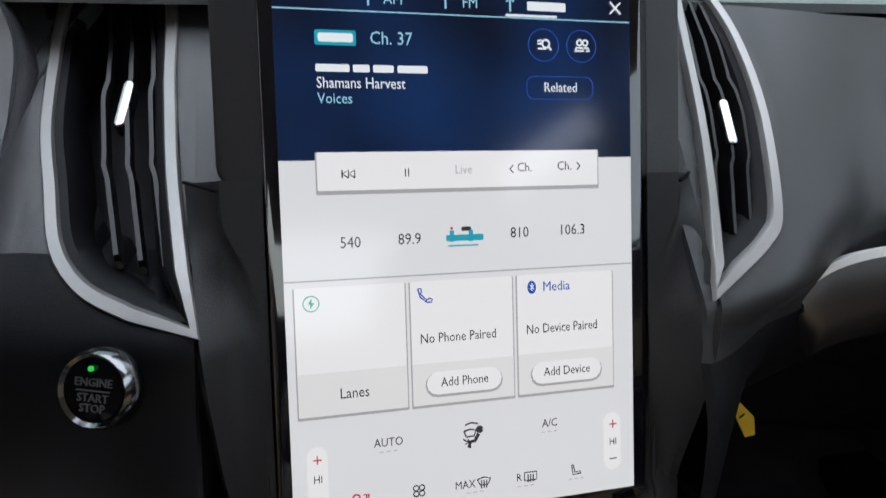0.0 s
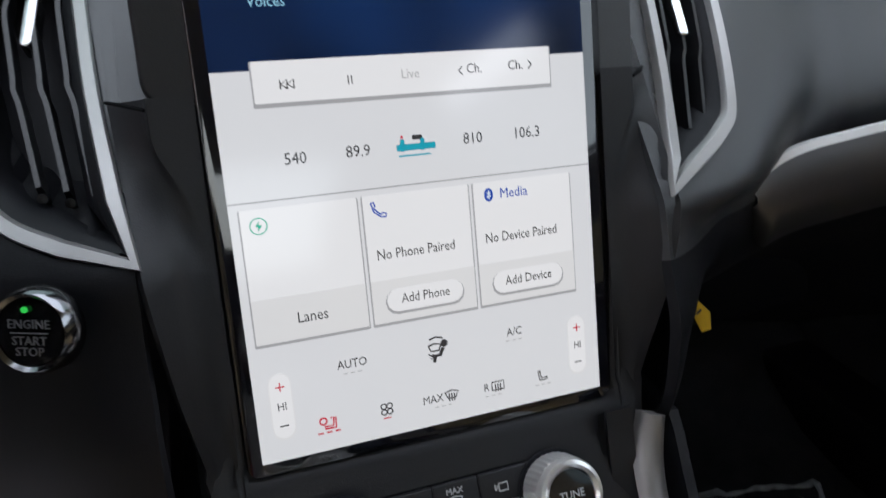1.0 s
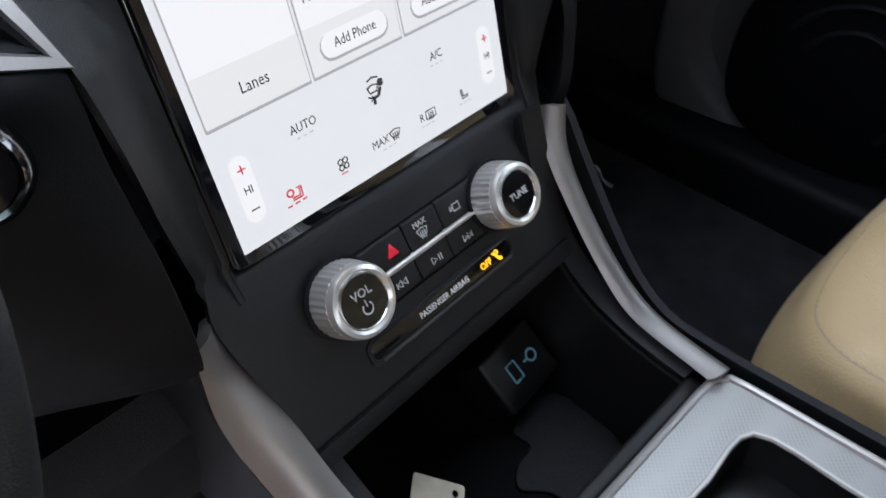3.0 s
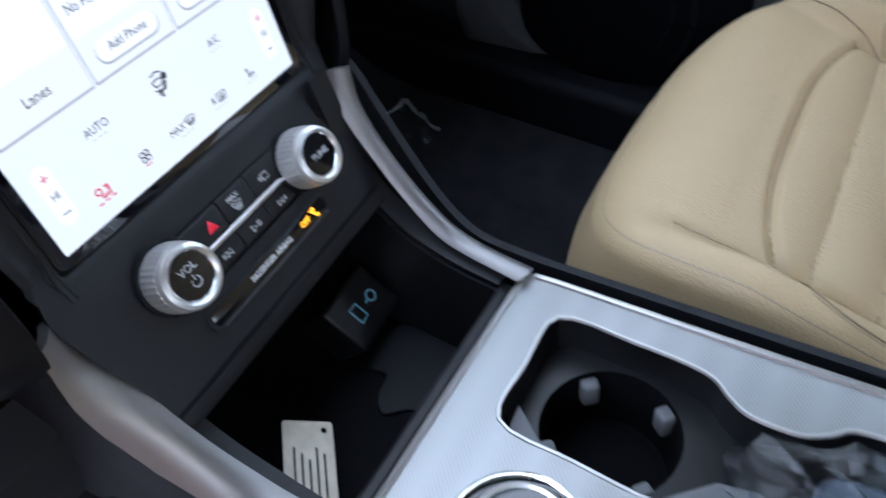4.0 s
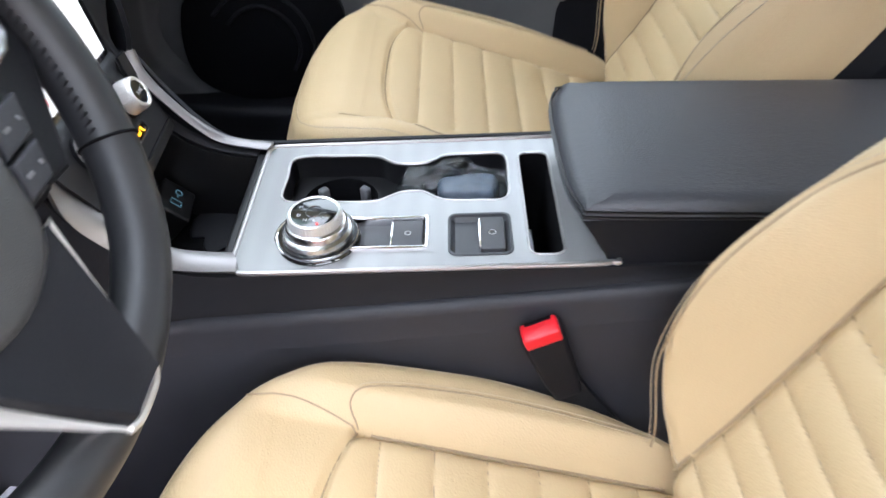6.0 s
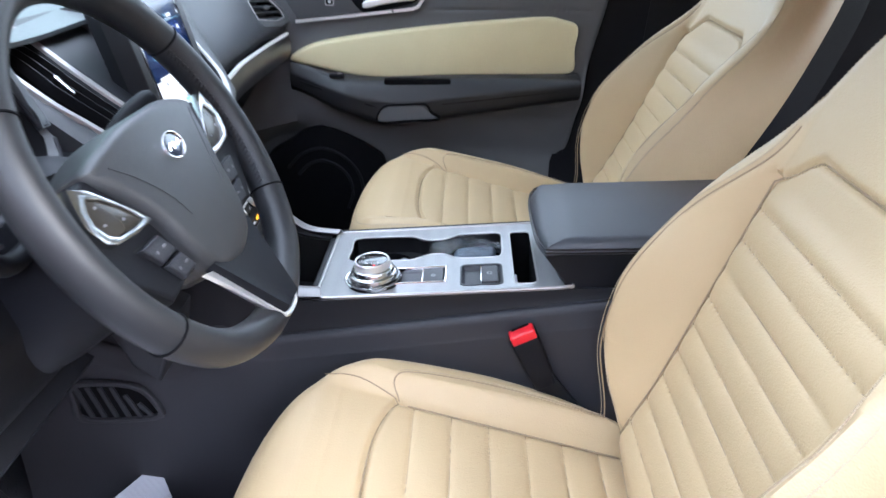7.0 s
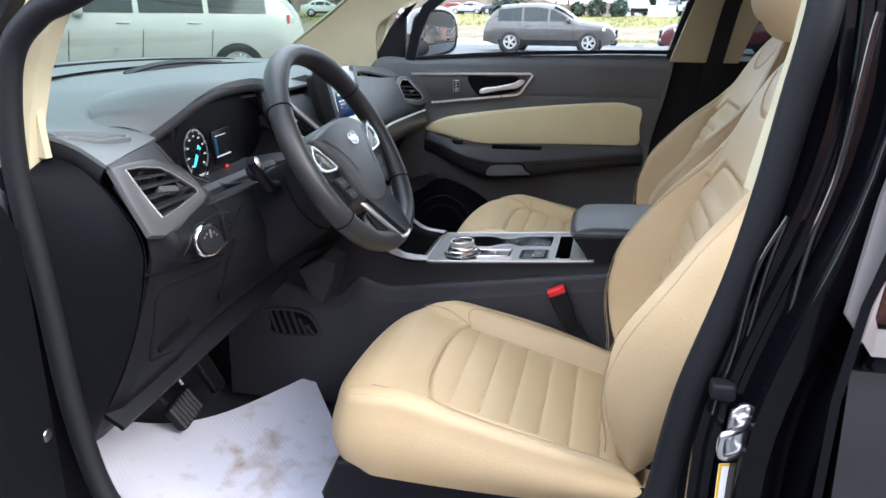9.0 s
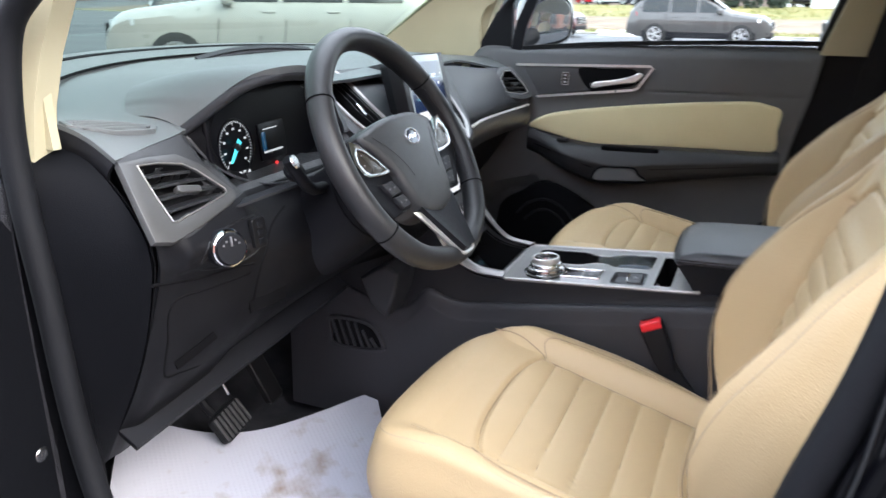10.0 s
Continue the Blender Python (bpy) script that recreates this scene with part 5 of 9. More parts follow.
    for w, h, a, b, m in ((0.0195, 0.0032, -0.002, 0.1432, "ui_teal"), (0.0022, 0.006, -0.0088, 0.1442, "ui_teal"), (0.0022, 0.006, 0.0012, 0.1442, "ui_teal"), (0.005, 0.0022, -0.0012, 0.1477, "ui_ink"), (0.016, 0.0008, -0.003, 0.1392, "ui_teal"), (0.0014, 0.0014, -0.0088, 0.1482, "ui_red")):
        flat("station_mark", w, h, a, b, M[m], 0.0004)
    flat("lower_rule", 0.183, 0.0007, 0, 0.1252, M["ui_edge"], 0.0003)
    # cards
    for a0, a1 in ((-0.087, -0.0338), (-0.031, 0.0224), (0.0252, 0.0792)):
        w, c = a1 - a0, (a0 + a1) / 2
        flat("card_shadow", w + 0.0014, 0.0648, c, 0.0895, M["ui_edge"], 0.0003)
        flat("card", w, 0.0634, c, 0.0903, M["ui_card"], 0.0006)
        flat("card_foot", w, 0.0215, c, 0.0694, M["ui_grey"], 0.0008)
    part("bolt_ring", ring_slab(ring_pts(0.0040, 20)[:-1], ring_pts(0.0035, 20)[:-1], Z + 0.0009, Z + 0.0012, 0.00005, SC @ pose(-0.0793, 0.1143, 0)), M["ui_green"], sc)
    part("bolt", slab([(0.0004, 0.0026), (-0.0016, -0.0003), (-0.0002, -0.0003), (-0.0006, -0.0026), (0.0016, 0.0004), (0.0002, 0.0004)], Z + 0.0009, Z + 0.0012, 0.00005, SC @ pose(-0.0793, 0.1143, 0)), M["ui_green"], sc)
    icon_lines(sc, at(-0.0237, 0.115), [[(-0.0036, 0.0034), (-0.0022, 0.0036), (-0.0016, 0.0018), (-0.0024, 0.001), (-0.0004, -0.0014), (0.0012, -0.0024), (0.0022, -0.0016), (0.0036, -0.0022), (0.0034, -0.0036), (0.001, -0.0036), (-0.0024, -0.001), (-0.0036, 0.0034)]], M["ui_blue"], 0.00035)
    part("bluetooth_disc", slab(ring_pts(0.0028, 18)[:-1], Z + 0.0009, Z + 0.0012, 0.00005, SC @ pose(0.0331, 0.1155, 0) @ Matrix.Diagonal((0.85, 1.25, 1, 1))), M["ui_blue"], sc)
    icon_lines(sc, at(0.0331, 0.1155, 0.0014), [[(-0.0011, -0.0012), (0.0011, 0.001), (0, 0.0021), (0, -0.0021), (0.0011, -0.001), (-0.0011, 0.0012)]], M["ui_bright"], 0.0002)
    words("Media", 0.0073, 0.0468, 0.1153, M["ui_blue"])
    words("No Phone Paired", 0.0072, -0.0068, 0.0927, M["ui_ink"], wide=0.8)
    words("No Device Paired", 0.0072, 0.0498, 0.0931, M["ui_ink"], wide=0.78)
    for text, a in (("Add Phone", -0.0043), ("Add Device", 0.052)):
        flat("key_shadow", 0.0408, 0.0128, a, 0.0686, M["ui_edge"], 0.001, 0.006)
        flat("key", 0.0394, 0.0116, a, 0.0694, M["ui_card"], 0.0012, 0.0055)
        words(text, 0.0068, a, 0.0697, M["ui_ink"], wide=0.82, z=0.0016)
    words("Lanes", 0.0076, -0.0601, 0.0688, M["ui_ink"], wide=0.85)
    # climate rows
    words("AUTO", 0.0062, -0.0443, 0.0418, M["ui_ink"], wide=0.85)
    words("A/C", 0.0062, 0.0417, 0.0418, M["ui_ink"], wide=0.85)
    for a, b in ((-0.0443, 0.037), (0.0417, 0.037), (0.0, 0.0095), (0.0278, 0.009), (0.0568, 0.009)):
        for k in (-1, 0, 1):
            flat("level_dash", 0.0022, 0.0005, a + 0.0035 * k, b, M["ui_pale"], 0.0004)
    for a in (-0.0793, 0.0784):
        flat("pad_shadow", 0.0108, 0.0335, a, 0.027, M["ui_grey"], 0.0003, 0.005)
        flat("pad", 0.0098, 0.032, a, 0.0273, M["ui_card"], 0.0005, 0.0048)
        words("HI", 0.0055, a, 0.0272, M["ui_ink"], wide=0.85)
        icon_lines(sc, at(a, 0.0371), [[(-0.0021, 0), (0.0021, 0)], [(0, -0.0021), (0, 0.0021)]], M["ui_red"], 0.0003)
        icon_lines(sc, at(a, 0.0177), [[(-0.0021, 0), (0.0021, 0)]], M["ui_ink"], 0.0003)
    icon_lines(sc, at(-0.0013, 0.0398), [[(-0.0035, 0.0062), (0, 0.0072), (0.0035, 0.0062)], [(-0.0042, 0.003), (-0.003, 0.0), (0.0012, 0.0), (0.0024, 0.003), (-0.001, 0.0038), (-0.0042, 0.003)], [(-0.0046, -0.0012), (-0.0018, -0.0032), (-0.0036, -0.0038)], [(-0.0018, -0.0032), (-0.0022, -0.0014)]], M["ui_ink"], 0.0004)
    icon_lines(sc, at(-0.0013, 0.0398), [ring_pts(0.0011, 10, 0.0042, 0.0032), [(0.0036, 0.001), (0.0016, -0.0026), (-0.001, -0.0028), (-0.0016, -0.006)]], M["ui_ink"], 0.0009)
    words("MAX", 0.006, -0.0055, 0.0143, M["ui_ink"], wide=0.85)
    icon_lines(sc, at(0.0046, 0.0145), [[(-0.0036, 0.0018), (-0.002, -0.0014), (0.002, -0.0014), (0.0036, 0.0018), (0, 0.0028), (-0.0036, 0.0018)], [(-0.0014, -0.003), (-0.0014, 0.0012)], [(0, -0.003), (0, 0.0012)], [(0.0014, -0.003), (0.0014, 0.0012)]], M["ui_ink"], 0.0003)
    words("R", 0.006, 0.0238, 0.0141, M["ui_ink"], wide=0.85)
    icon_lines(sc, at(0.0303, 0.0143), [[(-0.0034, -0.0022), (-0.0034, 0.0022), (0.0034, 0.0022), (0.0034, -0.0022), (-0.0034, -0.0022)], [(-0.0014, -0.0032), (-0.0014, 0.001)], [(0, -0.0032), (0, 0.001)], [(0.0014, -0.0032), (0.0014, 0.001)]], M["ui_ink"], 0.0003)
    icon_lines(sc, at(0.0568, 0.0142), [[(-0.002, 0.003), (-0.0012, -0.0012), (0.0022, -0.001), (0.0024, -0.0022), (-0.0022, -0.0024), (-0.003, 0.0026), (-0.002, 0.003)]], M["ui_ink"], 0.0003)
    for k in range(4):
        c, t = math.cos(radians(90 * k + 45)), math.sin(radians(90 * k + 45))
        icon_lines(sc, at(-0.0297, 0.0148), [ring_pts(0.0014, 12, 0.0021 * c, 0.0021 * t)], M["ui_ink"], 0.0003)
    flat("fan_dash", 0.004, 0.0006, -0.0297, 0.0098, M["ui_red"], 0.0004)
    icon_lines(sc, at(-0.0587, 0.0138), [ring_pts(0.0017, 14, -0.0025, 0.0018), [(0.001, 0.0028), (0.0026, 0.003), (0.0022, -0.0012), (-0.002, -0.001), (-0.002, -0.0022), (0.0034, -0.0024), (0.0036, 0.003)]], M["ui_red"], 0.0004)
    for k in (-1, 0, 1):
        flat("heat_dash", 0.0028, 0.0008, -0.0587 + 0.0042 * k, 0.0093, M["ui_red"], 0.0004)
    # keys under the screen: two rows with a satin strip between, in a sunk bed
    z0 = 0.0
    part("key_bed", slab(rrect(0.083, 0.0345, 0.002, 3, 0.003, -0.0455), z0 - 0.004, z0 + 0.0004, 0.0003, FACE), M["black"], s, "black bed of the key rows")
    for b, h, lift in ((-0.0372, 0.0158, 0.0026), (-0.0546, 0.0128, 0.0018)):
        for k in range(3):
            a = -0.0212 + 0.0242 * k
            wide_key = 0.0236 + (0.006 if k != 1 else 0.0)
            part("key", slab(rrect(wide_key, h, 0.0012, 3, a + (0.003 if k == 2 else -0.003 if k == 0 else 0), b), z0 - 0.002, z0 + lift, 0.0009, FACE), M["face"], s)
    part("strip", slab(rrect(0.074, 0.0028, 0.0006, 2, 0.0045, -0.0466), z0, z0 + 0.0038, 0.0009, FACE), M["knob"], s, "thin satin silver strip between the key rows")

    def key_icon(a, b, lines, mat, w=0.00035):
        icon_lines(s, FACE @ pose(a, b, z0 + 0.0029), lines, mat, w, "key_mark")

    part("hazard_mark", slab([(-0.0038, -0.0028), (0.0038, -0.0028), (0, 0.004)], z0 + 0.002, z0 + 0.0031, 0.0001, FACE @ pose(-0.0195, -0.0373, 0)), M["hazard"], s, "red hazard triangle")
    key_icon(-0.0195, -0.0373, [[(-0.0018, -0.0015), (0.0018, -0.0015), (0, 0.0016), (-0.0018, -0.0015)]], M["slat"], 0.0003)
    lettering("caption", "MAX", 0.0042, FACE @ pose(0.0018, -0.0337, z0 + 0.0029), M["print"], s)
    key_icon(0.0018, -0.0388, [[(-0.0036, 0.0018), (-0.0022, -0.0014), (0.0022, -0.0014), (0.0036, 0.0018), (0, 0.0026), (-0.0036, 0.0018)], [(-0.0014, -0.003), (-0.0014, 0.001)], [(0, -0.003), (0, 0.001)], [(0.0014, -0.003), (0.0014, 0.001)]], M["print"])
    key_icon(0.0268, -0.0378, [[(-0.0035, -0.001), (-0.0035, 0.0018), (-0.0018, 0.0006), (-0.0035, -0.001)], [(-0.0014, -0.0018), (-0.0014, 0.002), (0.0034, 0.002), (0.0034, -0.0018), (-0.0014, -0.0018)]], M["print"])
    key_icon(-0.0218, -0.0548, [[(-0.0036, -0.0016), (-0.0036, 0.0016)], [(-0.0004, -0.0018), (-0.0032, 0), (-0.0004, 0.0018), (-0.0004, -0.0018)], [(0.003, -0.0018), (0.0002, 0), (0.003, 0.0018), (0.003, -0.0018)]], M["print"])
    key_icon(0.0032, -0.0553, [[(-0.0034, -0.002), (0.0, 0), (-0.0034, 0.002), (-0.0034, -0.002)], [(0.0018, -0.0018), (0.0018, 0.0018)], [(0.0034, -0.0018), (0.0034, 0.0018)]], M["print"])
    key_icon(0.0272, -0.0557, [[(0.0036, -0.0016), (0.0036, 0.0016)], [(0.0004, -0.0018), (0.0032, 0), (0.0004, 0.0018), (0.0004, -0.0018)], [(-0.003, -0.0018), (-0.0002, 0), (-0.003, 0.0018), (-0.003, -0.0018)]], M["print"])
    # indicator bar in a sunk slot with a paler lower edge
    part("bar_slot", ring_slab(rrect(0.1125, 0.0145, 0.005, 5, 0.0005, -0.0772), rrect(0.1075, 0.0102, 0.004, 5, 0.0005, -0.0768), -0.001, 0.0014, 0.0006, FACE), M["face"], s)
    part("slot_edge", slab(rrect(0.102, 0.0016, 0.0007, 2, 0.0015, -0.0829), 0.0, 0.0019, 0.0005, FACE), M["lip"], s, "paler lower edge of the indicator slot")
    knob(s, -0.0550, -0.0425, "VOL")
    knob(s, 0.0556, -0.0458, "TUNE")
    lamp = part("airbag_lamp", slab(rrect(0.1075, 0.0102, 0.004, 4, 0.0005, -0.0768), z0 - 0.002, z0 + 0.0004, 0.0006, FACE), M["gloss"], s, "long gloss black indicator bar")
    lettering("caption", "PASSENGER AIRBAG", 0.0049, FACE @ pose(-0.0005, -0.0771, z0 + 0.0007), M["white"], lamp, wide=0.86)
    lettering("caption", "OFF", 0.0056, FACE @ pose(0.0332, -0.0772, z0 + 0.0008), M["amber"], lamp, wide=0.9)
    icon_lines(lamp, FACE @ pose(0.0425, -0.0771, z0 + 0.0009), [ring_pts(0.0012, 10, 0.0, 0.0022), [(-0.001, 0.0006), (0.0012, -0.003), (0.003, -0.0016)], [(-0.003, 0.003), (0.003, -0.0034)]], M["amber"], 0.0005)

    # tall vents beside the screen
    for side in (-1, 1):
        def P(a, b, c=0.0):
            return stk(side * a, b, vent_c(b, side * a) + c)

        loop = VENT_L if side < 0 else VENT_R
        # frame: a sloped silver band drawn round the loop
        dense = [(p.x, p.y) for p in spline([(a, b, 0) for a, b in loop[1:]], 6)]
        dense = [loop[0]] + dense
        nn = normals2(dense)
        wide = 0.0072
        rows = []
        for d, c in ((0.0, -0.022), (0.0, 0.0), (0.001, 0.0015), (wide - 0.001, 0.001), (wide, -0.001), (wide + 0.001, -0.022)):
            rows.append([P(a - u * d, b - w * d, c) for (a, b), (u, w) in zip(dense, nn)])
        rows.append(rows[0])
        v = part("vent_frame", strips(rows, True, (False, False)), M["frame"], s, "satin silver frame of a tall vent")
        # padded lip and dark bowl
        rows = []
        for d, c, in ((wide, -0.003), (wide + 0.004, -0.005), (wide + 0.008, -0.014), (wide + 0.010, -0.05)):
            rows.append([P(a - u * d, b - w * d, c) for (a, b), (u, w) in zip(dense, nn)])
        part("bowl", strips(rows, True, (False, True)), M["dash"], v)
        ins, outs = loop[:5], loop[6:10][::-1]

        def across(b, f):
            """How far out the vent reaches at height b, a share f of the way from its inner edge."""
            def pick(pts):
                for (a0, b0), (a1, b1) in zip(pts, pts[1:]):
                    if b <= b1 or b1 == pts[-1][1]:
                        return a0 + (a1 - a0) * (b - b0) / (b1 - b0)

            return pick(ins) + (pick(outs) - pick(ins)) * f

        for f in (0.18, 0.355, 0.53) if side < 0 else (0.24, 0.46, 0.68):
            g = lambda b, f=f: f + (0.08 * smooth_step(0.25, 0.3, b) if side < 0 else 0.0)  # noqa: E731
            jog = lambda b: (0.0012 if side < 0 else 0.0022) * (smooth_step(0.176, 0.183, b) - smooth_step(0.226, 0.233, b))  # noqa: E731
            line = [P(across(b, g(b)) + jog(b), b, -0.012 - 0.004 * smooth_step(0.19, 0.13, b)) for b in np.linspace(0.128 + 0.016 * f, 0.318 if side > 0 else 0.303, 45)]
            part("pivot", lathe([(0.0022, -0.003), (0.0022, 0.002), (0.0, 0.0026)], 10, frame_of(P(across(0.127 + 0.016 * f, f), 0.127 + 0.016 * f, -0.013), STACK.col[0].to_3d(), STACK.col[1].to_3d())), M["slat"], v)
            part("slat", sweep(line, [(0.0011, 0.007), (0.0016, 0), (0.0011, -0.007), (-0.0011, -0.007), (-0.0016, 0), (-0.0011, 0.007)], STACK.col[2].to_3d()), M["slat"], v)
        tb, tf = (0.219, 0.357) if side < 0 else (0.205, 0.46)
        tm = frame_of(P(across(tb, tf) + 0.0022, tb, -0.006), STACK.col[0].to_3d() + STACK.col[2].to_3d() * 0.25, P(across(tb + 0.01, tf), tb + 0.01) - P(across(tb - 0.01, tf), tb - 0.01))
        part("tab", pillow(rrect(0.0062, 0.032, 0.003, 5), lambda x, y: 0.003 - 60 * x * x, 0.006, 0.001, 6, tm), M["steel"], v, "bright chrome slider tab")


stack()


# ---- centre console ----
PLATE = frame_of((-0.005, 0, 0.80), (1, 0, 0), (0, 1, -0.084))


def smooth_outline(points, steps=4):
    return [(p.x, p.y) for p in spline([(x, y, 0) for x, y in points], steps, True)]


def pierced(outline, holes, z0, z1, m):
    """A plate with holes through it."""
    bm = bmesh.new()
    for loop in (outline, *holes):
        vs = [bm.verts.new((x, y, z1)) for x, y in loop]
        for a, b in zip(vs, vs[1:] + vs[:1]):
            bm.edges.new((a, b))
    bmesh.ops.triangle_fill(bm, edges=bm.edges[:], use_beauty=True, use_dissolve=False)
    got = bmesh.ops.extrude_face_region(bm, geom=bm.faces[:])
    bmesh.ops.translate(bm, verts=[v for v in got["geom"] if isinstance(v, bmesh.types.BMVert)], vec=(0, 0, z0 - z1))
    bm.verts.index_update()
    verts, faces = [m @ v.co for v in bm.verts], [tuple(v.index for v in f.verts) for f in bm.faces]
    bm.free()
    return verts, faces


def well(outline, z0, z1, m, draft=0.003):
    """An open-topped hollow hanging below an outline."""
    nn = normals2(outline)
    rows = [[(x, y, z0) for x, y in outline], [(x - u * draft, y - v * draft, z1 + 0.004) for (x, y), (u, v) in zip(outline, nn)], [(x - u * (draft + 0.004), y - v * (draft + 0.004), z1) for (x, y), (u, v) in zip(outline, nn)]]
    return moved(strips(rows, True, (False, True)), m)


CUPS = smooth_outline([(-0.001, -0.033), (0.04, -0.03), (0.081, -0.033), (0.083, -0.08), (0.08, -0.125), (0.069, -0.142), (0.0625, -0.155), (0.0625, -0.18), (0.069, -0.194), (0.078, -0.207), (0.079, -0.24), (0.075, -0.271), (0.035, -0.274), (-0.007, -0.27), (-0.011, -0.24), (-0.009, -0.207), (-0.001, -0.192), (0.008, -0.18), (0.008, -0.16), (0.0, -0.145), (-0.008, -0.127), (-0.006, -0.08)], 4)
SHIFT = smooth_outline([(-0.062, -0.034), (-0.034, -0.045), (-0.021, -0.073), (-0.032, -0.103), (-0.038, -0.12), (-0.0385, -0.183), (-0.042, -0.188), (-0.064, -0.189), (-0.086, -0.188), (-0.0895, -0.183), (-0.089, -0.12), (-0.093, -0.103), (-0.103, -0.073), (-0.09, -0.045)], 4)
PARK = rrect(0.064, 0.062, 0.008, 4, -0.067, -0.24)
SLOT = rrect(0.178, 0.034, 0.01, 4, -0.012, -0.304)
TRIM_L = [(-0.112, 0.148, 0.918), (-0.1125, 0.143, 0.90), (-0.113, 0.131, 0.866), (-0.113, 0.113, 0.836), (-0.112, 0.085, 0.815), (-0.111, 0.05, 0.804), (-0.1105, 0.012, 0.8)]


def console():
    c = thing("centre_console", (0, -0.2, 0.45), "grey centre console with a dotted silver top plate", "centre console")

    def ztop(y):
        if y < 0.0:
            return 0.796 - 0.084 * y
        return 0.796 + 0.105 * (max(0.0, min(0.15, y) - 0.03) / 0.12) ** 2

    LIP = ((-0.85, 0.845), (-0.45, 0.815), (-0.137, 0.765), (-0.042, 0.75), (0.066, 0.734), (0.105, 0.741), (0.141, 0.759), (0.15, 0.754), (0.185, 0.713), (0.212, 0.704), (0.272, 0.713), (0.335, 0.735), (0.47, 0.79))

    def lip(y):
        return sum(line_of(LIP, y + d) for d in (-0.006, -0.003, 0, 0.003, 0.006)) / 5

    def out(y):
        return 0.012 * smooth_step(0.04, 0.13, y) + 0.01 * smooth_step(0.1, 0.45, y)

    def flank(side):
        def fn(u, v):
            y = -0.85 + 1.32 * u
            zt, zl = ztop(y), lip(y) - 0.002
            k = v + 0.0
            return (side * (0.1165 + out(y) + 0.006 * k - 0.002 * math.sin(math.pi * k)), y, zt + (zl - zt) * k)

        return fn

    def lower(side):
        def fn(u, v):
            y = -0.85 + 1.32 * u
            zl = lip(y)
            row = ((0.12, zl - 0.003), (0.1275, zl), (0.13, zl - 0.0015), (0.1345, zl - 0.029), (0.1355, zl - 0.033), (0.147, 0.44))
            k = min(4, int(v * 5 + 1e-6))
            t = v * 5 - k
            (xa, za), (xb, zb) = row[k], row[k + 1]
            return (side * (xa + (xb - xa) * t + out(y)), y, za + (zb - za) * t)

        return fn

    for side in (-1, 1):
        part("flank", sheet(flank(side), 150, 8, 0.006 * side), M["flank"], c, "smooth black upper flank")
        part("lower_panel", sheet(lower(side), 150, 20, 0.006 * side), M["tunnel"], c, "grey lower flank with a bevelled upper edge")
    # footwell air grille on the driver's flank
    gm = frame_of((-0.165, 0.302, 0.636), (0.06, -1, 0), (0.03, 0, 1))
    out_g = smooth_outline([(-0.062, 0.036), (0.03, 0.034), (0.064, -0.006), (0.056, -0.03), (-0.055, -0.034), (-0.066, 0.0)], 4)
    inn = [(x * 0.86, y * 0.8) for x, y in out_g]
    g = part("foot_grille", ring_slab(out_g, inn, -0.002, 0.006, 0.002, gm), M["tunnel"], c)
    part("grille_back", slab(inn, -0.003, -0.001, 0.0005, gm), M["black"], g)
    for k in range(6):
        x = -0.046 + 0.018 * k
        part("grille_slat", sweep([gm @ Vector(p) for p in ((x - 0.012, 0.028 - 0.03 * max(0, k - 3) / 2, 0.001), (x + 0.006, -0.026, 0.001))], [(0.003, 0.002), (0.003, -0.002), (-0.003, -0.002), (-0.003, 0.002)], gm.col[2].to_3d()), M["hard"], g)
    # top plate with its openings
    plate_out = smooth_outline([(-0.1, 0.001), (-0.05, 0.0015), (0.05, 0.0015), (0.094, 0.001), (0.103, -0.004), (0.1065, -0.015), (0.1065, -0.1), (0.1075, -0.25), (0.109, -0.345), (0.106, -0.362), (0.0, -0.366), (-0.106, -0.37), (-0.114, -0.362), (-0.1165, -0.345), (-0.1165, -0.25), (-0.1165, -0.1), (-0.1165, -0.018), (-0.112, -0.006)], 3)
    part("top_plate", pierced(plate_out, [CUPS, SHIFT, PARK, SLOT], -0.004, 0.0, PLATE), M["plate"], c, "dotted satin silver top plate", False)
    part("plate_edge", tube([PLATE @ Vector((x, y, 0.0)) for x, y in plate_out], 0.0026, 8, True, (0, 0, 1)), M["silver"], c, "satin edge of the plate")
    for o, n in ((CUPS, "cup_rim"), (SLOT, "slot_rim")):
        part(n, tube([PLATE @ Vector((x, y, -0.0005)) for x, y in o], 0.0016, 6, True, (0, 0, 1)), M["silver"], c)
    circ = lambda cx, cy, r, n=32: [(cx + r * math.cos(2 * math.pi * k / n), cy + r * math.sin(2 * math.pi * k / n)) for k in range(n)]  # noqa: E731
    part("cup_wall", moved(strips([[(x, y, -0.002) for x, y in CUPS], [(x, y, -0.03) for x, y in CUPS]], True, (False, False)), PLATE), M["slat"], c)
    part("cup_shelf", pierced(CUPS, [circ(0.037, -0.086, 0.0425), circ(0.034, -0.235, 0.0425)], -0.033, -0.03, PLATE), M["slat"], c, "", False)
    for cy in (-0.086, -0.235):
        cx = 0.037 if cy > -0.1 else 0.034
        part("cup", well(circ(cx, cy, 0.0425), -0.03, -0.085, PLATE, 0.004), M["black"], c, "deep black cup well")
        for a in (40, 130, 230, 320):
            t = PLATE @ pose(cx, cy, -0.042) @ Matrix.Rotation(radians(a), 4, "Z")
            part("grip_tab", box(0.033, 0.043, -0.006, 0.006, -0.012, 0.008, 0.003, t), M["palegrey"], c, "pale grey rubber grip tab")
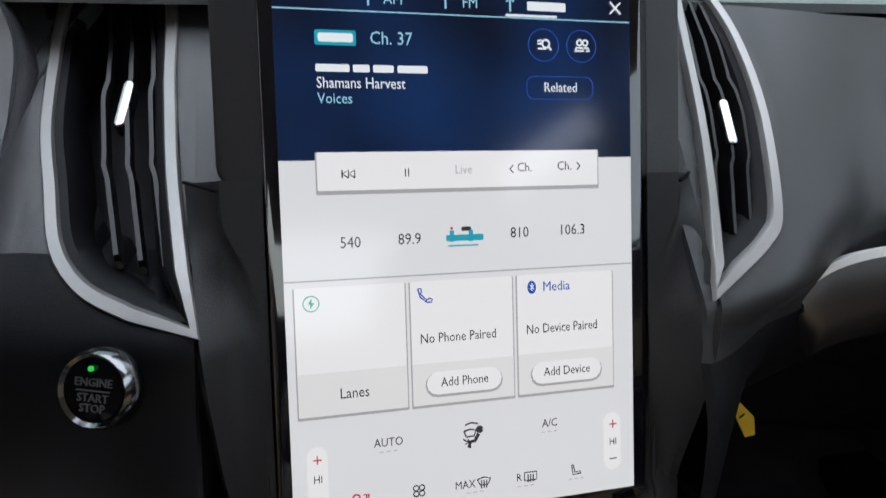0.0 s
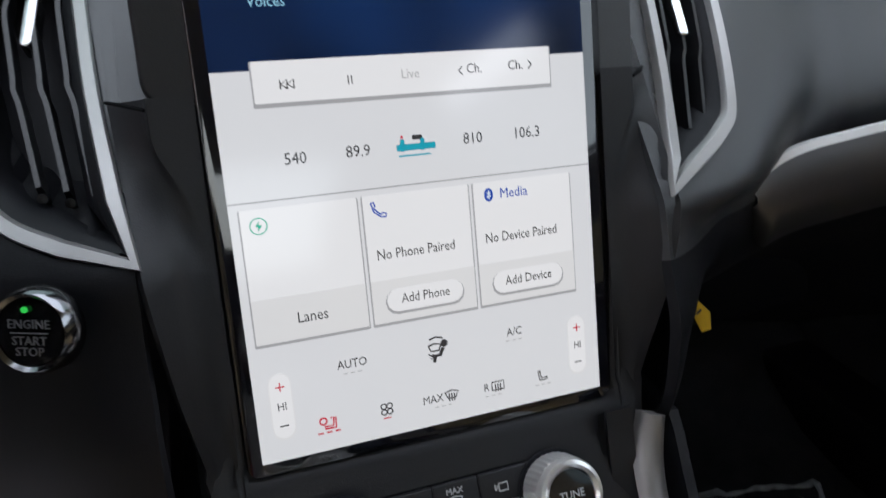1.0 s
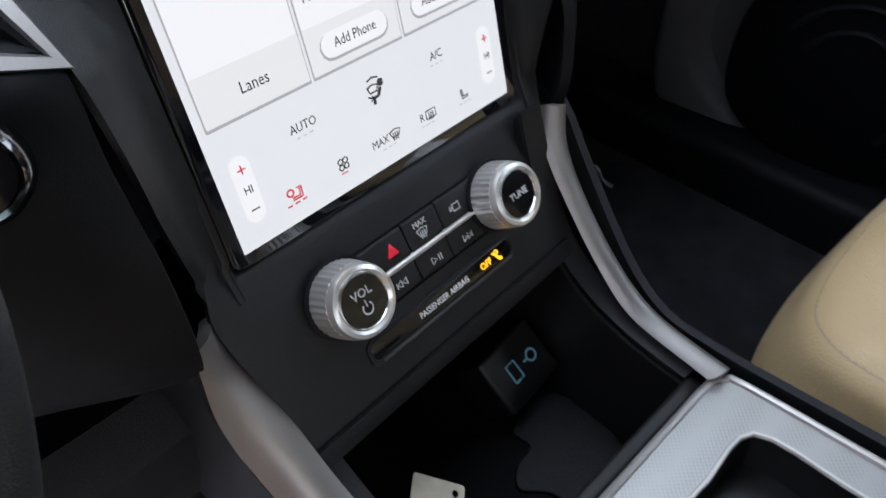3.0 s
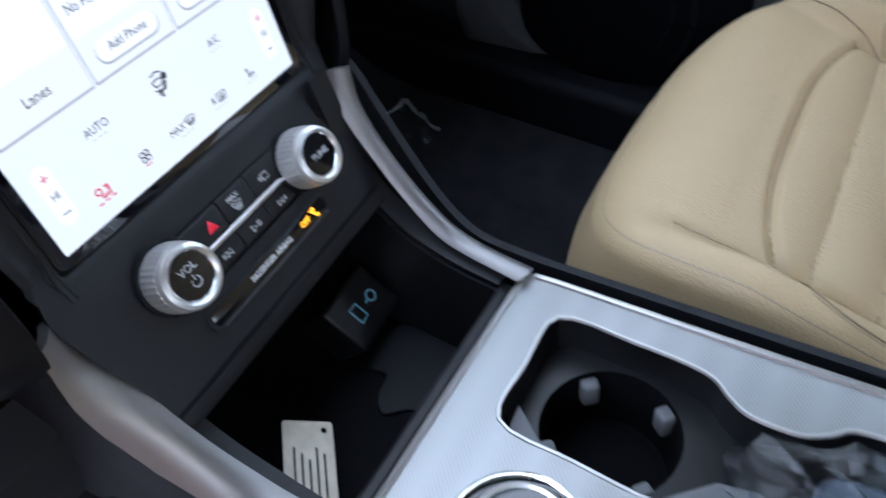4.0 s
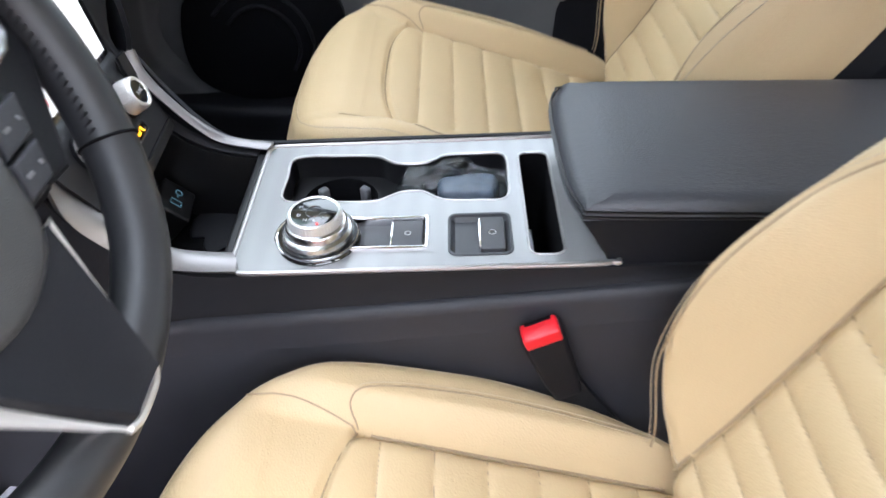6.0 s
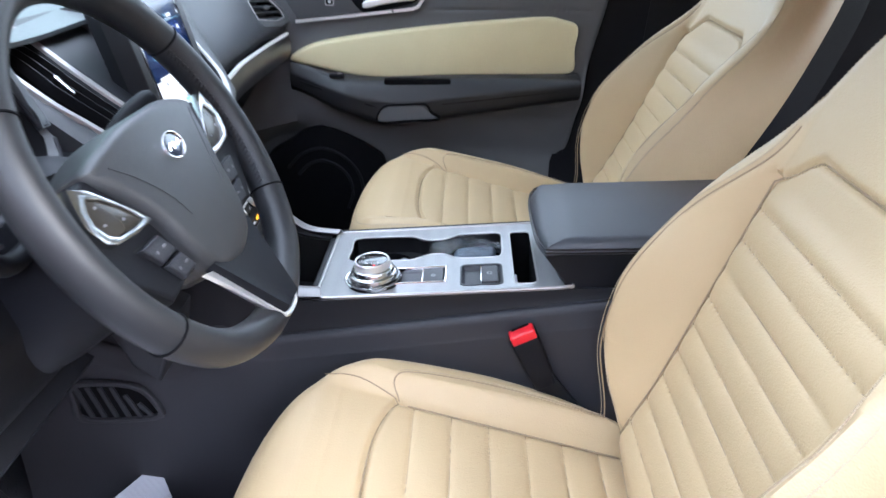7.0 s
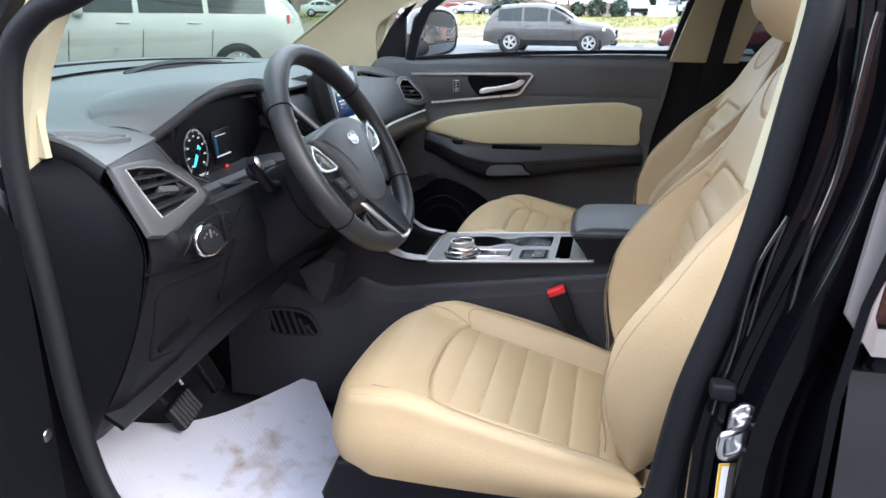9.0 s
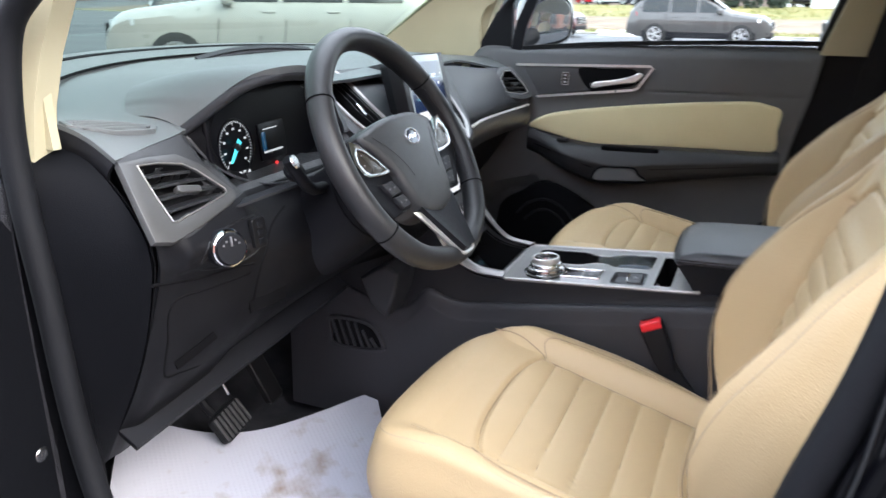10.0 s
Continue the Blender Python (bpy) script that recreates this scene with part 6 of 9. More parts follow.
    for o in ([(-0.001, -0.036), (0.022, -0.034), (0.004, -0.058), (-0.003, -0.07)], [(0.005, -0.128), (0.012, -0.15), (0.012, -0.185), (0.004, -0.196), (0.03, -0.172), (0.026, -0.15)]):
        part("cup_web", slab(o, -0.03, -0.016, 0.002, PLATE), M["palegrey"], c, "pale grey insert between the cups")
    # rotary shifter
    part("shift_floor", slab(SHIFT, -0.012, -0.006, 0.001, PLATE), M["greykey"], c)
    nn = normals2(SHIFT)
    part("shift_frame", ring_slab(SHIFT, [(x - 0.0042 * u, y - 0.0042 * v) for (x, y), (u, v) in zip(SHIFT, nn)], -0.008, 0.004, 0.0016, PLATE), M["chrome"], c, "chrome frame round the shifter")
    dm = PLATE @ pose(-0.0672, -0.0795, 0.0)
    d = part("shift_dial", lathe([(0.0415, -0.004), (0.0415, 0.001), (0.0395, 0.0035), (0.039, 0.008)], 56, dm), M["gloss"], c, "rotary gear dial with chrome steps")
    part("skirt", lathe([(0.0398, 0.002), (0.0398, 0.0055), (0.038, 0.0075), (0.0362, 0.008), (0.0352, 0.0135), (0.0335, 0.015), (0.0315, 0.0155), (0.0305, 0.0215), (0.029, 0.023), (0.0268, 0.0235)], 56, dm, (False, False)), M["steel"], d, "stepped bright silver skirt")
    rows, n = [], 110
    for z, r in ((0.0232, 0.0262), (0.0242, 0.0268), (0.0312, 0.0264)):
        rows.append([(r * (1.012 if j % 2 else 1) * math.cos(2 * math.pi * j / n), r * (1.012 if j % 2 else 1) * math.sin(2 * math.pi * j / n), z) for j in range(n)])
    part("knurl", moved(strips(rows, True, (False, False)), dm), M["knob"], d, "", False)
    part("rim", lathe([(0.0266, 0.0312), (0.0262, 0.0334), (0.0248, 0.0344), (0.0228, 0.0336)], 48, dm, (False, False)), M["knob"], d)
    part("cap", lathe([(0.023, 0.0334), (0.019, 0.034), (0.0, 0.0342)], 40, dm), M["gloss"], d)
    dm = dm @ Matrix.Diagonal((0.9, 0.9, 1, 1)) @ pose(0, 0, 0.0022)
    part("centre_ring", lathe([(0.0098, 0.0318), (0.0094, 0.0328), (0.0088, 0.0328), (0.0084, 0.0318)], 32, dm, (False, False)), M["darkchrome"], d)
    for text, a in (("P", 222), ("R", 188), ("N", 152), ("D", 112), ("M", 62)):
        lettering("caption", text, 0.0062, dm @ pose(0.0168 * math.cos(radians(a)), 0.0168 * math.sin(radians(a)), 0.0322) @ pose(0, 0, 0, 0, 0, -90), M["print"], d)
    part("lamp", lathe([(0.0016, 0.0316), (0.0012, 0.0326), (0, 0.0328)], 10, dm @ pose(-0.0215, -0.006, 0)), M["redlamp"], d, "small red lamp")
    part("hold_key", slab(rrect(0.042, 0.033, 0.003, 3, -0.064, -0.1665), -0.006, 0.001, 0.0015, PLATE), M["greykey"], c)
    part("key_line", slab(rrect(0.036, 0.0022, 0.0008, 2, -0.064, -0.152), 0.0, 0.0022, 0.0006, PLATE), M["chrome"], c)
    part("key_lamp", tube([PLATE @ Vector((x - 0.064, y - 0.168, 0.0012)) for x, y in ring_pts(0.003, 14)], 0.0004, 5), M["print"], c)
    # parking brake switch
    part("park_base", well(PARK, 0.0, -0.006, PLATE, 0.002), M["greykey"], c)
    part("park_frame", ring_slab(rrect(0.066, 0.064, 0.009, 4, -0.067, -0.24), rrect(0.06, 0.058, 0.007, 4, -0.067, -0.24), -0.004, 0.0015, 0.001, PLATE), M["greykey"], c)
    part("park_key", pillow(rrect(0.05, 0.025, 0.003, 3, -0.069, -0.252), lambda x, y: 0.003, 0.006, 0.0015, 4, PLATE), M["greykey"], c)
    part("key_line", slab(rrect(0.045, 0.0022, 0.0008, 2, -0.069, -0.2395), 0.0, 0.0042, 0.0006, PLATE), M["chrome"], c)
    part("park_mark", tube([PLATE @ Vector((x - 0.069, y - 0.252, 0.0034)) for x, y in ring_pts(0.0034, 14)], 0.0004, 5), M["print"], c)
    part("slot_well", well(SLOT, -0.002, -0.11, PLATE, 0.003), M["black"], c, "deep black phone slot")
    # satin side trims that sweep up to the stack
    for side in (-1, 1):
        path = spline([(-side * x if side > 0 else x, y, z) for x, y, z in TRIM_L], 8)
        path = [Vector((abs(p.x) * side - 0.003, p.y, p.z)) for p in path]
        n = len(path)
        OUT = [(-0.1285, 0.142, 0.905), (-0.1315, 0.134, 0.872), (-0.129, 0.115, 0.842), (-0.124, 0.086, 0.817), (-0.121, 0.048, 0.801), (-0.1185, -0.006, 0.7985)]
        INN = [(-0.12, 0.15, 0.908), (-0.1125, 0.142, 0.887), (-0.109, 0.12, 0.859), (-0.106, 0.085, 0.825), (-0.103, 0.053, 0.8065), (-0.1, 0.002, 0.8015)]
        lo, li = spline(OUT, 7), spline(INN, 7)
        if side > 0:  # the far one shows only its inner half
            lo = [a.lerp(b, 0.55) for a, b in zip(lo, li)]
        part("side_trim", sheet(lambda u, v: (lambda a, b: (side * abs(a.x + (b.x - a.x) * v) - 0.009 * (side > 0), a.y + (b.y - a.y) * v - 0.003 * math.sin(math.pi * v), a.z + (b.z - a.z) * v + 0.003 * math.sin(math.pi * v)))(lo[round(u * (len(lo) - 1))], li[round(u * (len(li) - 1))]), len(lo) - 1, 8, 0.006 * side), M["trim"], c, "broad satin silver side trim")
        # dark rim inside the trim and the bin's side wall
        rim = lambda u, v: (side * (abs(path[round(u * (n - 1))].x) - 0.009 - 0.014 * v), path[round(u * (n - 1))].y + 0.002 * v, path[round(u * (n - 1))].z - 0.002 - 0.002 * v)  # noqa: E731
        part("bin_rim", sheet(rim, n - 1, 3, 0.003), M["face"], c)
        wall = lambda u, v: (side * (abs(path[round(u * (n - 1))].x) - 0.0235 - 0.008 * v), path[round(u * (n - 1))].y + 0.002, (path[round(u * (n - 1))].z - 0.005) * (1 - v) + 0.715 * v)  # noqa: E731
        part("bin_wall", sheet(wall, n - 1, 6, 0.003), M["slat"], c)
    part("bin_lip", box(-0.095, 0.09, 0.004, 0.014, 0.775, 0.7975, 0.003), M["face"], c)
    part("bin_front", sheet(lambda u, v: (-0.085 + 0.168 * u, 0.0135 + 0.006 * v, 0.79 - 0.075 * v), 4, 4, 0.003), M["slat"], c)
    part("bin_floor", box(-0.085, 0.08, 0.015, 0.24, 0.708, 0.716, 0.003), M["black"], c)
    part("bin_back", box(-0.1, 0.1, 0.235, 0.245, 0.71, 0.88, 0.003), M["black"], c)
    part("bin_mat", pillow(smooth_outline([(0.02, 0.03), (0.07, 0.03), (0.072, 0.09), (0.03, 0.092), (0.028, 0.075), (0.012, 0.072), (0.0, 0.06), (0.012, 0.045)], 4), lambda x, y: 0.719, -0.714, 0.0015, 4), M["rubber"], c, "raised rubber floor pad")
    um = frame_of((0.05, 0.105, 0.757), (1, 0.1, 0.02), (0.0, 0.75, 0.66))
    ub = part("socket_block", box(-0.026, 0.026, -0.021, 0.021, -0.04, 0.0, 0.003, um), M["slat"], c, "black charging socket block")
    icon_lines(ub, um @ pose(-0.006, 0, 0.0006) @ Matrix.Scale(0.8, 4), [[(-0.006, -0.008), (-0.006, 0.008), (0.004, 0.008), (0.004, -0.008), (-0.006, -0.008)]], M["teal_print"], 0.0008, "port_mark")
    icon_lines(ub, um @ pose(0.011, 0, 0.0006) @ Matrix.Scale(0.8, 4), [ring_pts(0.005, 14), [(-0.01, 0.0), (-0.005, 0.0)]], M["teal_print"], 0.0008, "port_mark")
    # armrest
    a = thing("armrest", (0, -0.5, 0.82), "padded dark leather armrest lid with stitched seam", "armrest")
    out = smooth_outline([(-0.118, -0.345), (-0.108, -0.325), (-0.06, -0.316), (0.06, -0.316), (0.105, -0.326), (0.114, -0.346), (0.116, -0.5), (0.116, -0.78), (0.1, -0.80), (-0.1, -0.80), (-0.12, -0.78), (-0.12, -0.5)], 5)
    am = frame_of((0, 0, 0.866), (1, 0, 0), (0, 1, -0.05))
    part("pad", pillow(out, lambda x, y: 0.0145 + 0.006 * math.cos(12 * x) - 0.008 * smooth_step(-0.37, -0.31, y), 0.004, 0.016, 16, am, 0.002), M["blackleather"], a)
    low = [(x * (0.985 if y > -0.4 else 1.0), y - 0.006) for x, y in out]
    low2 = [(x * 0.99, y - 0.03 * smooth_step(-0.42, -0.31, y)) for x, y in out]
    part("base", moved(strips([[(x, y, -0.004) for x, y in out], [(x * 0.995, y, -0.008) for x, y in out], [(x, y, -0.05) for x, y in low2], [(x, y, -0.16) for x, y in low2]], True, (True, True)), am), M["soft"], a)
    nn = normals2(out)
    for d, z in ((0.0005, 0.0035), (0.0012, -0.0015)):
        path = [am @ Vector((x + u * d, y + v * d, z)) for (x, y), (u, v) in zip(out, nn)]
        part("stitching", tube(path, 0.0011, 5, True), M["slat"], a)


M["teal_print"] = glowing("teal_print", (0.22, 0.5, 0.68), 0.03)
console()


def loose_things():
    b = thing("seat_belt_buckle", (-0.15, -0.34, 0.6), "black seat belt buckle with a bright red button", "belt buckle", "belt buckles")
    bm_ = frame_of((-0.157, -0.302, 0.762), (0.12, -1, 0.45), (0.02, 0.55, 1))
    part("shell", moved(strips([[(x * w, y0, z * h) for x, z in rrect(0.042, 0.025, 0.006, 4)] for y0, w, h in ((-0.082, 0.62, 0.6), (-0.078, 0.7, 0.75), (-0.05, 0.88, 0.95), (0.0, 0.99, 1.0), (0.012, 1.0, 1.0), (0.0142, 0.95, 0.92))]), bm_), M["soft"], b)
    part("button", box(-0.0185, 0.0185, 0.003, 0.0185, -0.0105, 0.0132, 0.003, bm_), M["red"], b, "bright red release button")
    part("slit", box(-0.013, 0.013, 0.0165, 0.0195, -0.0085, -0.0045, 0.0006, bm_), M["black"], b)
    part("stalk", sweep([bm_ @ Vector(p) for p in ((0, -0.07, 0), (0.006, -0.1, 0), (0.022, -0.16, 0.002), (0.04, -0.24, 0.004))], [(0.017, 0.005), (0.017, -0.005), (-0.017, -0.005), (-0.017, 0.005)], bm_.col[2].to_3d()), M["rubber"], b)
    # paper tag with a key ring in the bin
    t = thing("key_tag", (-0.04, 0.06, 0.72), "cream paper key tag with printed lines on a wire ring", "key tag")
    tm = frame_of((-0.063, 0.07, 0.745), (0.72, 0.6, 0.1), (-0.6, 0.62, 0.45))
    part("paper", pierced(rrect(0.058, 0.034, 0.002, 2), [ring_pts(0.0022, 12, 0.023, -0.011)[:-1]], -0.0004, 0.0004, tm), M["tag"], t, "", False)
    for k in range(5):
        part("print_bar", slab(rrect(0.034 - 0.004 * (k % 3), 0.0016, 0.0004, 1, -0.006 - 0.002 * (k % 3), 0.01 - 0.005 * k), 0.0004, 0.0007, 0.0001, tm), M["ink"], t)
    part("ring", tube([tm @ Vector((-0.03 + x, 0.004 + y, 0.006)) for x, y in ring_pts(0.009, 20)], 0.0007, 6), M["steel"], t)
    # wrapped part in the rear cup
    w = thing("plastic_bag", (0.035, -0.23, 0.76), "crumpled clear plastic bag holding a dark part in the cup well", "plastic bag")
    rng = random.Random(4)
    jig = {}

    def bag(u, v):
        a, bb = 2 * math.pi * u, math.pi * (v - 0.5)
        k = (round(u * 36) % 36, round(v * 18))
        j = jig.setdefault(k, rng.uniform(-0.0018, 0.0018))
        r = 1 + 0.12 * math.sin(5 * a + 3 * v) + 0.1 * math.sin(9 * v * 3 + 2 * a)
        return PLATE @ Vector((0.035 + (0.041 * r + j) * math.cos(a) * math.cos(bb), -0.216 + (0.058 * r + j) * math.sin(a) * math.cos(bb), -0.016 + (0.022 * r + j) * math.sin(bb)))

    part("film", sheet(bag, 36, 18), M["film"], w, "clear crinkled film", False)
    part("content", pillow(smooth_outline([(-0.02, -0.03), (0.02, -0.034), (0.024, 0.0), (0.016, 0.03), (-0.016, 0.028), (-0.022, 0.0)], 4), lambda x, y: -0.014, 0.04, 0.008, 5, PLATE @ pose(0.038, -0.228, 0)), M["bluegrey"], w, "dark blue-grey part")
    # folded leaflet in the slot
    f = thing("leaflet", (-0.08, -0.3, 0.78), "white folded leaflet standing in the console slot", "leaflet")
    part("sheet", box(-0.094, -0.045, -0.293, -0.289, -0.06, -0.014, 0.001, PLATE @ pose(0, 0, 0)), M["palecard"], f)
    # brake pedal
    p = thing("brake_pedal", (-0.39, 0.45, 0.55), "black ribbed rubber brake pedal on a steel arm", "pedal", "pedals")
    pm = frame_of((-0.42, 0.44, 0.535), (1, 0.1, 0.1), (0.05, 0.55, 0.85))
    part("pad", pillow(rrect(0.085, 0.06, 0.012, 5), lambda x, y: 0.006, 0.008, 0.004, 5, pm), M["rubber"], p)
    for k in range(7):
        part("rib", box(-0.036 + 0.012 * k - 0.003, -0.036 + 0.012 * k + 0.003, -0.025, 0.025, 0.005, 0.0095, 0.0012, pm), M["lip"], p)
    part("arm", tube(spline([pm @ Vector((0.0, 0.0, -0.005)), pm @ Vector((0, 0.06, -0.03)), (-0.39, 0.55, 0.72), (-0.38, 0.6, 0.85)], 6), 0.009, 8), M["soft"], p)
    q = thing("accelerator_pedal", (-0.26, 0.5, 0.55), "black plastic accelerator pedal near the tunnel", "pedal", "pedals")
    qm = frame_of((-0.275, 0.47, 0.555), (1, 0.1, 0.05), (0.0, 0.45, 0.9))
    part("pad", pillow(rrect(0.05, 0.12, 0.01, 5), lambda x, y: 0.006, 0.008, 0.004, 5, qm), M["slat"], q)
    part("arm", tube(spline([qm @ Vector((0, 0.05, -0.005)), (-0.27, 0.6, 0.7), (-0.27, 0.64, 0.8)], 5), 0.008, 8), M["soft"], q)
    wire = thing("wiring", (-0.37, 0.5, 0.62), "loose wires and bracket above the pedals", "wiring")
    for k in range(4):
        part("wire", tube(spline([(-0.42 + 0.02 * k, 0.47, 0.66 - 0.01 * k), (-0.37 + 0.015 * k, 0.5, 0.625), (-0.34, 0.52 + 0.01 * k, 0.66)], 6), 0.0025, 6), M["soft"], wire)
    part("rod", tube([(-0.44, 0.46, 0.67), (-0.43, 0.43, 0.6)], 0.003, 6), M["steel"], wire)
    # clear protective sheet on the passenger's carpet, its edge crumpled
    pc = thing("plastic_floor_cover", (0.48, 0.4, 0.43), "clear crumpled plastic sheet lying on the passenger's carpet", "floor cover")
    rnd = random.Random(11)
    ca, cb, cc, cd = Vector((0.45, 0.485, 0.44)), Vector((0.598, 0.44, 0.46)), Vector((0.562, 0.355, 0.455)), Vector((0.39, 0.38, 0.432))
    part("film", sheet(lambda u, v: (ca.lerp(cb, u)).lerp(cd.lerp(cc, u), v) + Vector((0, 0, rnd.uniform(-0.004, 0.004))), 16, 12), M["film"], pc, "clear film", False)
    edge = [ca.lerp(cb, k / 12) for k in range(12)] + [cb.lerp(cc, k / 10) for k in range(11)]
    part("crumpled_edge", sweep([p + Vector((rnd.uniform(-0.003, 0.003), rnd.uniform(-0.003, 0.003), 0.003 + rnd.uniform(-0.002, 0.005))) for p in edge], disc(0.0042, 6), scales=[rnd.uniform(0.3, 1.2) for _ in edge]), M["foldedfilm"], pc, "glinting folded edge", False)
    # paper floor mat
    mt = thing("paper_floor_mat", (-0.4, 0.25, 0.46), "white dimpled paper floor mat with muddy brown stains", "floor mat")
    e0, e1, e2 = Vector((-0.137, 0.275, 0.494)), Vector((-0.34, 0.37, 0.03)), Vector((-0.43, -0.31, -0.07))

    def mat_fn(u, v):
        s = e0 + e1 * u + e2 * (v + 0.16 * math.sin(math.pi * u) * (1 - v))
        return (s.x, s.y, s.z + 0.006 * math.sin(7 * u + 3 * v) + 0.018 * smooth_step(0.75, 1, u) * math.sin(9 * v))

    part("paper", sheet(mat_fn, 40, 40, 0.0015), M["matpaper"], mt)


def mat_paper():
    m = material("dimpled_paper", (0.72, 0.72, 0.78), 0.6)
    nt = m.node_tree
    b = nt.nodes["Principled BSDF"]
    tc, mp, v = nt.nodes.new("ShaderNodeTexCoord"), nt.nodes.new("ShaderNodeMapping"), nt.nodes.new("ShaderNodeTexVoronoi")
    mp.inputs["Rotation"].default_value[2] = radians(40)
    v.inputs["Scale"].default_value, v.inputs["Randomness"].default_value = 120, 0.05
    nt.links.new(tc.outputs["Object"], mp.inputs["Vector"])
    nt.links.new(mp.outputs[0], v.inputs["Vector"])
    bump = nt.nodes.new("ShaderNodeBump")
    bump.inputs["Strength"].default_value, bump.inputs["Distance"].default_value = 0.6, 0.002
    nt.links.new(v.outputs["Distance"], bump.inputs["Height"])
    nt.links.new(bump.outputs[0], b.inputs["Normal"])
    # mud: a blotch about the middle, broken up by noise and held in the dimples
    sub = nt.nodes.new("ShaderNodeVectorMath")
    sub.operation = "DISTANCE"
    sub.inputs[1].default_value = (-0.46, 0.24, 0.46)
    nt.links.new(tc.outputs["Object"], sub.inputs[0])
    near = nt.nodes.new("ShaderNodeMapRange")
    near.inputs["From Min"].default_value, near.inputs["From Max"].default_value = 0.03, 0.3
    near.inputs["To Min"].default_value, near.inputs["To Max"].default_value = 0.2, -0.12
    nt.links.new(sub.outputs["Value"], near.inputs["Value"])
    n = nt.nodes.new("ShaderNodeTexNoise")
    n.inputs["Scale"].default_value, n.inputs["Detail"].default_value = 22, 8
    nt.links.new(tc.outputs["Object"], n.inputs["Vector"])
    add = nt.nodes.new("ShaderNodeMath")
    add.operation = "ADD"
    nt.links.new(near.outputs[0], add.inputs[0])
    nt.links.new(n.outputs["Fac"], add.inputs[1])
    cr = nt.nodes.new("ShaderNodeValToRGB")
    cr.color_ramp.elements[0].position, cr.color_ramp.elements[0].color = 0.6, (0.5, 0.5, 0.57, 1)
    cr.color_ramp.elements[1].position, cr.color_ramp.elements[1].color = 0.95, (0.27, 0.2, 0.15, 1)
    nt.links.new(add.outputs[0], cr.inputs[0])
    nt.links.new(cr.outputs[0], b.inputs["Base Color"])
    return m


M["matpaper"] = mat_paper()
M["foldedfilm"] = material("folded_clear_film", (0.32, 0.33, 0.36), 0.12, vary=0.3, vary_scale=80, coat=0.6)
M["bluegrey"] = material("bluegrey_part", (0.075, 0.092, 0.12), 0.4, vary=0.3, vary_scale=60)
M["palecard"] = material("pale_card", (0.55, 0.58, 0.66), 0.6)
loose_things()


# ---- steering wheel ----
def steering():
    W = frame_of((-0.378, 0.0778, 1.0925), (1, 0, 0), (0, math.sin(0.527), math.cos(0.527)))
    s = thing("steering_wheel", W.translation, "black leather steering wheel with silver spokes and buttons", "steering wheel")
    R = 0.188

    def rim_r(a):
        return 0.0188 + 0.0018 * (math.exp(-(((a - 55) / 14) ** 2)) + math.exp(-(((a - 125) / 14) ** 2)))

    rows, n = [], 120
    for k in range(n):
        a = 2 * math.pi * k / n
        deg = math.degrees(a)
        r = rim_r(deg)
        flat = 0.006 * smooth_step(0.75, 1.0, -math.sin(a))
        c = Vector(((R) * math.cos(a), (R - flat) * math.sin(a), 0))
        out = Vector((math.cos(a), math.sin(a), 0))
        rows.append([c + out * (r * 0.93 * math.cos(2 * math.pi * j / 16)) + Vector((0, 0, r * 1.05 * math.sin(2 * math.pi * j / 16))) for j in range(16)])
    rows.append(rows[0])
    rim = part("rim", moved(strips(rows, True, (False, False)), W), M["rimleather"], s)
    for deg in (32, 148, 212, 328):  # joints of the leather
        a = radians(deg)
        ring = [W @ (Vector((R * math.cos(a), R * math.sin(a), 0)) + Vector((math.cos(a), math.sin(a), 0)) * (0.0182 * math.cos(t)) + Vector((0, 0, 0.0203 * math.sin(t)))) for t in np.linspace(0, 2 * math.pi, 20)]
        part("joint", tube(ring, 0.0012, 5), M["black"], rim)
    for lo, hi in ((-30, 30), (150, 210)):  # lacing on the inner side of the grips
        geos = []
        for k in range(34):
            a = radians(lo + (hi - lo) * k / 33)
            p = Vector(((R - 0.0165) * math.cos(a), (R - 0.0165) * math.sin(a), 0.004))
            t = Vector((-math.sin(a), math.cos(a), 0)) * 0.0018
            geos.append(tube([W @ (p - t + Vector((0, 0, -0.004))), W @ (p + t + Vector((0, 0, 0.004)))], 0.0009, 5))
        part("stitching", join(*geos), M["slat"], rim, "black hand-laced stitching")
    hub_o = smooth_outline([(0, 0.054), (0.045, 0.053), (0.082, 0.047), (0.11, 0.04), (0.115, 0.032), (0.097, 0.006), (0.079, -0.028), (0.072, -0.055), (0.06, -0.088), (0.04, -0.106), (0, -0.114), (-0.04, -0.106), (-0.06, -0.088), (-0.072, -0.055), (-0.079, -0.028), (-0.097, 0.006), (-0.115, 0.032), (-0.11, 0.04), (-0.082, 0.047), (-0.045, 0.053)], 4)
    hub = part("hub", pillow(hub_o, lambda x, y: 0.021 - 1.05 * x * x - 0.75 * (y + 0.01) ** 2, 0.04, 0.01, 18, W), M["hubskin"], s, "padded black airbag hub")
    for side in (-1, 1):
        part("hub_crease", tube([W @ Vector((side * p.x, p.y, 0.0212 - 1.05 * p.x ** 2 - 0.75 * (p.y + 0.01) ** 2)) for p in spline([(0.094, 0.03, 0), (0.074, 0.0085, 0), (0.054, -0.02, 0), (0.044, -0.045, 0)], 6)], 0.0008, 6, False, W.col[2].to_3d()), M["hubskin"], hub)
    # oval badge: plain blue oval in a chrome ring with a pale stroke
    bo = [(0.0205 * math.cos(a), 0.0138 * math.sin(a) + 0.012) for a in np.linspace(0, 2 * math.pi, 40, endpoint=False)]
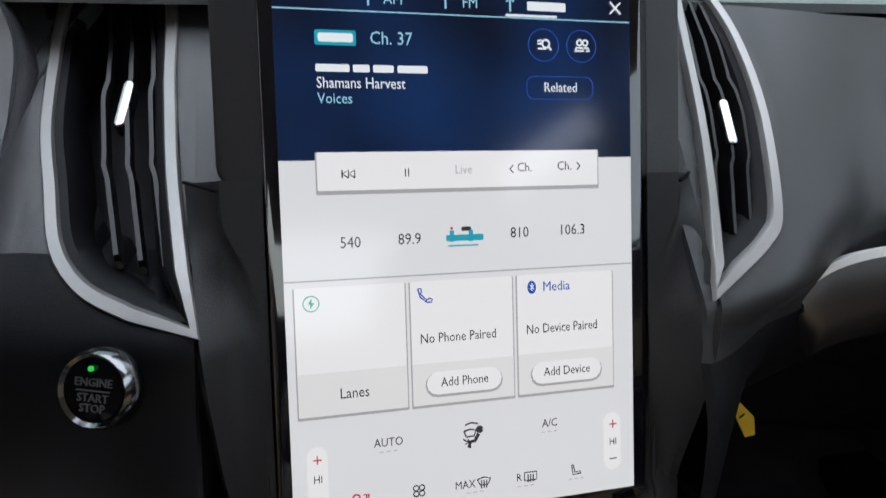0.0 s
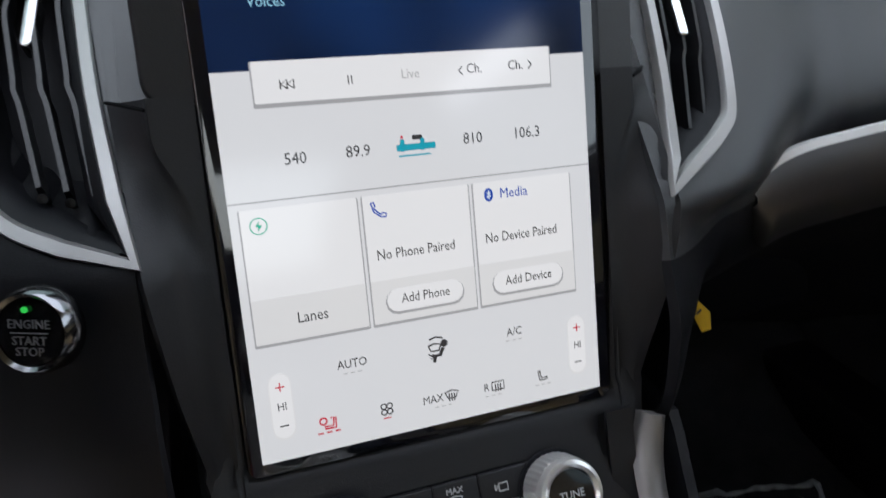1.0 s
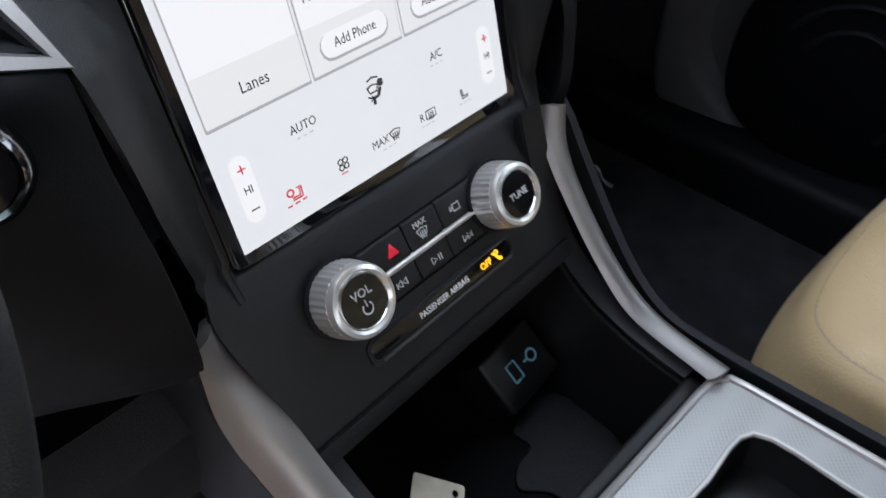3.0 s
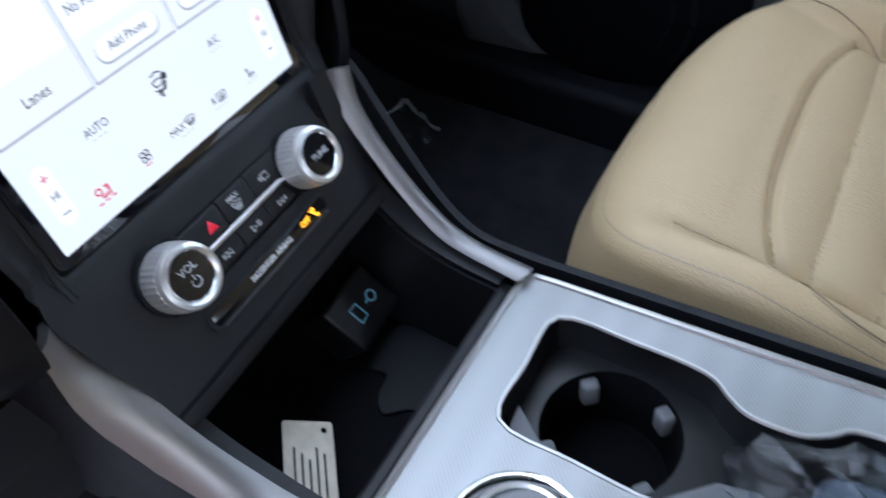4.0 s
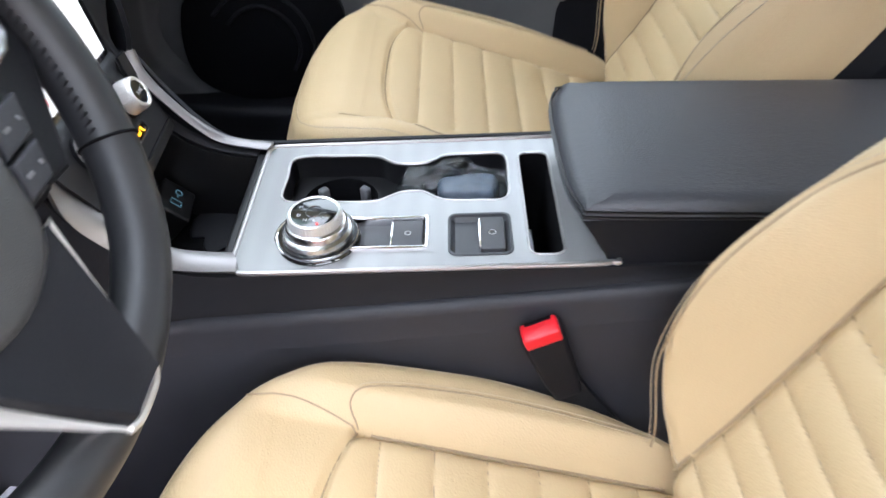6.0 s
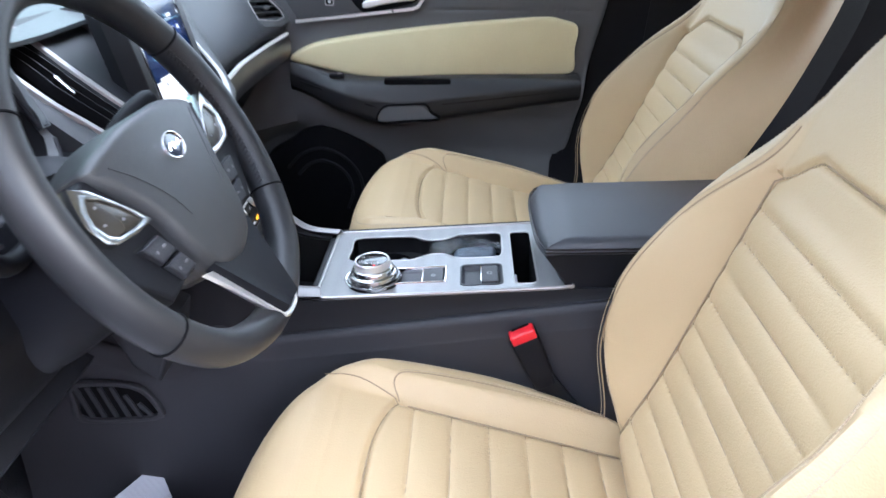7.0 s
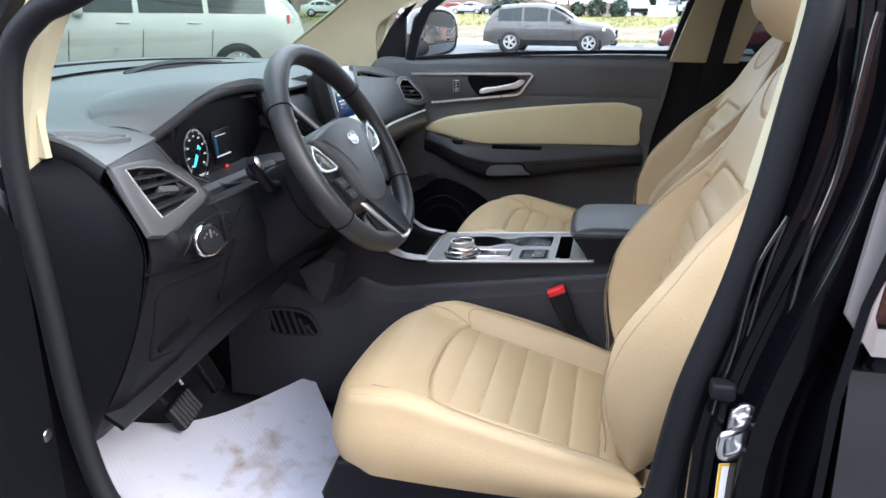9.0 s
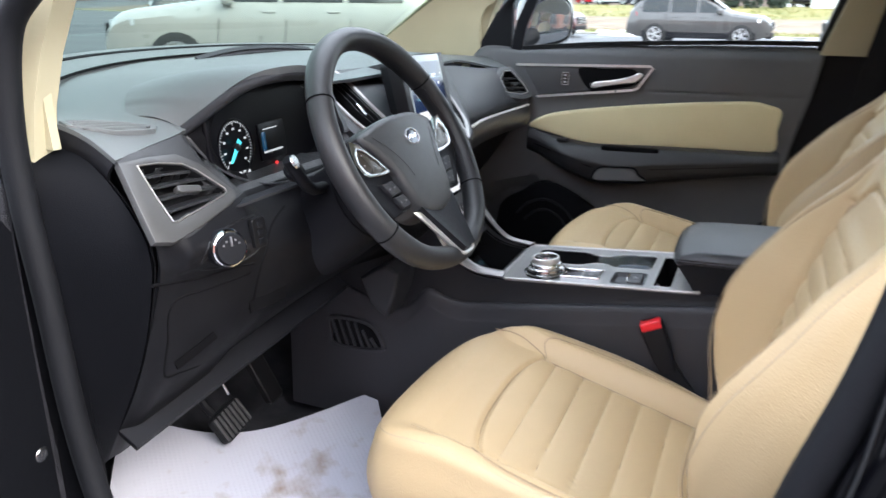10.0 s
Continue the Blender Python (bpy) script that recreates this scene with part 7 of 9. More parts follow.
    bi = [(0.0182 * math.cos(a), 0.0116 * math.sin(a) + 0.012) for a in np.linspace(0, 2 * math.pi, 40, endpoint=False)]
    badge = part("badge", slab(bo, 0.015, 0.0212, 0.0008, W), M["badgeblue"], hub, "oval blue badge with chrome ring")
    part("badge_ring", ring_slab(bo, bi, 0.016, 0.023, 0.001, W), M["chrome"], hub)
    part("badge_stroke", tube([W @ Vector((x, y, 0.0215)) for x, y in [(p.x, p.y) for p in spline([(-0.012, 0.009, 0), (-0.006, 0.015, 0), (-0.003, 0.009, 0), (0.002, 0.014, 0), (0.006, 0.01, 0), (0.012, 0.015, 0)], 5)]], 0.0012, 6, False, W.col[2].to_3d()), M["chrome"], hub)
    for side in (-1, 1):
        f = lambda pts: [(side * x, y) for x, y in pts]  # noqa: E731
        arm = f([(0.07, 0.036), (0.12, 0.034), (0.178, 0.026), (0.182, -0.02), (0.155, -0.05), (0.12, -0.09), (0.066, -0.085)])
        sp = part("spoke", pillow(arm, lambda x, y: -0.001, 0.02, 0.006, 5, W), M["soft"], s)
        pad_o = f([(0.15, 0.036), (0.13, 0.0265), (0.108, 0.005), (0.08, -0.0255), (0.112, -0.0255), (0.143, -0.021), (0.154, -0.014), (0.161, 0.003), (0.157, 0.02)])
        pad_i = f([(0.139, 0.022), (0.123, 0.0135), (0.106, -0.001), (0.091, -0.0195), (0.112, -0.0195), (0.136, -0.0165), (0.145, -0.01), (0.151, 0.003), (0.147, 0.013)])
        part("key_frame", ring_slab(pad_o, pad_i, -0.006, 0.007, 0.0015, W), M["steel"], sp, "bright silver key surround")
        part("key_pad", slab(pad_i, -0.006, 0.0045, 0.0015, W), M["keybrown"], sp)
        for k, (x, y) in enumerate(((0.134, 0.012), (0.138, -0.003), (0.113, -0.009))):
            part("key_mark", slab(rrect(0.0035, 0.0022, 0.0006, 2, side * x, y), 0.0045, 0.0051, 0.0001, W), M["dimprint"], sp)
        bed = f([(0.127, -0.034), (0.086, -0.034), (0.064, -0.086), (0.094, -0.086)])
        part("key_bed", pillow(bed, lambda x, y: -0.001, 0.006, 0.003, 4, W), M["slat"], sp)
        for o in (((0.122, -0.037), (0.09, -0.037), (0.079, -0.059), (0.109, -0.059)), ((0.107, -0.0615), (0.078, -0.0615), (0.069, -0.082), (0.096, -0.082))):
            part("key", pillow(f(o), lambda x, y: 0.006, 0.0, 0.003, 4, W), M["hard"], sp)
            cx, cy = sum(p[0] for p in o) / 4, sum(p[1] for p in o) / 4
            part("key_mark", slab(rrect(0.006, 0.0025, 0.0006, 2, side * (cx - 0.006), cy), 0.006, 0.0066, 0.0001, W), M["dimprint"], sp)
            part("key_mark", slab(rrect(0.003, 0.003, 0.0006, 2, side * (cx + 0.008), cy), 0.006, 0.0066, 0.0001, W), M["dimprint"], sp)
        # silver edge of the lower spoke, broad at the hub and thin at the rim
        rows = []
        for k in range(13):
            t = k / 12
            x, y, z = 0.061 - 0.039 * t, -0.097 - 0.087 * t, 0.004 + 0.016 * t
            w = 0.0085 * (1 - t) ** 1.5 + 0.0022
            rows.append([(side * (x + w), y + 0.3 * w, z - 0.002), (side * (x + 0.6 * w), y + 0.2 * w, z + 0.001), (side * (x - 0.6 * w), y - 0.2 * w, z + 0.001), (side * (x - w), y - 0.3 * w, z - 0.003), (side * x, y, z - 0.008)])
        part("lower_leg", moved(strips(rows), W), M["knob"], s, "satin silver lower spoke edge")
    part("leg_bridge", tube([W @ Vector(p) for p in spline([(-0.022, -0.183, 0.019), (-0.012, -0.187, 0.0195), (0.012, -0.187, 0.0195), (0.022, -0.183, 0.019)], 5)], 0.0028, 8, False, W.col[2].to_3d()), M["knob"], s)
    part("lower_spoke", sheet(lambda u, v: W @ Vector(((2 * u - 1) * (0.058 - 0.037 * v), -0.095 - 0.088 * v, 0.0 + 0.017 * v - 0.004 * (1 - (2 * u - 1) ** 2))), 8, 10, 0.012), M["soft"], s)
    # column shroud and stalk
    col = thing("steering_column", (-0.37, 0.18, 1.0), "black plastic steering column shroud with an indicator stalk", "steering column")
    rows = []
    for d, r, h, dz in ((-0.03, 0.062, 0.055, -0.005), (-0.06, 0.075, 0.066, -0.01), (-0.12, 0.085, 0.075, -0.018), (-0.2, 0.09, 0.08, -0.025), (-0.3, 0.09, 0.08, -0.03)):
        rows.append([(r * math.cos(t), h * math.sin(t) - 0.02 + dz, d) for t in np.linspace(0, 2 * math.pi, 28, endpoint=False)])
    part("shroud", moved(strips(rows), W), M["soft"], col)
    part("shroud_seam", tube([W @ Vector((0.087 * math.cos(t), 0.078 * math.sin(t) - 0.035, -0.1)) for t in np.linspace(math.pi * 0.8, math.pi * 1.9, 14)], 0.0015, 5), M["black"], col)
    base, tip = Vector((-0.45, 0.185, 1.035)), Vector((-0.548, 0.178, 1.098))
    st = part("stalk", tube(spline([base, (-0.5, 0.172, 1.045), (-0.527, 0.172, 1.066), tip], 6), 0.0095, 12), M["soft"], col)
    part("end", lathe([(0.0095, 0), (0.0135, 0.004), (0.0145, 0.018), (0.0125, 0.024), (0, 0.0245)], 18, frame_of((-0.536, 0.182, 1.082), (0, 1, 0.3), (0.6, 0, 0.9))), M["soft"], st)
    part("end_cap", lathe([(0.011, 0.0), (0.01, 0.003), (0, 0.0035)], 16, frame_of((-0.552, 0.165, 1.096), (1, 0.3, 0), (0, 0.5, 0.9))), M["steel"], st, "pale end cap")
    part("lever", sweep(spline([(-0.47, 0.2, 1.05), (-0.53, 0.215, 1.045), (-0.585, 0.24, 1.035), (-0.61, 0.25, 1.03)], 5), [(0.011, 0.002), (0.011, -0.002), (-0.011, -0.002), (-0.011, 0.002)]), M["hard"], st)
    part("stalk_right", tube(spline([(-0.31, 0.19, 1.06), (-0.262, 0.168, 1.098), (-0.222, 0.148, 1.118)], 5), 0.0095, 14, scales=[0.75, 0.8, 0.85, 0.9, 1.0, 1.1, 1.2, 1.25, 1.25, 1.2, 0.9]), M["soft"], col)


M["keybrown"] = material("key_pad", (0.05, 0.043, 0.036), 0.25, metal=0.4, vary=0.1)
M["hubskin"] = material("hub_skin", (0.034, 0.035, 0.038), 0.38, grain=0.25, scale=1100, vary=0.1)
M["badgeblue"] = material("badge_blue", (0.006, 0.012, 0.045), 0.2, coat=0.5)
steering()


# ---- front seats ----
def groove(d, w=0.0035, depth=0.004):
    return -depth * math.exp(-((d / w) ** 2))


RIB_Y = [-0.149 - 0.0515 * k for k in range(6)]
RIB_S = [0.03 + 0.0415 * k for k in range(9)]


FWD = [0.0]


def arch(u):
    return FWD[0] - 0.098 - 0.03 * min(1.2, abs(u) / 0.17) ** 3


def cushion_top(u, y):
    z = 0.7 + 0.27 * (min(y, -0.05) + 0.13) + 0.04 * smooth_step(-0.3, -0.48, y) * 0
    z += 0.008 * smooth_step(-0.06, -0.02, y) - 0.014 * smooth_step(-0.01, 0.06, y)
    z += (0.028 + 0.008 * smooth_step(-0.1, -0.35, y)) * smooth_step(0.165, 0.198, abs(u)) * (1 - 0.9 * smooth_step(-0.1, 0.0, y))
    inner = abs(u) < 0.168
    a = arch(u)
    if inner and y < a:
        k = (RIB_Y[0] + FWD[0] + 0.0515 - y) / 0.0515
        side = smooth_step(0.168, 0.15, abs(u))
        z += 0.0065 * abs(math.sin(math.pi * k)) ** 0.4 * side - 0.004
    if inner:
        z += groove(y - a, 0.004, 0.006)
    if y < a + 0.004:
        z += groove(abs(u) - 0.168, 0.004, 0.008)
    return z


def panel_top(u):
    return 0.442 - 0.04 * smooth_step(0.095, 0.16, abs(u))


def panel_edge(s):
    return 0.16 + 0.008 * smooth_step(0.4, 0.1, s)


def seam_u(s):
    return 0.208 - 0.042 * smooth_step(0.28, 0.44, s) - 0.02 * smooth_step(0.1, 0.0, s)


def back_top(u, s):
    def bol(x):
        pts = ((-0.1, 0.0), (0.0, 0.022), (0.1, 0.08), (0.2, 0.092), (0.32, 0.055), (0.44, 0.012), (0.52, 0.0), (0.9, 0.0))
        for k in range(len(pts) - 1):
            (a, pa), (b, pb) = pts[k], pts[k + 1]
            if x <= b:
                h, t = b - a, (x - a) / (b - a)
                ma = (pb - pts[k - 1][1]) / (b - pts[k - 1][0]) if k else 0
                mb = (pts[k + 2][1] - pa) / (pts[k + 2][0] - a) if k + 2 < len(pts) else 0
                return pa * (2 * t**3 - 3 * t * t + 1) + h * ma * (t**3 - 2 * t * t + t) + pb * (3 * t * t - 2 * t**3) + h * mb * (t**3 - t * t)
        return 0

    edge, top = panel_edge(s), panel_top(u)
    o = 0.052 - 0.034 * smooth_step(0.42, 0.06, s) + 0.012 * smooth_step(0.4, 0.6, s)
    o += bol(s) * smooth_step(edge - 0.008, seam_u(s) + 0.006, abs(u)) - 0.02 * smooth_step(0.205, 0.245, abs(u)) * smooth_step(0.5, 0.3, s)
    if abs(u) < edge and s < top:
        k = (s - RIB_S[0]) / 0.0415
        side = smooth_step(edge, edge - 0.018, abs(u)) * smooth_step(RIB_S[-1] + 0.0415, RIB_S[-1] + 0.008, s)
        o += 0.0065 * abs(math.sin(math.pi * k)) ** 0.4 * side - 0.003
    if abs(u) < edge + 0.004:
        o += groove(s - top, 0.004, 0.007)
    if s < top + 0.004:
        o += groove(abs(u) - edge, 0.004, 0.008)
    if s < 0.5:
        o += groove(abs(u) - seam_u(s), 0.003, 0.003)
    if s > 0.47:
        r = math.hypot(u, (s - 0.60) * 1.3)
        o += groove(r - 0.075, 0.003, 0.005) if s < 0.61 else 0
    return o


def on_path(points, count):
    """Evenly spaced points with directions along a line."""
    seg = [0.0]
    for a, b in zip(points, points[1:]):
        seg.append(seg[-1] + (b - a).length)
    out = []
    for k in range(count):
        d = seg[-1] * (k + 0.5) / count
        i = max(j for j in range(len(seg) - 1) if seg[j] <= d)
        t = (d - seg[i]) / max(seg[i + 1] - seg[i], 1e-9)
        out.append((points[i].lerp(points[i + 1], t), (points[i + 1] - points[i]).normalized()))
    return out


def stitches(line, count, size=0.0026, r=0.0006):
    return join(*[tube([p - d * size / 2, p + d * size / 2], r, 4) for p, d in on_path(line, count)])


def seat(xc, ahead, rise, recline, back_y, back_z, lean, label):
    """A front seat; ahead and rise shift the cushion, back_y and back_z the hinge of the back."""
    s = thing("front_seat", (xc, -0.2, 0.45), label, "car seat", "front seats")
    out = smooth_outline([(-0.19, -0.47), (-0.1, -0.485), (0.1, -0.485), (0.19, -0.47), (0.226, -0.39), (0.245, -0.28), (0.246, -0.2), (0.238, -0.12), (0.218, -0.06), (0.182, -0.012), (0.125, 0.024), (0.05, 0.043), (-0.05, 0.05), (-0.14, 0.047), (-0.195, 0.028), (-0.22, -0.02), (-0.226, -0.13), (-0.224, -0.28), (-0.212, -0.4)], 18)
    m = pose(xc, ahead, rise)
    cu = part("cushion", pillow(out, cushion_top, -0.585, 0.026, 110, m, 0.012, (0, -0.21)), M["leather"], s)
    nn = normals2(out)
    edge = [m @ Vector((x - 0.010 * u, y - 0.010 * v, cushion_top(x - 0.010 * u, y - 0.010 * v) - 0.0065)) for (x, y), (u, v) in zip(out, nn)]
    part("welt", tube(edge, 0.0009, 5, True), M["stitch"], cu, "stitched edge seam")
    low = [m @ Vector((x + 0.001 * u, y + 0.001 * v, cushion_top(x - 0.01 * u, y - 0.01 * v) - 0.034)) for (x, y), (u, v) in zip(out, nn)]
    part("side_seam", tube(low, 0.0007, 5, True), M["groove"], cu)
    part("stitching", stitches([p + Vector((0, 0, 0.0012)) for p in edge + edge[:1]], 330), M["stitch"], cu)
    for y in [r + FWD[0] for r in RIB_Y]:
        xs = [x for x in np.linspace(-0.16, 0.16, 41) if arch(x) > y + 0.004]
        part("rib_seam", tube([m @ Vector((x, y, cushion_top(x, y) + 0.0011)) for x in xs], 0.0009, 5), M["groove"], cu)
    part("front_seam", tube([m @ Vector((x, arch(x), cushion_top(x, arch(x)) + 0.0004)) for x in np.linspace(-0.168, 0.168, 61)], 0.0013, 5), M["groove"], cu)
    for side in (-1, 1):
        ln = [m @ Vector((side * 0.168, y, cushion_top(side * 0.168, y) + 0.0006)) for y in np.linspace(-0.14, -0.44, 50)]
        part("panel_seam", tube(ln, 0.0013, 5), M["groove"], cu)
        # seam along the top of the bolster, and the short one from the panel's corner over the front edge
        ln = [m @ Vector((side * p.x, p.y, cushion_top(side * p.x, p.y) + 0.0006)) for p in spline([(0.17, -0.128, 0), (0.184, -0.12, 0), (0.197, -0.135, 0), (0.206, -0.18, 0), (0.209, -0.25, 0), (0.205, -0.33, 0), (0.197, -0.42, 0)], 10)]
        part("bolster_seam", tube(ln, 0.0009, 5), M["groove"], cu)
        part("stitching", stitches([p + Vector((side * 0.004, 0, 0.0006)) for p in ln], 110), M["stitch"], cu)
        ln = [m @ Vector((side * p.x, p.y, cushion_top(side * p.x, p.y) + 0.0004)) for p in spline([(0.168, -0.127, 0), (0.176, -0.1, 0), (0.183, -0.06, 0), (0.18, -0.025, 0)], 8)]
        part("corner_seam", tube(ln, 0.0009, 5), M["groove"], cu)
    # back
    ang = radians(recline)
    B = frame_of((xc - 0.012, back_y, back_z), (-1, 0, 0), (0, -math.sin(ang), math.cos(ang)))
    bo = smooth_outline([(-0.15, -0.02), (0.0, -0.03), (0.15, -0.02), (0.197, 0.03), (0.222, 0.1), (0.234, 0.18), (0.236, 0.27), (0.224, 0.37), (0.198, 0.46), (0.155, 0.56), (0.11, 0.625), (0.06, 0.652), (0.0, 0.658), (-0.06, 0.652), (-0.11, 0.625), (-0.155, 0.56), (-0.198, 0.46), (-0.224, 0.37), (-0.236, 0.27), (-0.234, 0.18), (-0.222, 0.1), (-0.197, 0.03)], 14)
    bk = part("backrest", pillow(bo, back_top, 0.03, 0.03, 110, B, 0.012, (0, 0.28)), M["leather"], s)
    nn = normals2(bo)
    edge = [B @ Vector((x - 0.012 * u, y - 0.012 * v, back_top(x - 0.012 * u, y - 0.012 * v) - 0.006)) for (x, y), (u, v) in zip(bo, nn)]
    part("welt", tube(edge, 0.0007, 5, True), M["stitch"], bk, "stitched edge seam")
    part("stitching", stitches([p + B.col[2].to_3d() * 0.001 for p in edge + edge[:1]], 360), M["stitch"], bk)
    for t in RIB_S:
        e = panel_edge(t) - 0.006
        part("rib_seam", tube([B @ Vector((x, t, back_top(x, t) + 0.0012)) for x in np.linspace(-e, e, 41)], 0.0011, 5, False, B.col[2].to_3d()), M["groove"], bk)
    part("panel_seam", tube([B @ Vector((x, panel_top(x), back_top(x, panel_top(x)) + 0.0004)) for x in np.linspace(-0.16, 0.16, 61)], 0.0013, 5, False, B.col[2].to_3d()), M["groove"], bk)
    for side in (-1, 1):
        ln = [B @ Vector((side * panel_edge(t), t, back_top(side * panel_edge(t), t) + 0.0005)) for t in np.linspace(0.0, 0.402, 60)]
        part("panel_seam", tube(ln, 0.0013, 5), M["groove"], bk)
        ln = [B @ Vector((side * seam_u(t), t, back_top(side * seam_u(t), t) + 0.0006)) for t in np.linspace(0.0, 0.46, 60)]
        part("bolster_seam", tube(ln, 0.0011, 5), M["groove"], bk)
        part("stitching", stitches([B @ Vector((side * (seam_u(t) + 0.004), t, back_top(side * (seam_u(t) + 0.004), t) + 0.0005)) for t in np.linspace(0.0, 0.46, 60)], 130), M["stitch"], bk)
    back_shell = [(x * 0.9, y * 0.975) for x, y in bo]
    part("back_shell", pillow(back_shell, lambda x, y: -0.028, 0.085, 0.008, 6, B, 0.0, (0, 0.28)), M["soft"], s, "black backrest shell")
    # headrest
    H = B @ pose(0, 0.775 - 0.25 * lean, 0.035 + 0.85 * lean, -8)
    ho = smooth_outline([(-0.105, -0.085), (0.0, -0.092), (0.105, -0.085), (0.135, -0.03), (0.135, 0.04), (0.11, 0.085), (0.0, 0.1), (-0.11, 0.085), (-0.135, 0.04), (-0.135, -0.03)], 8)
    hr = part("headrest", pillow(ho, lambda x, y: 0.055 - 0.9 * x * x - 1.2 * y * y, 0.05, 0.035, 20, H, 0.008), M["leather"], s)
    ln = [H @ Vector((x * 0.8, y * 0.8, 0.0555 - 0.9 * (0.8 * x) ** 2 - 1.2 * (0.8 * y) ** 2)) for x, y in ho]
    part("seam", tube(ln, 0.0009, 5, True), M["groove"], hr)
    for side in (-1, 1):
        part("post", tube([B @ Vector((side * 0.06, 0.61, 0.035)), B @ Vector((side * 0.06, 0.74, 0.045 + 0.5 * lean))], 0.006, 10), M["chrome"], s, "chrome headrest post")
        part("collar", slab(rrect(0.038, 0.026, 0.008, 4), -0.004, 0.009, 0.003, frame_of(B @ Vector((side * 0.06, 0.644, 0.035)), (1, 0, 0), B.col[2].to_3d())), M["soft"], s)
    # plastic base and rails
    for side in (-1, 1):
        x0, x1 = (xc - 0.222, xc - 0.185) if side < 0 else (xc + 0.185, xc + 0.2)
        prof = [(0.035, 0.47), (0.06, 0.53), (0.03, 0.6), (-0.1, 0.605), (-0.3, 0.585), (-0.44, 0.60), (-0.52, 0.62), (-0.53, 0.5), (-0.4, 0.45), (-0.1, 0.45)]
        part("side_shield", pillow(prof, lambda a, b: x1 - x0, 0.0, 0.008, 6, frame_of((x0 if side > 0 else x1, 0, 0), (0, 1, 0), (0, 0, 1)) @ Matrix.Diagonal((1, 1, side, 1))), M["soft"], s, "black plastic side shield")
    part("rail", box(xc - 0.19, xc - 0.15, -0.5, 0.05, 0.445, 0.5, 0.006), M["steel"], s)
    part("rail", box(xc + 0.15, xc + 0.19, -0.5, 0.05, 0.445, 0.5, 0.006), M["steel"], s)
    part("pan", box(xc - 0.18, xc + 0.18, -0.45, 0.02, 0.5, 0.59 + rise, 0.01), M["black"], s)
    return s


seat(-0.39, 0.0, 0.0, 24, -0.445, 0.66, 0.085, "cream leather driver's seat with ribbed panels and stitched seams")
FWD[0] = 0.022
seat(0.385, -0.042, 0.056, 30.5, -0.50, 0.705, 0.0, "cream leather passenger seat with ribbed panels and stitched seams")


# ---- passenger's door ----
def passenger_door():
    D = frame_of((0.745, 0.25, 0.0), (0.08, -1, 0), (0, 0, 1))
    d = thing("passenger_door", (0.8, -0.1, 0.5), "closed black passenger door with cream insert and silver handle trim", "car door")

    def belly(x, y):
        """Relief of the main panel: roll at the top, hollow at the insert, swelling below."""
        o = 0.012 * math.exp(-(((y - 1.12) / 0.08) ** 2)) - 0.02 * smooth_step(1.17, 1.22, y)
        o += 0.028 * math.exp(-(((y - 0.87) / 0.05) ** 2)) * smooth_step(-0.05, 0.15, x)
        o -= 0.02 * smooth_step(0.8, 0.7, y)
        o -= 0.004 * math.exp(-(((y - 1.077) / 0.003) ** 2)) * smooth_step(0.36, 0.4, x)
        hollow = math.hypot((x - 0.06) / 0.2, (y - 0.64) / 0.16)
        o -= 0.045 * smooth_step(1.0, 0.8, hollow)
        return o

    out = smooth_outline([(-0.15, 1.16), (0.03, 1.182), (0.2, 1.195), (0.39, 1.203), (0.6, 1.209), (0.795, 1.21), (0.812, 1.2), (0.80, 1.12), (0.79, 1.06), (0.762, 0.925), (0.74, 0.775), (0.725, 0.62), (0.7, 0.5), (0.5, 0.46), (0.2, 0.46), (-0.15, 0.48), (-0.17, 0.8)], 8)
    part("panel", pillow(out, belly, 0.05, 0.012, 90, D, 0.0, (0.32, 0.88)), M["doorskin"], d)
    part("window_seal", sweep([D @ Vector((x, z, 0.0 - 0.012)) for x, z in ((-0.12, 1.172), (0.03, 1.188), (0.2, 1.202), (0.39, 1.21), (0.6, 1.216), (0.8, 1.218))], [(0.008, 0.006), (0.008, -0.006), (-0.008, -0.006), (-0.008, 0.006)], (0, 0, 1)), M["rubber"], d)
    ins = smooth_outline([(0.036, 0.962), (0.074, 0.992), (0.139, 1.01), (0.26, 1.028), (0.379, 1.042), (0.52, 1.055), (0.645, 1.063), (0.69, 1.056), (0.726, 1.041), (0.722, 0.99), (0.713, 0.927), (0.56, 0.925), (0.402, 0.922), (0.273, 0.914), (0.179, 0.926), (0.1, 0.944)], 4)
    part("insert", pillow(ins, lambda x, y: 0.02 + 0.006 * math.sin((y - 0.92) / 0.14 * 3.1), 0.0, 0.008, 16, D), M["insert"], d, "cream padded leather insert")
    INS = ((0.03, 0.958), (0.166, 0.924), (0.239, 0.918), (0.4, 0.923), (0.735, 0.927))
    LEDGE = ((0.03, 0.938), (0.149, 0.902), (0.239, 0.881), (0.312, 0.878), (0.385, 0.886), (0.735, 0.918))
    FOOT = ((0.03, 0.906), (0.145, 0.855), (0.25, 0.813), (0.392, 0.831), (0.735, 0.881))

    def arm_fn(u, v):
        r = 0.034 + 0.7 * u
        k = 0.35 + 0.65 * smooth_step(0.0, 0.2, u)
        zi, zl, zf = (sum(line_of(t, r + d) for d in (-0.03, 0, 0.03)) / 3 for t in (INS, LEDGE, FOOT))
        sec = spline([(0, 0.016, zi), (0, 0.05 * k, zi - 0.004), (0, 0.07 * k, zl), (0, 0.072 * k, zl - 0.3 * (zl - zf)), (0, 0.058 * k, zf), (0, 0.0, zf - 0.012)], 6)
        p = sec[round(v * 30)]
        return D @ Vector((r, p.z, p.y))

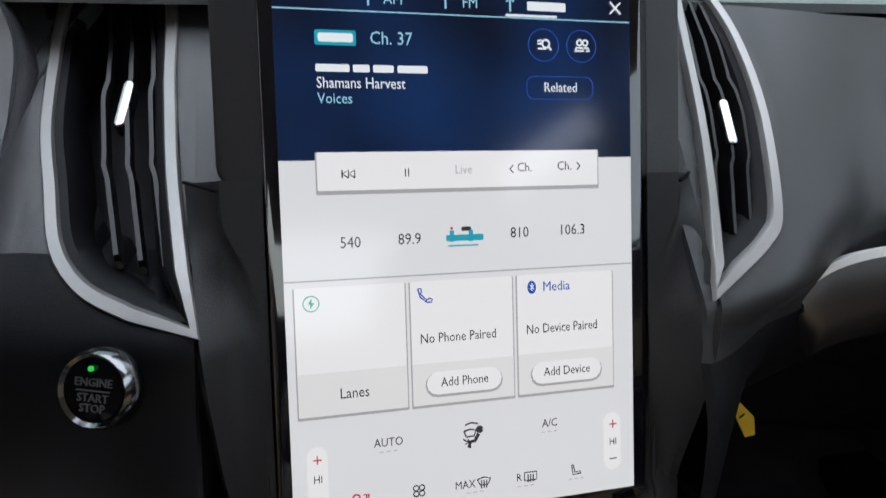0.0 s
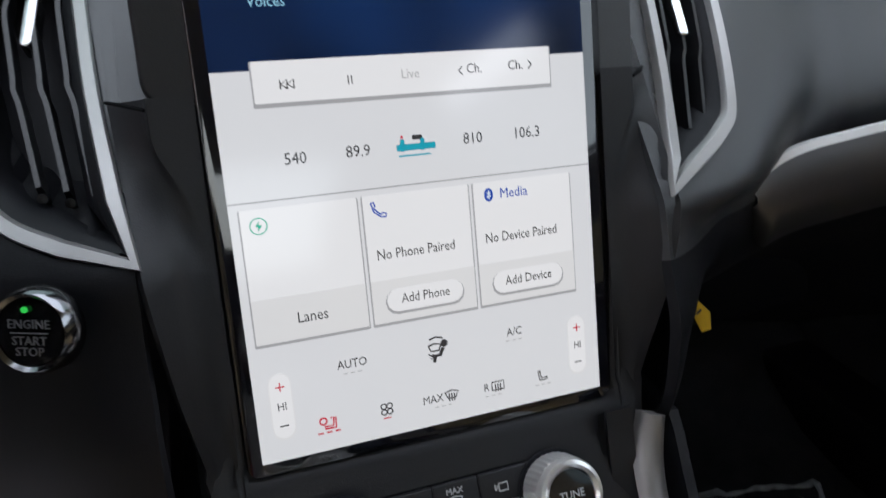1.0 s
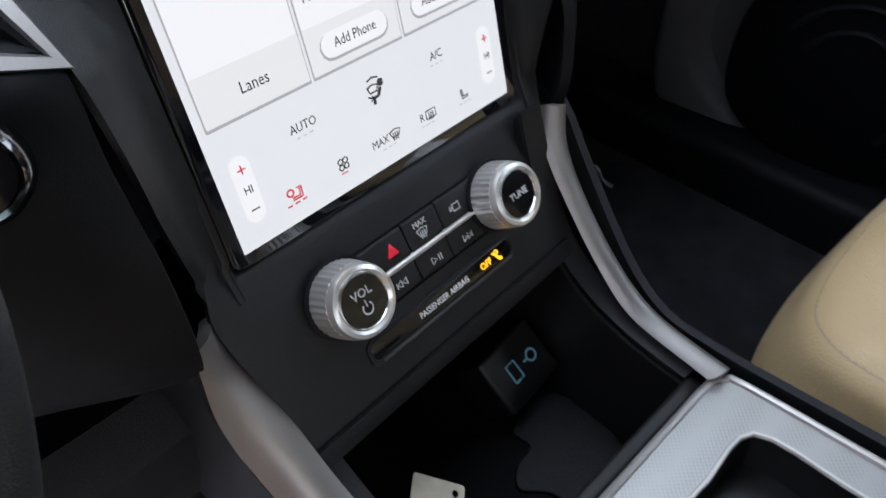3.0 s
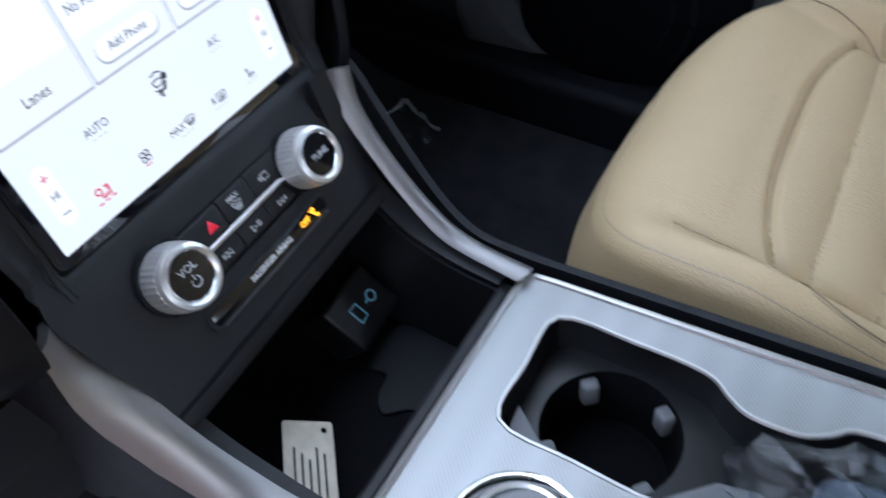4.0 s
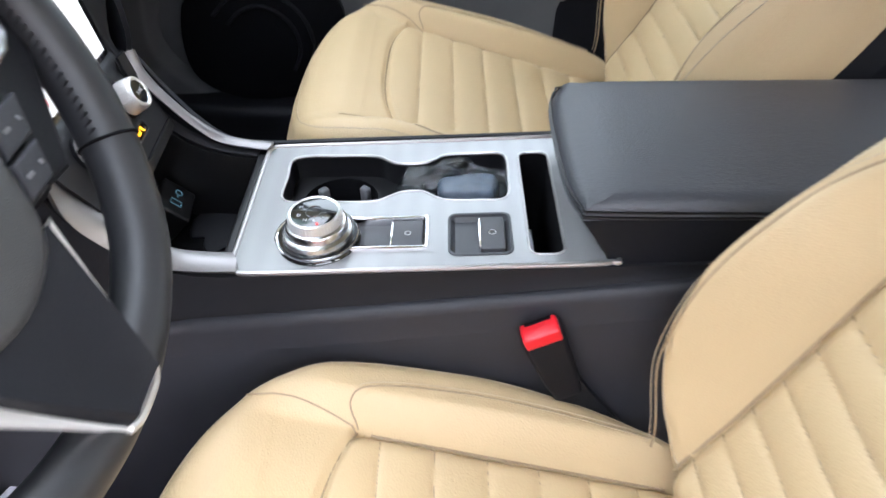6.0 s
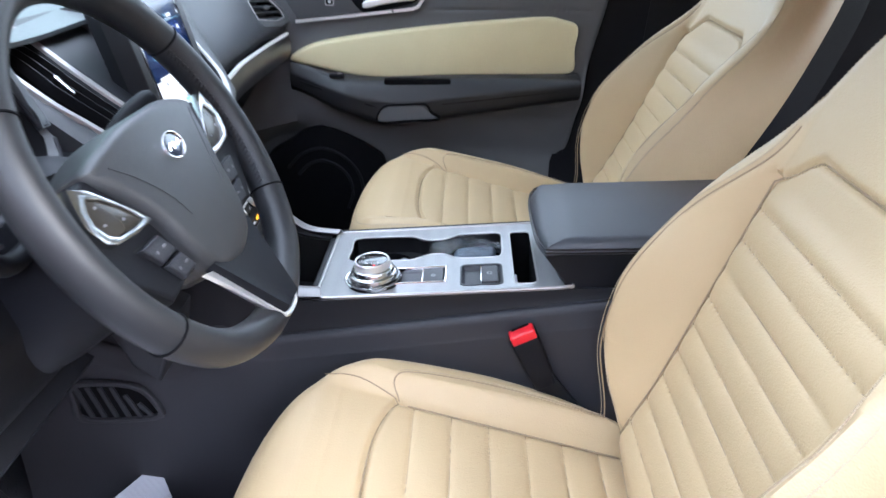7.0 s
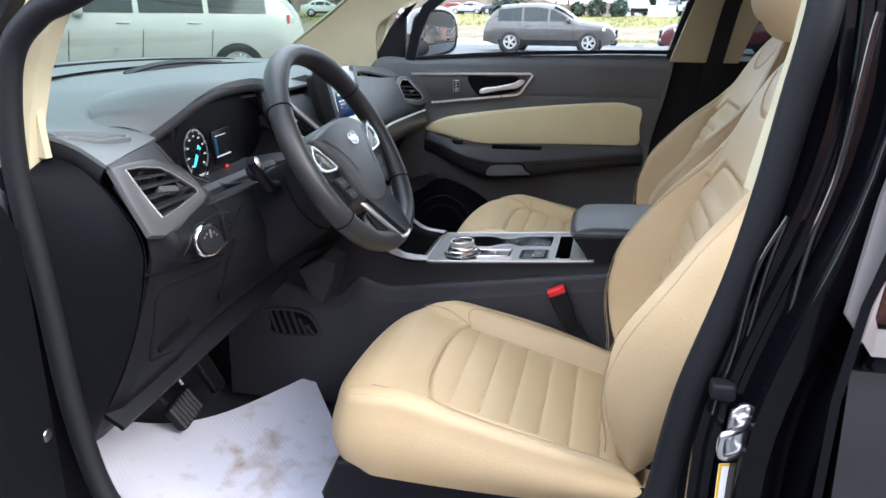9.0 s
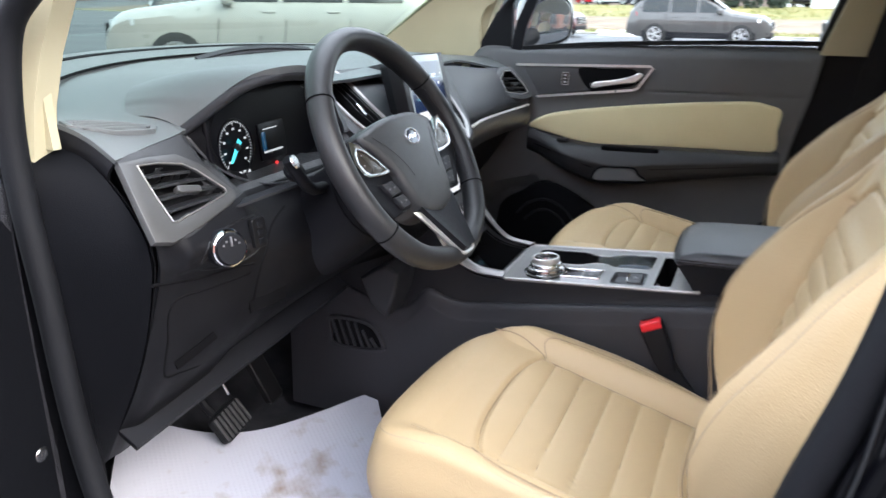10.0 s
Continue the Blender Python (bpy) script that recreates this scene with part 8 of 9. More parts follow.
    part("armrest", sheet(arm_fn, 60, 30, 0.004), M["armleather"], d, "padded black armrest ledge")
    part("armrest_seam", tube([D @ Vector(p) for p in spline([(0.06, 0.915, 0.045), (0.2, 0.873, 0.073), (0.24, 0.862, 0.0745)], 6)], 0.0016, 5), M["black"], d)
    part("armrest_seam", tube([D @ Vector(p) for p in spline([(0.4, 0.868, 0.0745), (0.56, 0.885, 0.0745), (0.73, 0.905, 0.074)], 6)], 0.0016, 5), M["black"], d)
    pk = smooth_outline([(0.245, 0.826), (0.258, 0.862), (0.31, 0.868), (0.358, 0.868), (0.372, 0.85), (0.392, 0.833), (0.32, 0.828)], 4)
    part("pull_pocket", pillow(pk, lambda x, y: 0.0775, -0.05, 0.003, 6, D), M["doorskin"], d, "grey pull pocket")
    part("pocket_lip", tube([D @ Vector((x, y, 0.078)) for x, y in pk], 0.0028, 6, True), M["black"], d)
    part("grip_hole", pillow(rrect(0.16, 0.012, 0.004, 3, 0.34, 0.918), lambda x, y: 0.062, -0.04, 0.002, 4, D), M["black"], d)
    part("window_key", box(0.13, 0.165, 0.928, 0.938, 0.05, 0.062, 0.003, D), M["soft"], d)
    part("key_mark", box(0.15, 0.16, 0.936, 0.94, 0.055, 0.06, 0.001, D), M["silver"], d)
    # handle bezel
    bz = [(-0.011, 1.142), (0.384, 1.149), (0.341, 1.081), (0.055, 1.047)]
    inner = [(0.012, 1.133), (0.36, 1.14), (0.33, 1.088), (0.06, 1.056)]
    part("bezel_plate", slab(inner, 0.0, 0.0155, 0.002, D), M["lip"], d)
    path = [D @ Vector((x, y, 0.018)) for x, y in ((-0.011, 1.14), (0.1, 1.142), (0.372, 1.147), (0.38, 1.142), (0.343, 1.086), (0.33, 1.08), (0.055, 1.05))]
    part("bezel_trim", sweep(path, [(0.0032, 0.003), (0.0032, -0.003), (-0.0032, -0.003), (-0.0032, 0.003)], D.col[2].to_3d()), M["knob"], d, "satin silver bezel trim")
    cup = smooth_outline([(0.172, 1.134), (0.25, 1.136), (0.325, 1.137), (0.345, 1.12), (0.338, 1.096), (0.28, 1.08), (0.215, 1.07)], 4)
    part("handle_cup", slab(cup, 0.0, 0.0165, 0.001, D), M["black"], d)
    part("handle", pillow(smooth_outline([(0.217, 1.082), (0.26, 1.09), (0.31, 1.098), (0.335, 1.102), (0.356, 1.122), (0.34, 1.128), (0.322, 1.118), (0.27, 1.106), (0.219, 1.098)], 5), lambda x, y: 0.026, -0.016, 0.004, 8, D), M["knob"], d, "satin silver door handle")
    part("lock_keys", slab(rrect(0.018, 0.034, 0.002, 3, 0.136, 1.105), 0.0, 0.0175, 0.001, D @ pose(0, 0, 0)), M["gloss"], d)
    part("lock_frame", ring_slab(rrect(0.02, 0.036, 0.003, 3, 0.136, 1.105), rrect(0.0165, 0.0325, 0.002, 3, 0.136, 1.105), 0.01, 0.0195, 0.001, D), M["silver"], d)
    for k in (-1, 0, 1):
        part("key_mark", slab(rrect(0.007, 0.005, 0.001, 2, 0.136, 1.105 + 0.0095 * k), 0.0175, 0.0182, 0.0001, D), M["print"], d)
    spk = part("speaker_grille", slab(smooth_outline([(0.02, 0.755), (0.06, 0.783), (0.1, 0.792), (0.16, 0.772), (0.222, 0.735), (0.258, 0.697), (0.262, 0.6), (0.2, 0.52), (0.05, 0.5), (-0.05, 0.56), (-0.05, 0.7)], 5), -0.03, 0.004, 0.003, D), M["matt"], d, "black moulded speaker surround")
    for grow, lift in ((0.78, 0.006), (0.56, 0.007)):
        arc = [(0.1 + (x - 0.1) * grow, 0.62 + (y - 0.62) * grow) for x, y in ((-0.02, 0.7), (0.03, 0.75), (0.1, 0.768), (0.17, 0.735), (0.215, 0.675), (0.225, 0.6), (0.2, 0.53))]
        part("ridge", tube([D @ Vector((p.x, p.y, lift)) for p in spline([(x, y, 0) for x, y in arc], 6)], 0.004, 8), M["soft"], spk)
    g = part("pane", sheet(lambda u, v: (0.79 + 0.02 * u - 0.09 * v, 0.36 - 0.92 * u - 0.05 * v, 1.19 + 0.03 * u + 0.36 * v), 4, 4), M["glass"], d, "clear side window pane")
    g.visible_shadow = False
    # front quarter: black mirror patch and frame
    part("mirror_patch", pillow([(-0.15, 1.165), (-0.036, 1.172), (-0.032, 1.34), (-0.001, 1.3586), (-0.046, 1.328), (-0.086, 1.281), (-0.115, 1.228)], lambda x, y: -0.008, 0.03, 0.004, 5, D), M["soft"], d)
    part("rear_frame", sweep([D @ Vector((x, z, o)) for x, z, o in ((0.805, 1.2, -0.02), (0.83, 1.3, 0.0), (0.86, 1.42, 0.04), (0.9, 1.54, 0.08))], [(0.018, 0.012), (0.018, -0.012), (-0.018, -0.012), (-0.018, 0.012)], D.col[2].to_3d()), M["soft"], d)
    part("front_frame", sweep([D @ Vector((x, z, o)) for x, z, o in ((-0.02, 1.17, -0.01), (0.0, 1.26, 0.0), (0.04, 1.34, 0.02), (0.2, 1.46, 0.05), (0.4, 1.53, 0.08), (0.88, 1.56, 0.09))], [(0.016, 0.01), (0.016, -0.01), (-0.016, -0.01), (-0.016, 0.01)], D.col[2].to_3d()), M["soft"], d)
    # mirror outside
    mi = thing("door_mirror", (0.95, 0.24, 1.2), "black door mirror reflecting a brick wall", "door mirror")
    mm = frame_of((0.952, 0.235, 1.258), (0.42, -0.9, 0.03), (0, 0.03, 1))
    sh = smooth_outline([(-0.075, 0.03), (-0.05, 0.068), (0.03, 0.074), (0.068, 0.05), (0.074, -0.01), (0.06, -0.052), (0.0, -0.07), (-0.06, -0.072), (-0.08, -0.04)], 5)
    part("shell", pillow([(x * 1.08, y * 1.1) for x, y in sh], lambda x, y: -0.004, 0.09, 0.006, 8, mm, 0.01), M["gloss"], mi)
    part("glass", slab([(x * 0.96, y * 0.95) for x, y in sh], -0.002, 0.001, 0.0005, mm), M["mirror"], mi, "mirror glass")
    part("foot", tube(spline([(0.83, 0.34, 1.19), (0.89, 0.31, 1.195), (0.95, 0.28, 1.215)], 5), 0.03, 10), M["soft"], mi)


passenger_door()


# ---- outside: the lot ----
def ground_z(x, y):
    k = x - (33 + 0.5 * max(0.0, y - 9))
    if k < 0:
        return 0.0
    return 0.12 + 0.62 * smooth_step(3, 21, k) + 0.55 * smooth_step(19, 30, k)


def patchy(name, c1, c2, scale, rough, detail=8.0, bump=0.3, c3=None):
    """Two or three colours mixed in patches of this scale, with fine relief."""
    m = bpy.data.materials.new(name)
    m.use_nodes = True
    nt = m.node_tree
    b = nt.nodes["Principled BSDF"]
    tc, n1, n2 = nt.nodes.new("ShaderNodeTexCoord"), nt.nodes.new("ShaderNodeTexNoise"), nt.nodes.new("ShaderNodeTexNoise")
    n1.inputs["Scale"].default_value, n1.inputs["Detail"].default_value = scale, detail
    n2.inputs["Scale"].default_value, n2.inputs["Detail"].default_value = scale * 14, 4
    ramp = nt.nodes.new("ShaderNodeValToRGB")
    ramp.color_ramp.elements[0].position, ramp.color_ramp.elements[1].position = 0.38, 0.62
    ramp.color_ramp.elements[0].color, ramp.color_ramp.elements[1].color = (*c1, 1), (*c2, 1)
    if c3:
        e = ramp.color_ramp.elements.new(0.74)
        e.color = (*c3, 1)
    nt.links.new(tc.outputs["Object"], n1.inputs["Vector"])
    nt.links.new(tc.outputs["Object"], n2.inputs["Vector"])
    nt.links.new(n1.outputs["Fac"], ramp.inputs["Fac"])
    nt.links.new(ramp.outputs[0], b.inputs["Base Color"])
    rr = nt.nodes.new("ShaderNodeMapRange")
    rr.inputs["From Min"].default_value, rr.inputs["From Max"].default_value = 0.35, 0.65
    rr.inputs["To Min"].default_value, rr.inputs["To Max"].default_value = rough[0], rough[1]
    nt.links.new(n1.outputs["Fac"], rr.inputs["Value"])
    nt.links.new(rr.outputs[0], b.inputs["Roughness"])
    bp = nt.nodes.new("ShaderNodeBump")
    bp.inputs["Strength"].default_value, bp.inputs["Distance"].default_value = bump, 0.02
    nt.links.new(n2.outputs["Fac"], bp.inputs["Height"])
    nt.links.new(bp.outputs[0], b.inputs["Normal"])
    return m


M["asphalt"] = patchy("wet_asphalt", (0.06, 0.062, 0.068), (0.1, 0.102, 0.11), 0.35, (0.5, 0.85), bump=0.4)
M["grass"] = patchy("winter_grass", (0.13, 0.135, 0.035), (0.22, 0.185, 0.065), 0.5, (0.9, 1.0), c3=(0.1, 0.13, 0.035))
M["dirt"] = patchy("brown_leaf_litter", (0.16, 0.115, 0.08), (0.25, 0.19, 0.14), 0.8, (0.85, 1.0))
M["snow"] = patchy("old_snow", (0.4, 0.4, 0.42), (0.66, 0.67, 0.69), 2.0, (0.5, 0.8), bump=0.5)
M["concrete"] = patchy("kerb_concrete", (0.28, 0.27, 0.25), (0.42, 0.41, 0.38), 1.5, (0.7, 0.95))
M["bark"] = patchy("bark", (0.09, 0.07, 0.055), (0.16, 0.13, 0.105), 4.0, (0.85, 1.0))
M["twig"] = patchy("bare_twigs", (0.15, 0.12, 0.10), (0.25, 0.2, 0.17), 0.4, (0.9, 1.0))
M["needle"] = patchy("spruce_needles", (0.022, 0.04, 0.03), (0.05, 0.075, 0.055), 3.0, (0.7, 0.95))
M["wood"] = patchy("weathered_pole", (0.2, 0.17, 0.14), (0.3, 0.26, 0.22), 3.0, (0.8, 0.95))
M["signwhite"] = material("sign_white", (0.8, 0.8, 0.79), 0.5, vary=0.06, vary_scale=2)
M["galv"] = material("galvanised_steel", (0.45, 0.46, 0.47), 0.45, metal=0.7, vary=0.1)
M["tyre"] = material("tyre_rubber", (0.018, 0.018, 0.019), 0.8, grain=0.3, scale=150, vary=0.15)
M["carglass"] = material("car_window", (0.012, 0.016, 0.018), 0.05)
M["lens"] = material("lamp_lens", (0.7, 0.72, 0.75), 0.1, coat=0.6)
M["redlens"] = material("tail_lamp", (0.4, 0.01, 0.012), 0.15, coat=0.6)
M["alloy"] = material("alloy_wheel", (0.6, 0.6, 0.61), 0.3, metal=0.8, vary=0.05)


def paint(name, c, metal=0.0):
    return material(name, c, 0.28, metal=metal, coat=0.9, vary=0.05, vary_scale=3)


def lot():
    def gs(u, v):
        a = -1 + 2 * u
        x = 300 * (0.12 * a + 0.88 * a**3)
        b = -1 + 2 * v
        y = 300 * (0.12 * b + 0.88 * b**3)
        k = x - (33 + 0.5 * max(0.0, y - 9))
        return (x, y, ground_z(x, y) - (0.02 if k >= 0 else 0) - 0.01 * (k < 0) * 0)

    g = part("ground", sheet(gs, 110, 90), M["asphalt"])
    tagged(g, "wet grey asphalt of a car park", "car park ground", kind="structure")

    def edge(y):
        return 33 + 0.5 * max(0.0, y - 9)

    kerb = part("kerb", sweep([(edge(y), y, 0.055) for y in np.linspace(-60, 90, 76)], [(0.08, 0.075), (0.09, -0.1), (-0.09, -0.1), (-0.075, 0.06)]), M["concrete"])
    tagged(kerb, "pale concrete kerb along the car park's edge", "kerb", kind="structure")
    rnd = random.Random(5)

    def band(k0, k1, lift, nu=10, nv=120, y0=-60.0, y1=90.0):
        return sheet(lambda u, v: (lambda y: (edge(y) + k0 + (k1 - k0) * u, y, ground_z(edge(y) + k0 + (k1 - k0) * u, y) + lift))(y0 + (y1 - y0) * v), nu, nv)

    s = part("verge", band(0.08, 4.0, 0.01), M["grass"])
    tagged(s, "narrow verge of short yellowed winter grass", "grass verge", kind="structure")
    d = part("path", band(4.0, 15.0, 0.012), M["dirt"])
    tagged(d, "brown strip of leaf litter and bare earth", "bare earth", kind="structure")
    s2 = part("lawn", band(15.0, 36.0, 0.014, 14), M["grass"])
    tagged(s2, "rising lawn of yellow-green winter grass", "lawn", kind="structure")
    # remains of snow along the kerb, low uneven lumps
    lumps = []
    for i in range(110):
        y = rnd.uniform(-12, 24)
        k = rnd.choice((rnd.uniform(-0.9, 0.1), rnd.uniform(0.2, 3.5), rnd.uniform(0.2, 1.6)))
        if abs(y - 5.5) < 2 and rnd.random() < 0.5:
            continue
        x = edge(y) + k
        r = rnd.uniform(0.12, 0.6)
        n = 9
        o = [(x + r * rnd.uniform(0.45, 1.0) * math.cos(2 * math.pi * j / n), y + 1.8 * r * rnd.uniform(0.45, 1.0) * math.sin(2 * math.pi * j / n)) for j in range(n)]
        z = ground_z(x, y) if k > 0 else 0
        h = rnd.uniform(0.04, 0.13)
        lumps.append(strips([[(a, b, z - 0.02) for a, b in o], [(x + 0.8 * (a - x), y + 0.8 * (b - y), z + h * 0.7) for a, b in o], [(x + 0.35 * (a - x), y + 0.35 * (b - y), z + h * rnd.uniform(0.8, 1.1)) for a, b in o]]))
    sn = part("snow_patches", join(*lumps), M["snow"])
    tagged(sn, "dirty patches of old snow along the kerb", "snow", kind="stuff")
    # tufts of grass and litter on the verge
    blades = []
    for i in range(5200):
        y = rnd.uniform(-16, 30)
        k = rnd.uniform(0.15, 4.2) if i % 3 else rnd.uniform(14.5, 30)
        x = edge(y) + k
        z = ground_z(x, y)
        h, w, a = rnd.uniform(0.05, 0.16), rnd.uniform(0.01, 0.03), rnd.uniform(0, 6.28)
        if k > 14:
            h, w = h * 1.6, w * 2.5
        dx, dy = w * math.cos(a), w * math.sin(a)
        lean = rnd.uniform(-0.08, 0.08)
        blades.append(([(x - dx, y - dy, z), (x + dx, y + dy, z), (x + lean, y + lean, z + h)], [(0, 1, 2)]))
    gr = part("grass_tufts", join(*blades), M["grass"], smooth=False)
    tagged(gr, "short yellowed tufts of winter grass", "grass", kind="stuff")


lot()


# ---- parked cars ----
SUV = dict(
    length=4.8, width=1.92, belt=1.06, wheel=0.36, axles=(0.93, 3.78), doors=(1.45, 2.4, 3.35, 3.95),
    top=((0.0, 0.62), (0.06, 0.84), (0.25, 0.98), (0.9, 1.07), (1.3, 1.12), (1.5, 1.2), (1.9, 1.47), (2.25, 1.64), (2.8, 1.72), (3.5, 1.71), (4.2, 1.64), (4.4, 1.56), (4.62, 1.28), (4.74, 1.1), (4.8, 0.72)),
)
TALL_SUV = dict(
    length=5.4, width=2.04, belt=1.27, wheel=0.42, axles=(1.05, 4.2), doors=(1.65, 2.7, 3.75, 4.4),
    top=tuple((a * 1.125, b * 1.17) for a, b in SUV["top"]),
)
SEDAN = dict(
    length=4.6, width=1.82, belt=0.95, wheel=0.33, axles=(0.9, 3.6), doors=(1.5, 2.35, 3.2, 3.6),
    top=((0.0, 0.55), (0.06, 0.7), (0.3, 0.82), (0.95, 0.93), (1.25, 0.98), (1.45, 1.06), (1.9, 1.3), (2.2, 1.41), (2.7, 1.46), (3.2, 1.42), (3.6, 1.3), (3.95, 1.1), (4.2, 1.04), (4.52, 1.0), (4.6, 0.68)),
)
TRUCK = dict(
    length=5.4, width=2.0, belt=1.22, wheel=0.4, axles=(0.98, 4.35), doors=(1.75, 2.65, 3.4, 3.5),
    top=((0.0, 0.75), (0.05, 1.06), (0.25, 1.18), (1.2, 1.24), (1.5, 1.28), (1.7, 1.38), (2.1, 1.68), (2.4, 1.86), (2.9, 1.9), (3.4, 1.88), (3.62, 1.7), (3.7, 1.3), (3.8, 1.24), (5.3, 1.24), (5.4, 0.8)),
)


def line_at(table, s):
    pts = [Vector((a, b, 0)) for a, b in table]
    for i, (p, q) in enumerate(zip(pts, pts[1:])):
        if s <= q.x or i == len(pts) - 2:
            t = max(0, min(1, (s - p.x) / (q.x - p.x)))
            return p.y + (q.y - p.y) * t


def car(name, spec, mat, at, yaw, label, group="", rim="alloy", clad=True):
    """A parked car. Its nose points along local +x; at: centre on the ground."""
    c = thing(name, at, label, "car", group)
    L, W, belt = spec["length"], spec["width"] / 2, spec["belt"]
    m = pose(at[0], at[1], at[2], 0, 0, yaw) @ pose(L / 2, 0, 0, 0, 0, 180)
    top = lambda s: line_at(spec["top"], s)  # noqa: E731

    def wide(s, z):
        plan = W * (1 - 0.16 * max(0, 1 - s / 0.55) ** 2 - 0.12 * max(0, 1 - (L - s) / 0.5) ** 2)
        if z < belt:
            return plan * (0.935 + 0.065 * math.sin(math.pi * min(1, max(0, (z - 0.25) / (belt - 0.15)))))
        return plan * (0.955 - 0.36 * (z - belt) - 0.04 * ((z - belt) / 0.6) ** 2)

    st = sorted(set([0, 0.03, 0.1, 0.2] + [L * k / 44 for k in range(1, 44)] + [L - 0.1, L - 0.03, L]))
    rows = []
    for s in st:
        zt, zb = top(s), 0.27 + 0.1 * max(0, 1 - s / 0.3) + 0.12 * max(0, 1 - (L - s) / 0.4)
        side = []
        for k in range(13):
            z = zb + (zt - zb) * (k / 12)
            w = wide(s, z)
            if k >= 11:
                w *= 0.93 if k == 11 else 0.72
            side.append((s, w, z - (0 if k < 11 else 0.0)))
        rows.append(side + [(s, 0, zt + 0.015)] + [(a, -b, z) for a, b, z in side[::-1]])
    body = part("body", moved(strips(rows), m), mat, c)
    # glass: side panes, windscreen, rear window
    dd = spec["doors"]
    for side in (-1, 1):
        cuts = [dd[0] + 0.18, dd[1], dd[2], dd[3] + (0.35 if spec in (SUV, TALL_SUV) else 0.0)]
        for a, b in zip(cuts, cuts[1:]):
            if b - a < 0.15:
                continue
            f = lambda u, v, a=a, b=b, side=side: (lambda s: (lambda z: (s, side * (wide(s, z) + 0.008), z))(belt + 0.03 + v * max(0.02, top(s) - 0.15 - belt - 0.03)))(a + 0.04 + (b - a - 0.08) * u)  # noqa: E731
            part("side_window", moved(sheet(f, 8, 4, 0.004), m), M["carglass"], c, "dark reflecting side window")
        for a in dd[:3]:
            f = [m @ Vector((a + 0.02 * k, side * (wide(a, 0.4 + 0.16 * k) + 0.002), 0.4 + 0.16 * k)) for k in range(5) if 0.4 + 0.16 * k < belt]
            part("door_joint", tube(f, 0.006, 4), M["black"], body)
        for a in (dd[1] - 0.2, dd[2] - 0.2):
            part("door_handle", moved(box(a - 0.1, a + 0.1, side * wide(a, belt - 0.12) - 0.02, side * wide(a, belt - 0.12) + 0.025, belt - 0.14, belt - 0.105, 0.01), m), mat, body)
        mx = dd[0] + 0.22
        part("door_mirror", moved(box(mx - 0.09, mx + 0.09, side * (W + 0.06) - 0.09, side * (W + 0.06) + 0.09, belt - 0.02, belt + 0.14, 0.04), m), mat if rim == "alloy" else M["soft"], c)
        # lower cladding between the wheels
        f = lambda u, v, side=side: (spec["axles"][0] + 0.38 + (spec["axles"][1] - spec["axles"][0] - 0.76) * u, side * (wide(2, 0.3) + 0.02), 0.24 + 0.2 * v)  # noqa: E731
        part("sill_cladding", moved(sheet(f, 4, 3, 0.02), m), M["soft"] if clad else mat, c)
        # lamps
        part("headlamp", moved(sheet(lambda u, v, side=side: (lambda s, z: (s - 0.012, side * (wide(s, z) - 0.02 * (1 - u)) * (0.72 + 0.3 * u), z))(0.06 + 0.42 * u * u, belt * 0.70 + 0.11 * v + 0.05 * u), 8, 4, 0.01), m), M["lens"], c, "clear headlamp")
        part("tail_lamp", moved(sheet(lambda u, v, side=side: (lambda s, z: (s + 0.012, side * (wide(s, z) + 0.006) * (0.75 + 0.25 * u), z))(L - 0.06 - 0.3 * u * u, belt * 0.9 + 0.14 * v), 8, 4, 0.01), m), M["redlens"], c, "red tail lamp")
        # arches and wheels
        for ax in spec["axles"]:
            R = spec["wheel"]
            y = side * (W - 0.1)
            wm = m @ pose(ax, y, R, -90 * side, 0, 0)
            part("wheel_arch", moved(lathe([(R + 0.085, 0.0), (R + 0.085, 0.075), (R + 0.02, 0.085), (R + 0.02, 0.0)], 28, None, (True, True)), wm), M["black"] if not clad else M["soft"], c)
            wh = part("wheel", lathe([(R * 0.62, 0.06), (R, 0.03), (R, 0.11), (R * 0.93, 0.125), (R * 0.68, 0.125), (R * 0.66, 0.1)], 30, wm, (False, False)), M["tyre"], c, "black tyre on a spoked rim")
            part("rim", lathe([(R * 0.68, 0.12), (R * 0.62, 0.118), (R * 0.6, 0.085), (R * 0.55, 0.07)], 30, wm, (False, False)), M[rim], wh)
            part("hub_back", lathe([(R * 0.66, 0.06), (R * 0.64, 0.068), (0.0, 0.068)], 24, wm), M["black"], wh)
            for k in range(5):
                for e in (-0.16, 0.16):
                    t = wm @ Matrix.Rotation(2 * math.pi * k / 5 + e, 4, "Z")
                    part("spoke", box(0.02, R * 0.64, -0.018, 0.018, 0.075, 0.11, 0.006, t), M[rim], wh)
            part("hub_cap", lathe([(R * 0.18, 0.08), (R * 0.17, 0.115), (0, 0.118)], 14, wm), M[rim], wh)
    s0, s1 = spec["top"][5][0], spec["top"][7][0]
    part("windscreen", moved(sheet(lambda u, v: (s0 + 0.02 + (s1 - s0 - 0.04) * v, (2 * u - 1) * wide(s1, top(s1) - 0.1) * 0.93, top(s0 + 0.02 + (s1 - s0 - 0.04) * v) + 0.02 * (1 - (2 * u - 1) ** 2) + 0.012), 8, 6, 0.004), m), M["carglass"], c, "dark reflecting windscreen")
    if spec is not TRUCK:
        r0, r1 = spec["top"][-5][0], spec["top"][-3][0]
        part("rear_window", moved(sheet(lambda u, v: (r0 + 0.03 + (r1 - r0) * v, (2 * u - 1) * wide(r0, top(r0) - 0.1) * 0.9, top(r0 + 0.03 + (r1 - r0) * v) + 0.02), 8, 6, 0.004), m), M["carglass"], c)
